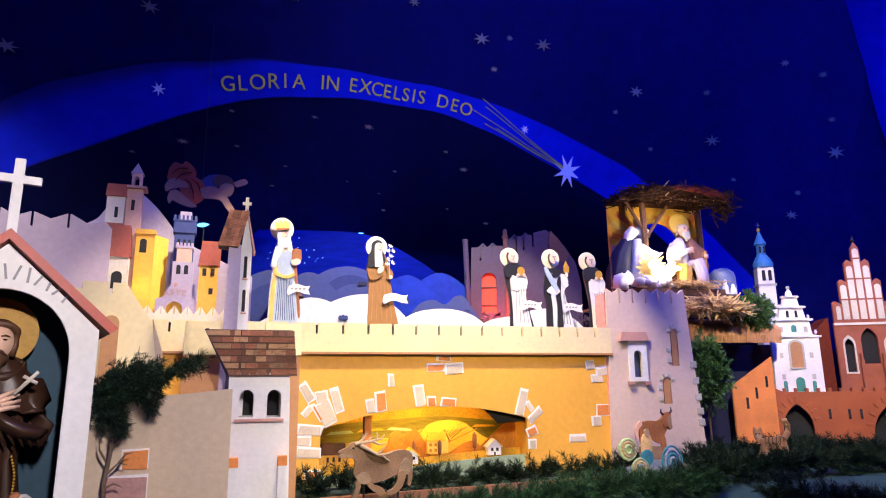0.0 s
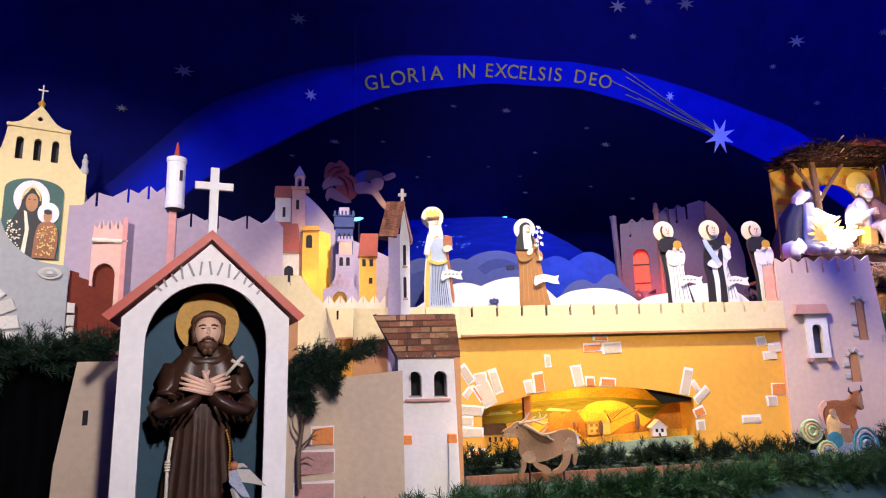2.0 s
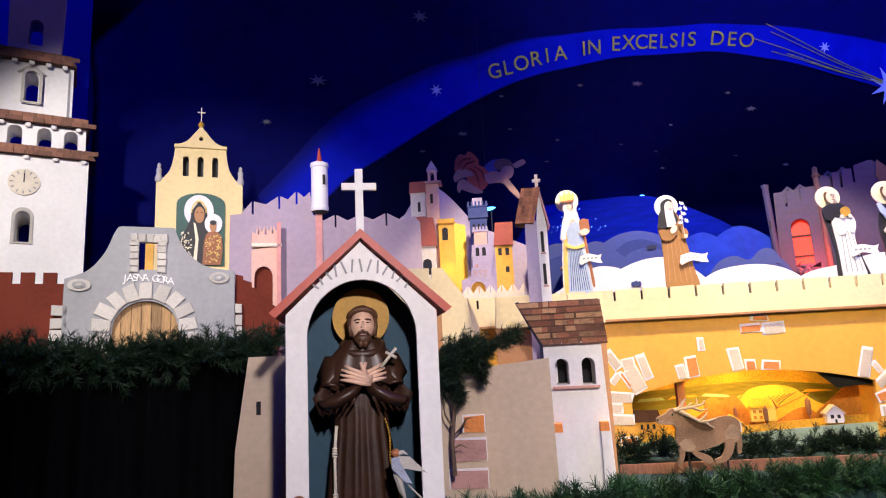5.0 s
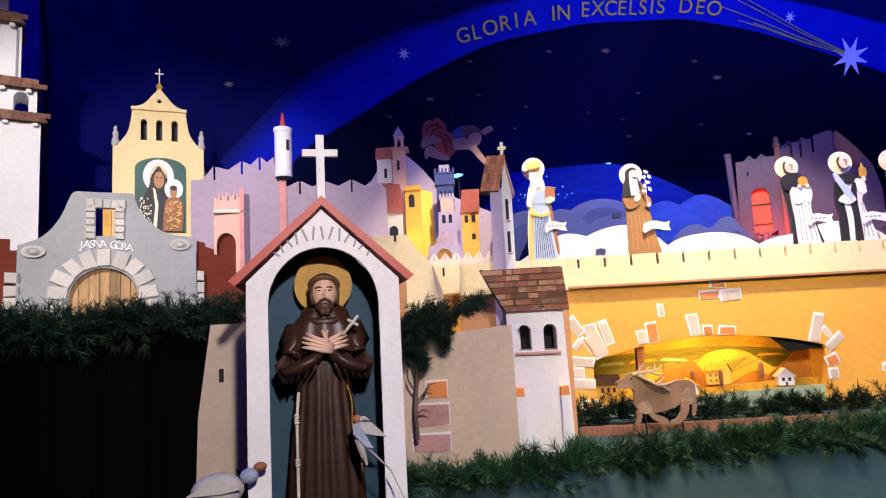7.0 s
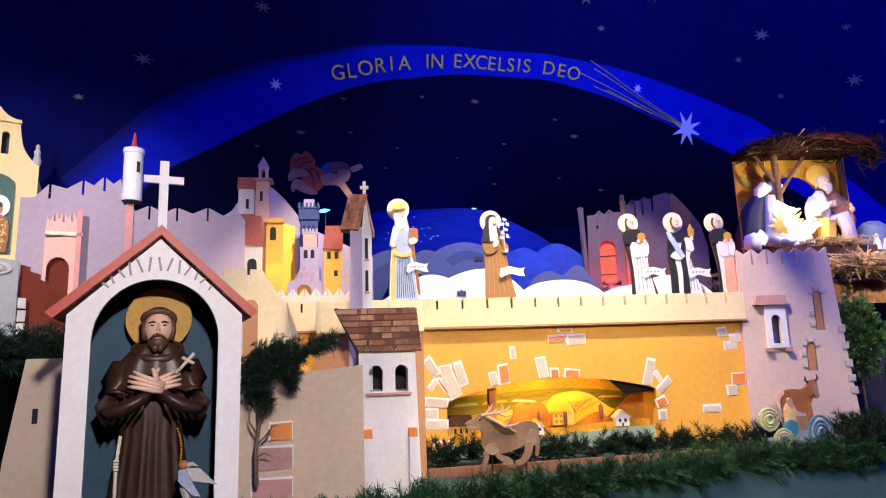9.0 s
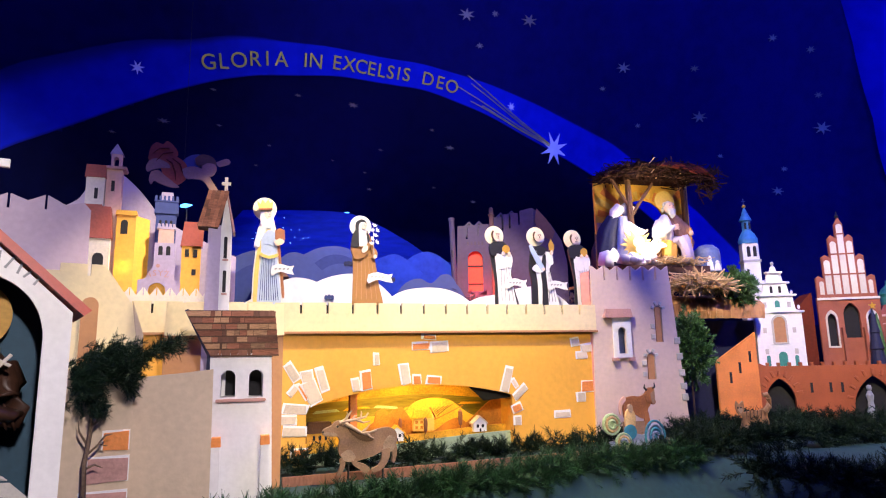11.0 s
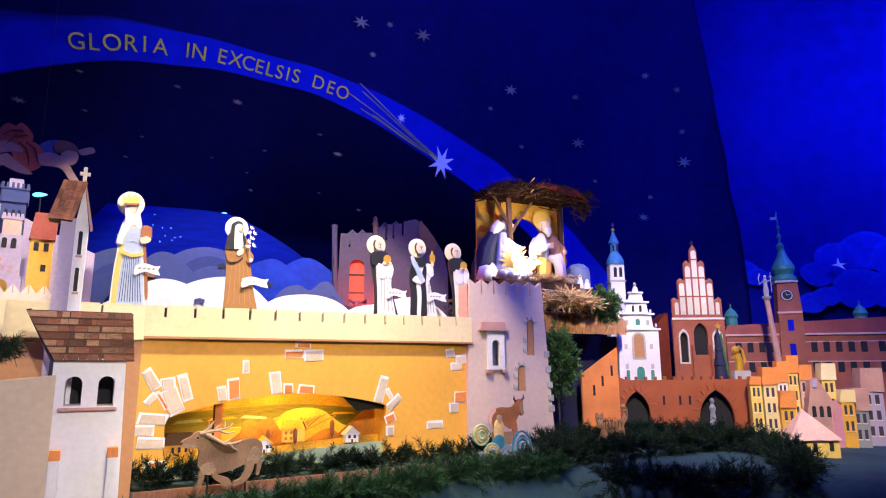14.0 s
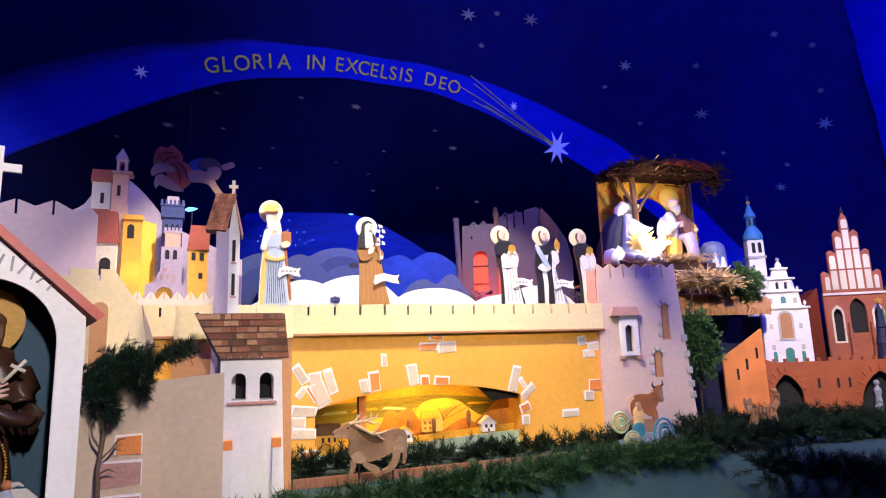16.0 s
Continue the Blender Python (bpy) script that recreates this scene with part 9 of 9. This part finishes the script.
# ---- animals ----
def f_deer(bm):
    # running stag cut from board: body, neck and head, bent legs, antlers laid back
    relief(bm, [(-0.109, 1.098), (-0.067, 1.152), (-0.012, 1.128), (0.042, 1.116), (0.091, 1.14), (0.158, 1.149), (0.2, 1.128), (0.209, 1.086), (0.197, 1.038), (0.17, 1.02), (0.121, 1.02), (0.067, 0.999), (0.006, 0.984), (-0.055, 0.978), (-0.097, 1.002), (-0.115, 1.044)], 0, 0.026, 0)
    relief(bm, [(-0.203, 1.137), (-0.194, 1.155), (-0.158, 1.17), (-0.133, 1.191), (-0.106, 1.197), (-0.073, 1.176), (-0.042, 1.152), (-0.024, 1.11), (-0.048, 1.068), (-0.097, 1.062), (-0.118, 1.11), (-0.158, 1.116), (-0.194, 1.122)], -0.004, 0.034, 0)
    relief(bm, [(-0.2, 1.134), (-0.176, 1.14), (-0.139, 1.134), (-0.121, 1.122), (-0.158, 1.119), (-0.191, 1.122)], -0.007, 0.006, 3)
    relief(bm, [(-0.079, 1.176), (-0.042, 1.158), (0, 1.122), (0.042, 1.107), (0.073, 1.086), (0.036, 1.08), (-0.012, 1.098), (-0.055, 1.134)], -0.007, 0.006, 4)
    relief(bm, [(-0.103, 1.02), (-0.073, 1.041), (-0.042, 1.035), (-0.024, 1.002), (-0.048, 0.981), (-0.085, 0.987)], -0.007, 0.006, 3)
    relief(bm, [(0.127, 1.02), (0.133, 1.068), (0.164, 1.104), (0.194, 1.092), (0.197, 1.05), (0.176, 1.02)], -0.006, 0.006, 3)
    for a, y in (([(-0.097, 1.002), (-0.079, 0.978), (-0.088, 0.942), (-0.106, 0.915), (-0.124, 0.918), (-0.106, 0.96), (-0.109, 0.99)], -0.006), ([(-0.048, 0.99), (0, 0.972), (0.042, 0.954), (0.052, 0.93), (0.03, 0.918), (0, 0.936), (-0.036, 0.963)], -0.010),
                 ([(0.121, 1.032), (0.164, 1.038), (0.164, 0.996), (0.145, 0.954), (0.115, 0.927), (0.073, 0.918), (0.067, 0.936), (0.1, 0.951), (0.121, 0.99)], -0.008), ([(0.17, 1.038), (0.203, 1.056), (0.206, 1.008), (0.194, 0.963), (0.179, 0.966), (0.182, 1.008)], -0.004)):
        relief(bm, a, y, 0.024, 0)
    for a, r in (([(-0.103, 1.188), (-0.079, 1.206), (-0.061, 1.23), (-0.048, 1.248)], 0.007), ([(-0.115, 1.188), (-0.079, 1.194), (-0.024, 1.2), (0.03, 1.212), (0.045, 1.233)], 0.008), ([(-0.079, 1.206), (-0.07, 1.23), (-0.076, 1.245)], 0.005), ([(-0.048, 1.197), (-0.03, 1.218), (-0.018, 1.221)], 0.005),
                 ([(0, 1.206), (0.006, 1.23), (0.003, 1.245)], 0.005), ([(-0.024, 1.2), (0.018, 1.182), (0.055, 1.188)], 0.006), ([(-0.085, 1.182), (-0.042, 1.158), (0.006, 1.128), (0.048, 1.128), (0.091, 1.14)], 0.009), ([(0.006, 1.128), (0.036, 1.152), (0.052, 1.173)], 0.006), ([(0.036, 1.125), (0.055, 1.104), (0.076, 1.095)], 0.006)):
        n = len(a)
        tube([(u, -0.014, z) for u, z in a], [1.35 * r * (1 - 0.6 * k / (n - 1)) for k in range(n)], 7, bm, 1)
    slab(ring(-0.124, 1.168, 0.011, 0.008, 12), -0.008, 0.005, bm=bm, mi=3)
    slab(ring(-0.123, 1.167, 0.006, 0.006, 10), -0.011, 0.004, bm=bm, mi=2)
    slab(ring(-0.200, 1.142, 0.006, 0.005, 8), -0.010, 0.006, bm=bm, mi=2)
    # stakes hidden in the garland carry it
    for u in (-0.06, 0.13):
        tube([(u, 0.012, 1.0), (u, 0.012, 0.80)], 0.006, 6, bm, 2)


a17 = radians(BRIDGE[2])
deer = figure("reindeer", "grey-brown painted cut-out reindeer with swept antlers", (BRIDGE[0] - 0.768 * math.cos(a17) + 0.62 * math.sin(a17), BRIDGE[1] - 0.768 * math.sin(a17) - 0.62 * math.cos(a17), BRIDGE[2]), 0.86, [M_FUR, M_ANTLER, M_INK, M_FURP, M_HAIR], f_deer, "toy reindeer")
CW = (1.475, 4.50, 10)


def f_cow(bm):
    relief(bm, [(-0.092, 1.183), (-0.074, 1.22), (-0.018, 1.233), (0.037, 1.229), (0.074, 1.243), (0.101, 1.27), (0.129, 1.252), (0.12, 1.183), (0.092, 1.137), (0.083, 1.086), (0.046, 1.077), (-0.009, 1.105), (-0.046, 1.068), (-0.083, 1.077), (-0.092, 1.123)], 0, 0.02, 0)
    relief(bm, [(0.074, 1.233), (0.092, 1.275), (0.12, 1.289), (0.147, 1.279), (0.143, 1.224), (0.152, 1.187), (0.133, 1.169), (0.11, 1.197), (0.087, 1.187)], -0.006, 0.02, 0)
    relief(bm, [(0.115, 1.243), (0.143, 1.27), (0.147, 1.215), (0.138, 1.174), (0.12, 1.197)], -0.009, 0.005, 1)
    for a in ([(0.06, 1.114), (0.092, 1.123), (0.097, 1.031), (0.069, 1.022)], [(-0.083, 1.105), (-0.051, 1.105), (-0.06, 1.022), (-0.087, 1.022)]):
        relief(bm, a, -0.003, 0.018, 0)
    relief(bm, [(-0.11, 1.215), (-0.083, 1.233), (-0.074, 1.206), (-0.097, 1.183), (-0.11, 1.137), (-0.12, 1.105), (-0.129, 1.141), (-0.124, 1.187)], -0.006, 0.014, 3)
    for a in ([(0.092, 1.27), (0.074, 1.289), (0.078, 1.312)], [(0.133, 1.279), (0.156, 1.293), (0.152, 1.321)]):
        tube([(u, 0.0, z) for u, z in a], [0.009, 0.007, 0.003], 6, bm, 2)
    box(-0.10, 0.10, 0.86, 1.06, 0.006, 0.016, bm, 0, 1)


figure("toy_cow", "red-brown painted cut-out cow", CW, 0.86, [M_COW, M_FUR, M_INK, M_SALMON], f_cow, "toy cow")


def curl(bm, u, z, r, turns, y, mats, a0=0.0):
    """Concentric painted arcs."""
    for k in range(3):
        q = r * (1 - 0.3 * k)
        tube([(u + q * math.cos(t), y - 0.004 * k, z + 1.15 * q * math.sin(t)) for t in np.linspace(a0, a0 + turns, 14)], r * 0.16, 6, bm, mats[k % len(mats)])


def f_rooster(bm):
    # green curled leaves, a yellow hen and a rooster with a teal tail
    slab(ring(-0.225, 1.055, 0.062, 0.07, 22), -0.070, 0.016, bm=bm, mi=1)
    curl(bm, -0.225, 1.055, 0.058, 6.0, -0.076, (1, 3, 1))
    slab(ring(-0.145, 0.93, 0.06, 0.055, 20), -0.072, 0.016, bm=bm, mi=1)
    curl(bm, -0.145, 0.93, 0.055, 5.0, -0.078, (1, 3, 2))
    relief(bm, [(-0.12, 1.031), (-0.12, 1.105), (-0.097, 1.151), (-0.069, 1.151), (-0.046, 1.105), (-0.055, 1.031), (-0.087, 1.017)], -0.076, 0.02, 3)
    relief(bm, [(-0.097, 1.141), (-0.097, 1.174), (-0.074, 1.183), (-0.064, 1.155), (-0.074, 1.128)], -0.082, 0.02, 4)
    slab(ring(-0.092, 1.0, 0.045, 0.05, 18), -0.084, 0.018, bm=bm, mi=0)
    relief(bm, [(-0.11, 0.953), (-0.074, 0.994), (0, 0.976), (0.06, 0.994), (0.074, 0.902), (0.009, 0.884), (-0.064, 0.893)], -0.080, 0.02, 2)
    for k in range(4):
        q = 0.072 - 0.017 * k
        tube([(0.085 + q * math.cos(t), -0.086 - 0.003 * k, 0.965 + 1.45 * q * max(-0.55, math.sin(t))) for t in np.linspace(-0.6, math.pi + 0.4, 14)], 0.0085, 6, bm, (0, 2)[k % 2])
    slab(ring(0.085, 0.975, 0.062, 0.075, 20), -0.078, 0.014, bm=bm, mi=0)
    box(-0.24, 0.12, 0.86, 0.94, -0.064, -0.054, bm, 0, 2)


figure("toy_rooster", "teal and pale green painted rooster and hen", CW, 0.86, [M_TEALF, M_GREENF, M_BIRD, M_STRAW, M_FURP], f_rooster, "toy rooster")


def f_cat(bm):
    relief(bm, [(-0.092, 1.078), (-0.046, 1.091), (0.023, 1.096), (0.083, 1.105), (0.092, 1.059), (0.083, 1.013), (0.028, 1.022), (-0.028, 1.004), (-0.074, 1.013)], 0, 0.02, 0)
    relief(bm, [(-0.133, 1.124), (-0.124, 1.156), (-0.106, 1.137), (-0.078, 1.156), (-0.074, 1.105), (-0.092, 1.068), (-0.12, 1.078)], -0.006, 0.022, 0)
    for a in ([(-0.092, 1.041), (-0.064, 1.022), (-0.092, 0.976), (-0.12, 0.949), (-0.124, 0.967), (-0.101, 1.004)], [(-0.055, 1.022), (-0.028, 1.022), (-0.046, 0.967), (-0.064, 0.967)], [(0.018, 1.041), (0.051, 1.036), (0.055, 0.976), (0.032, 0.976)], [(0.064, 1.059), (0.092, 1.05), (0.101, 0.953), (0.078, 0.958)]):
        relief(bm, a, -0.004, 0.018, 0)
    tube([(u, 0.0, z) for u, z in [(0.074, 1.087), (0.106, 1.124), (0.11, 1.17), (0.097, 1.197), (0.074, 1.193)]], [0.022, 0.022, 0.020, 0.020, 0.014], 8, bm, 0)
    for k in range(6):
        u = -0.06 + 0.026 * k
        slab([(u, 1.098), (u + 0.007, 1.098), (u + 0.002, 1.045), (u - 0.002, 1.045)], -0.004, 0.005, bm=bm, mi=2)
    relief(bm, [(-0.106, 1.004), (-0.023, 0.995), (0.055, 1.022), (-0.028, 0.976)], -0.006, 0.005, 3)
    for u in (-0.118, -0.096):
        slab(ring(u, 1.115, 0.006, 0.006, 8), -0.009, 0.004, bm=bm, mi=1)
    relief(bm, [(-0.12, 1.105), (-0.101, 1.114), (-0.083, 1.101), (-0.101, 1.078)], -0.009, 0.004, 3)
    box(-0.05, 0.05, 0.86, 1.03, 0.006, 0.014, bm, 0, 1)


figure("toy_cat", "striped tabby toy cat figure with raised tail", (2.310, 4.50, -8), 0.86, [M_CAT, M_INK, M_HAIR, M_FURP], f_cat, "toy cat").scale = (0.94, 0.94, 1.08)


def f_guard(bm):
    lathe([(0.03, 0.90), (0.035, 1.0), (0.02, 1.10), (0.03, 1.15), (0.01, 1.19)], 10, (0.47, 0.035, 0), bm)
    blob((0.47, 0.035, 1.21), (0.022, 0.022, 0.026), bm, 0, 8)


figure("gate_statue", "pale stone figure standing in the gate arch", RW, 0.88, [M_GREY], f_guard)
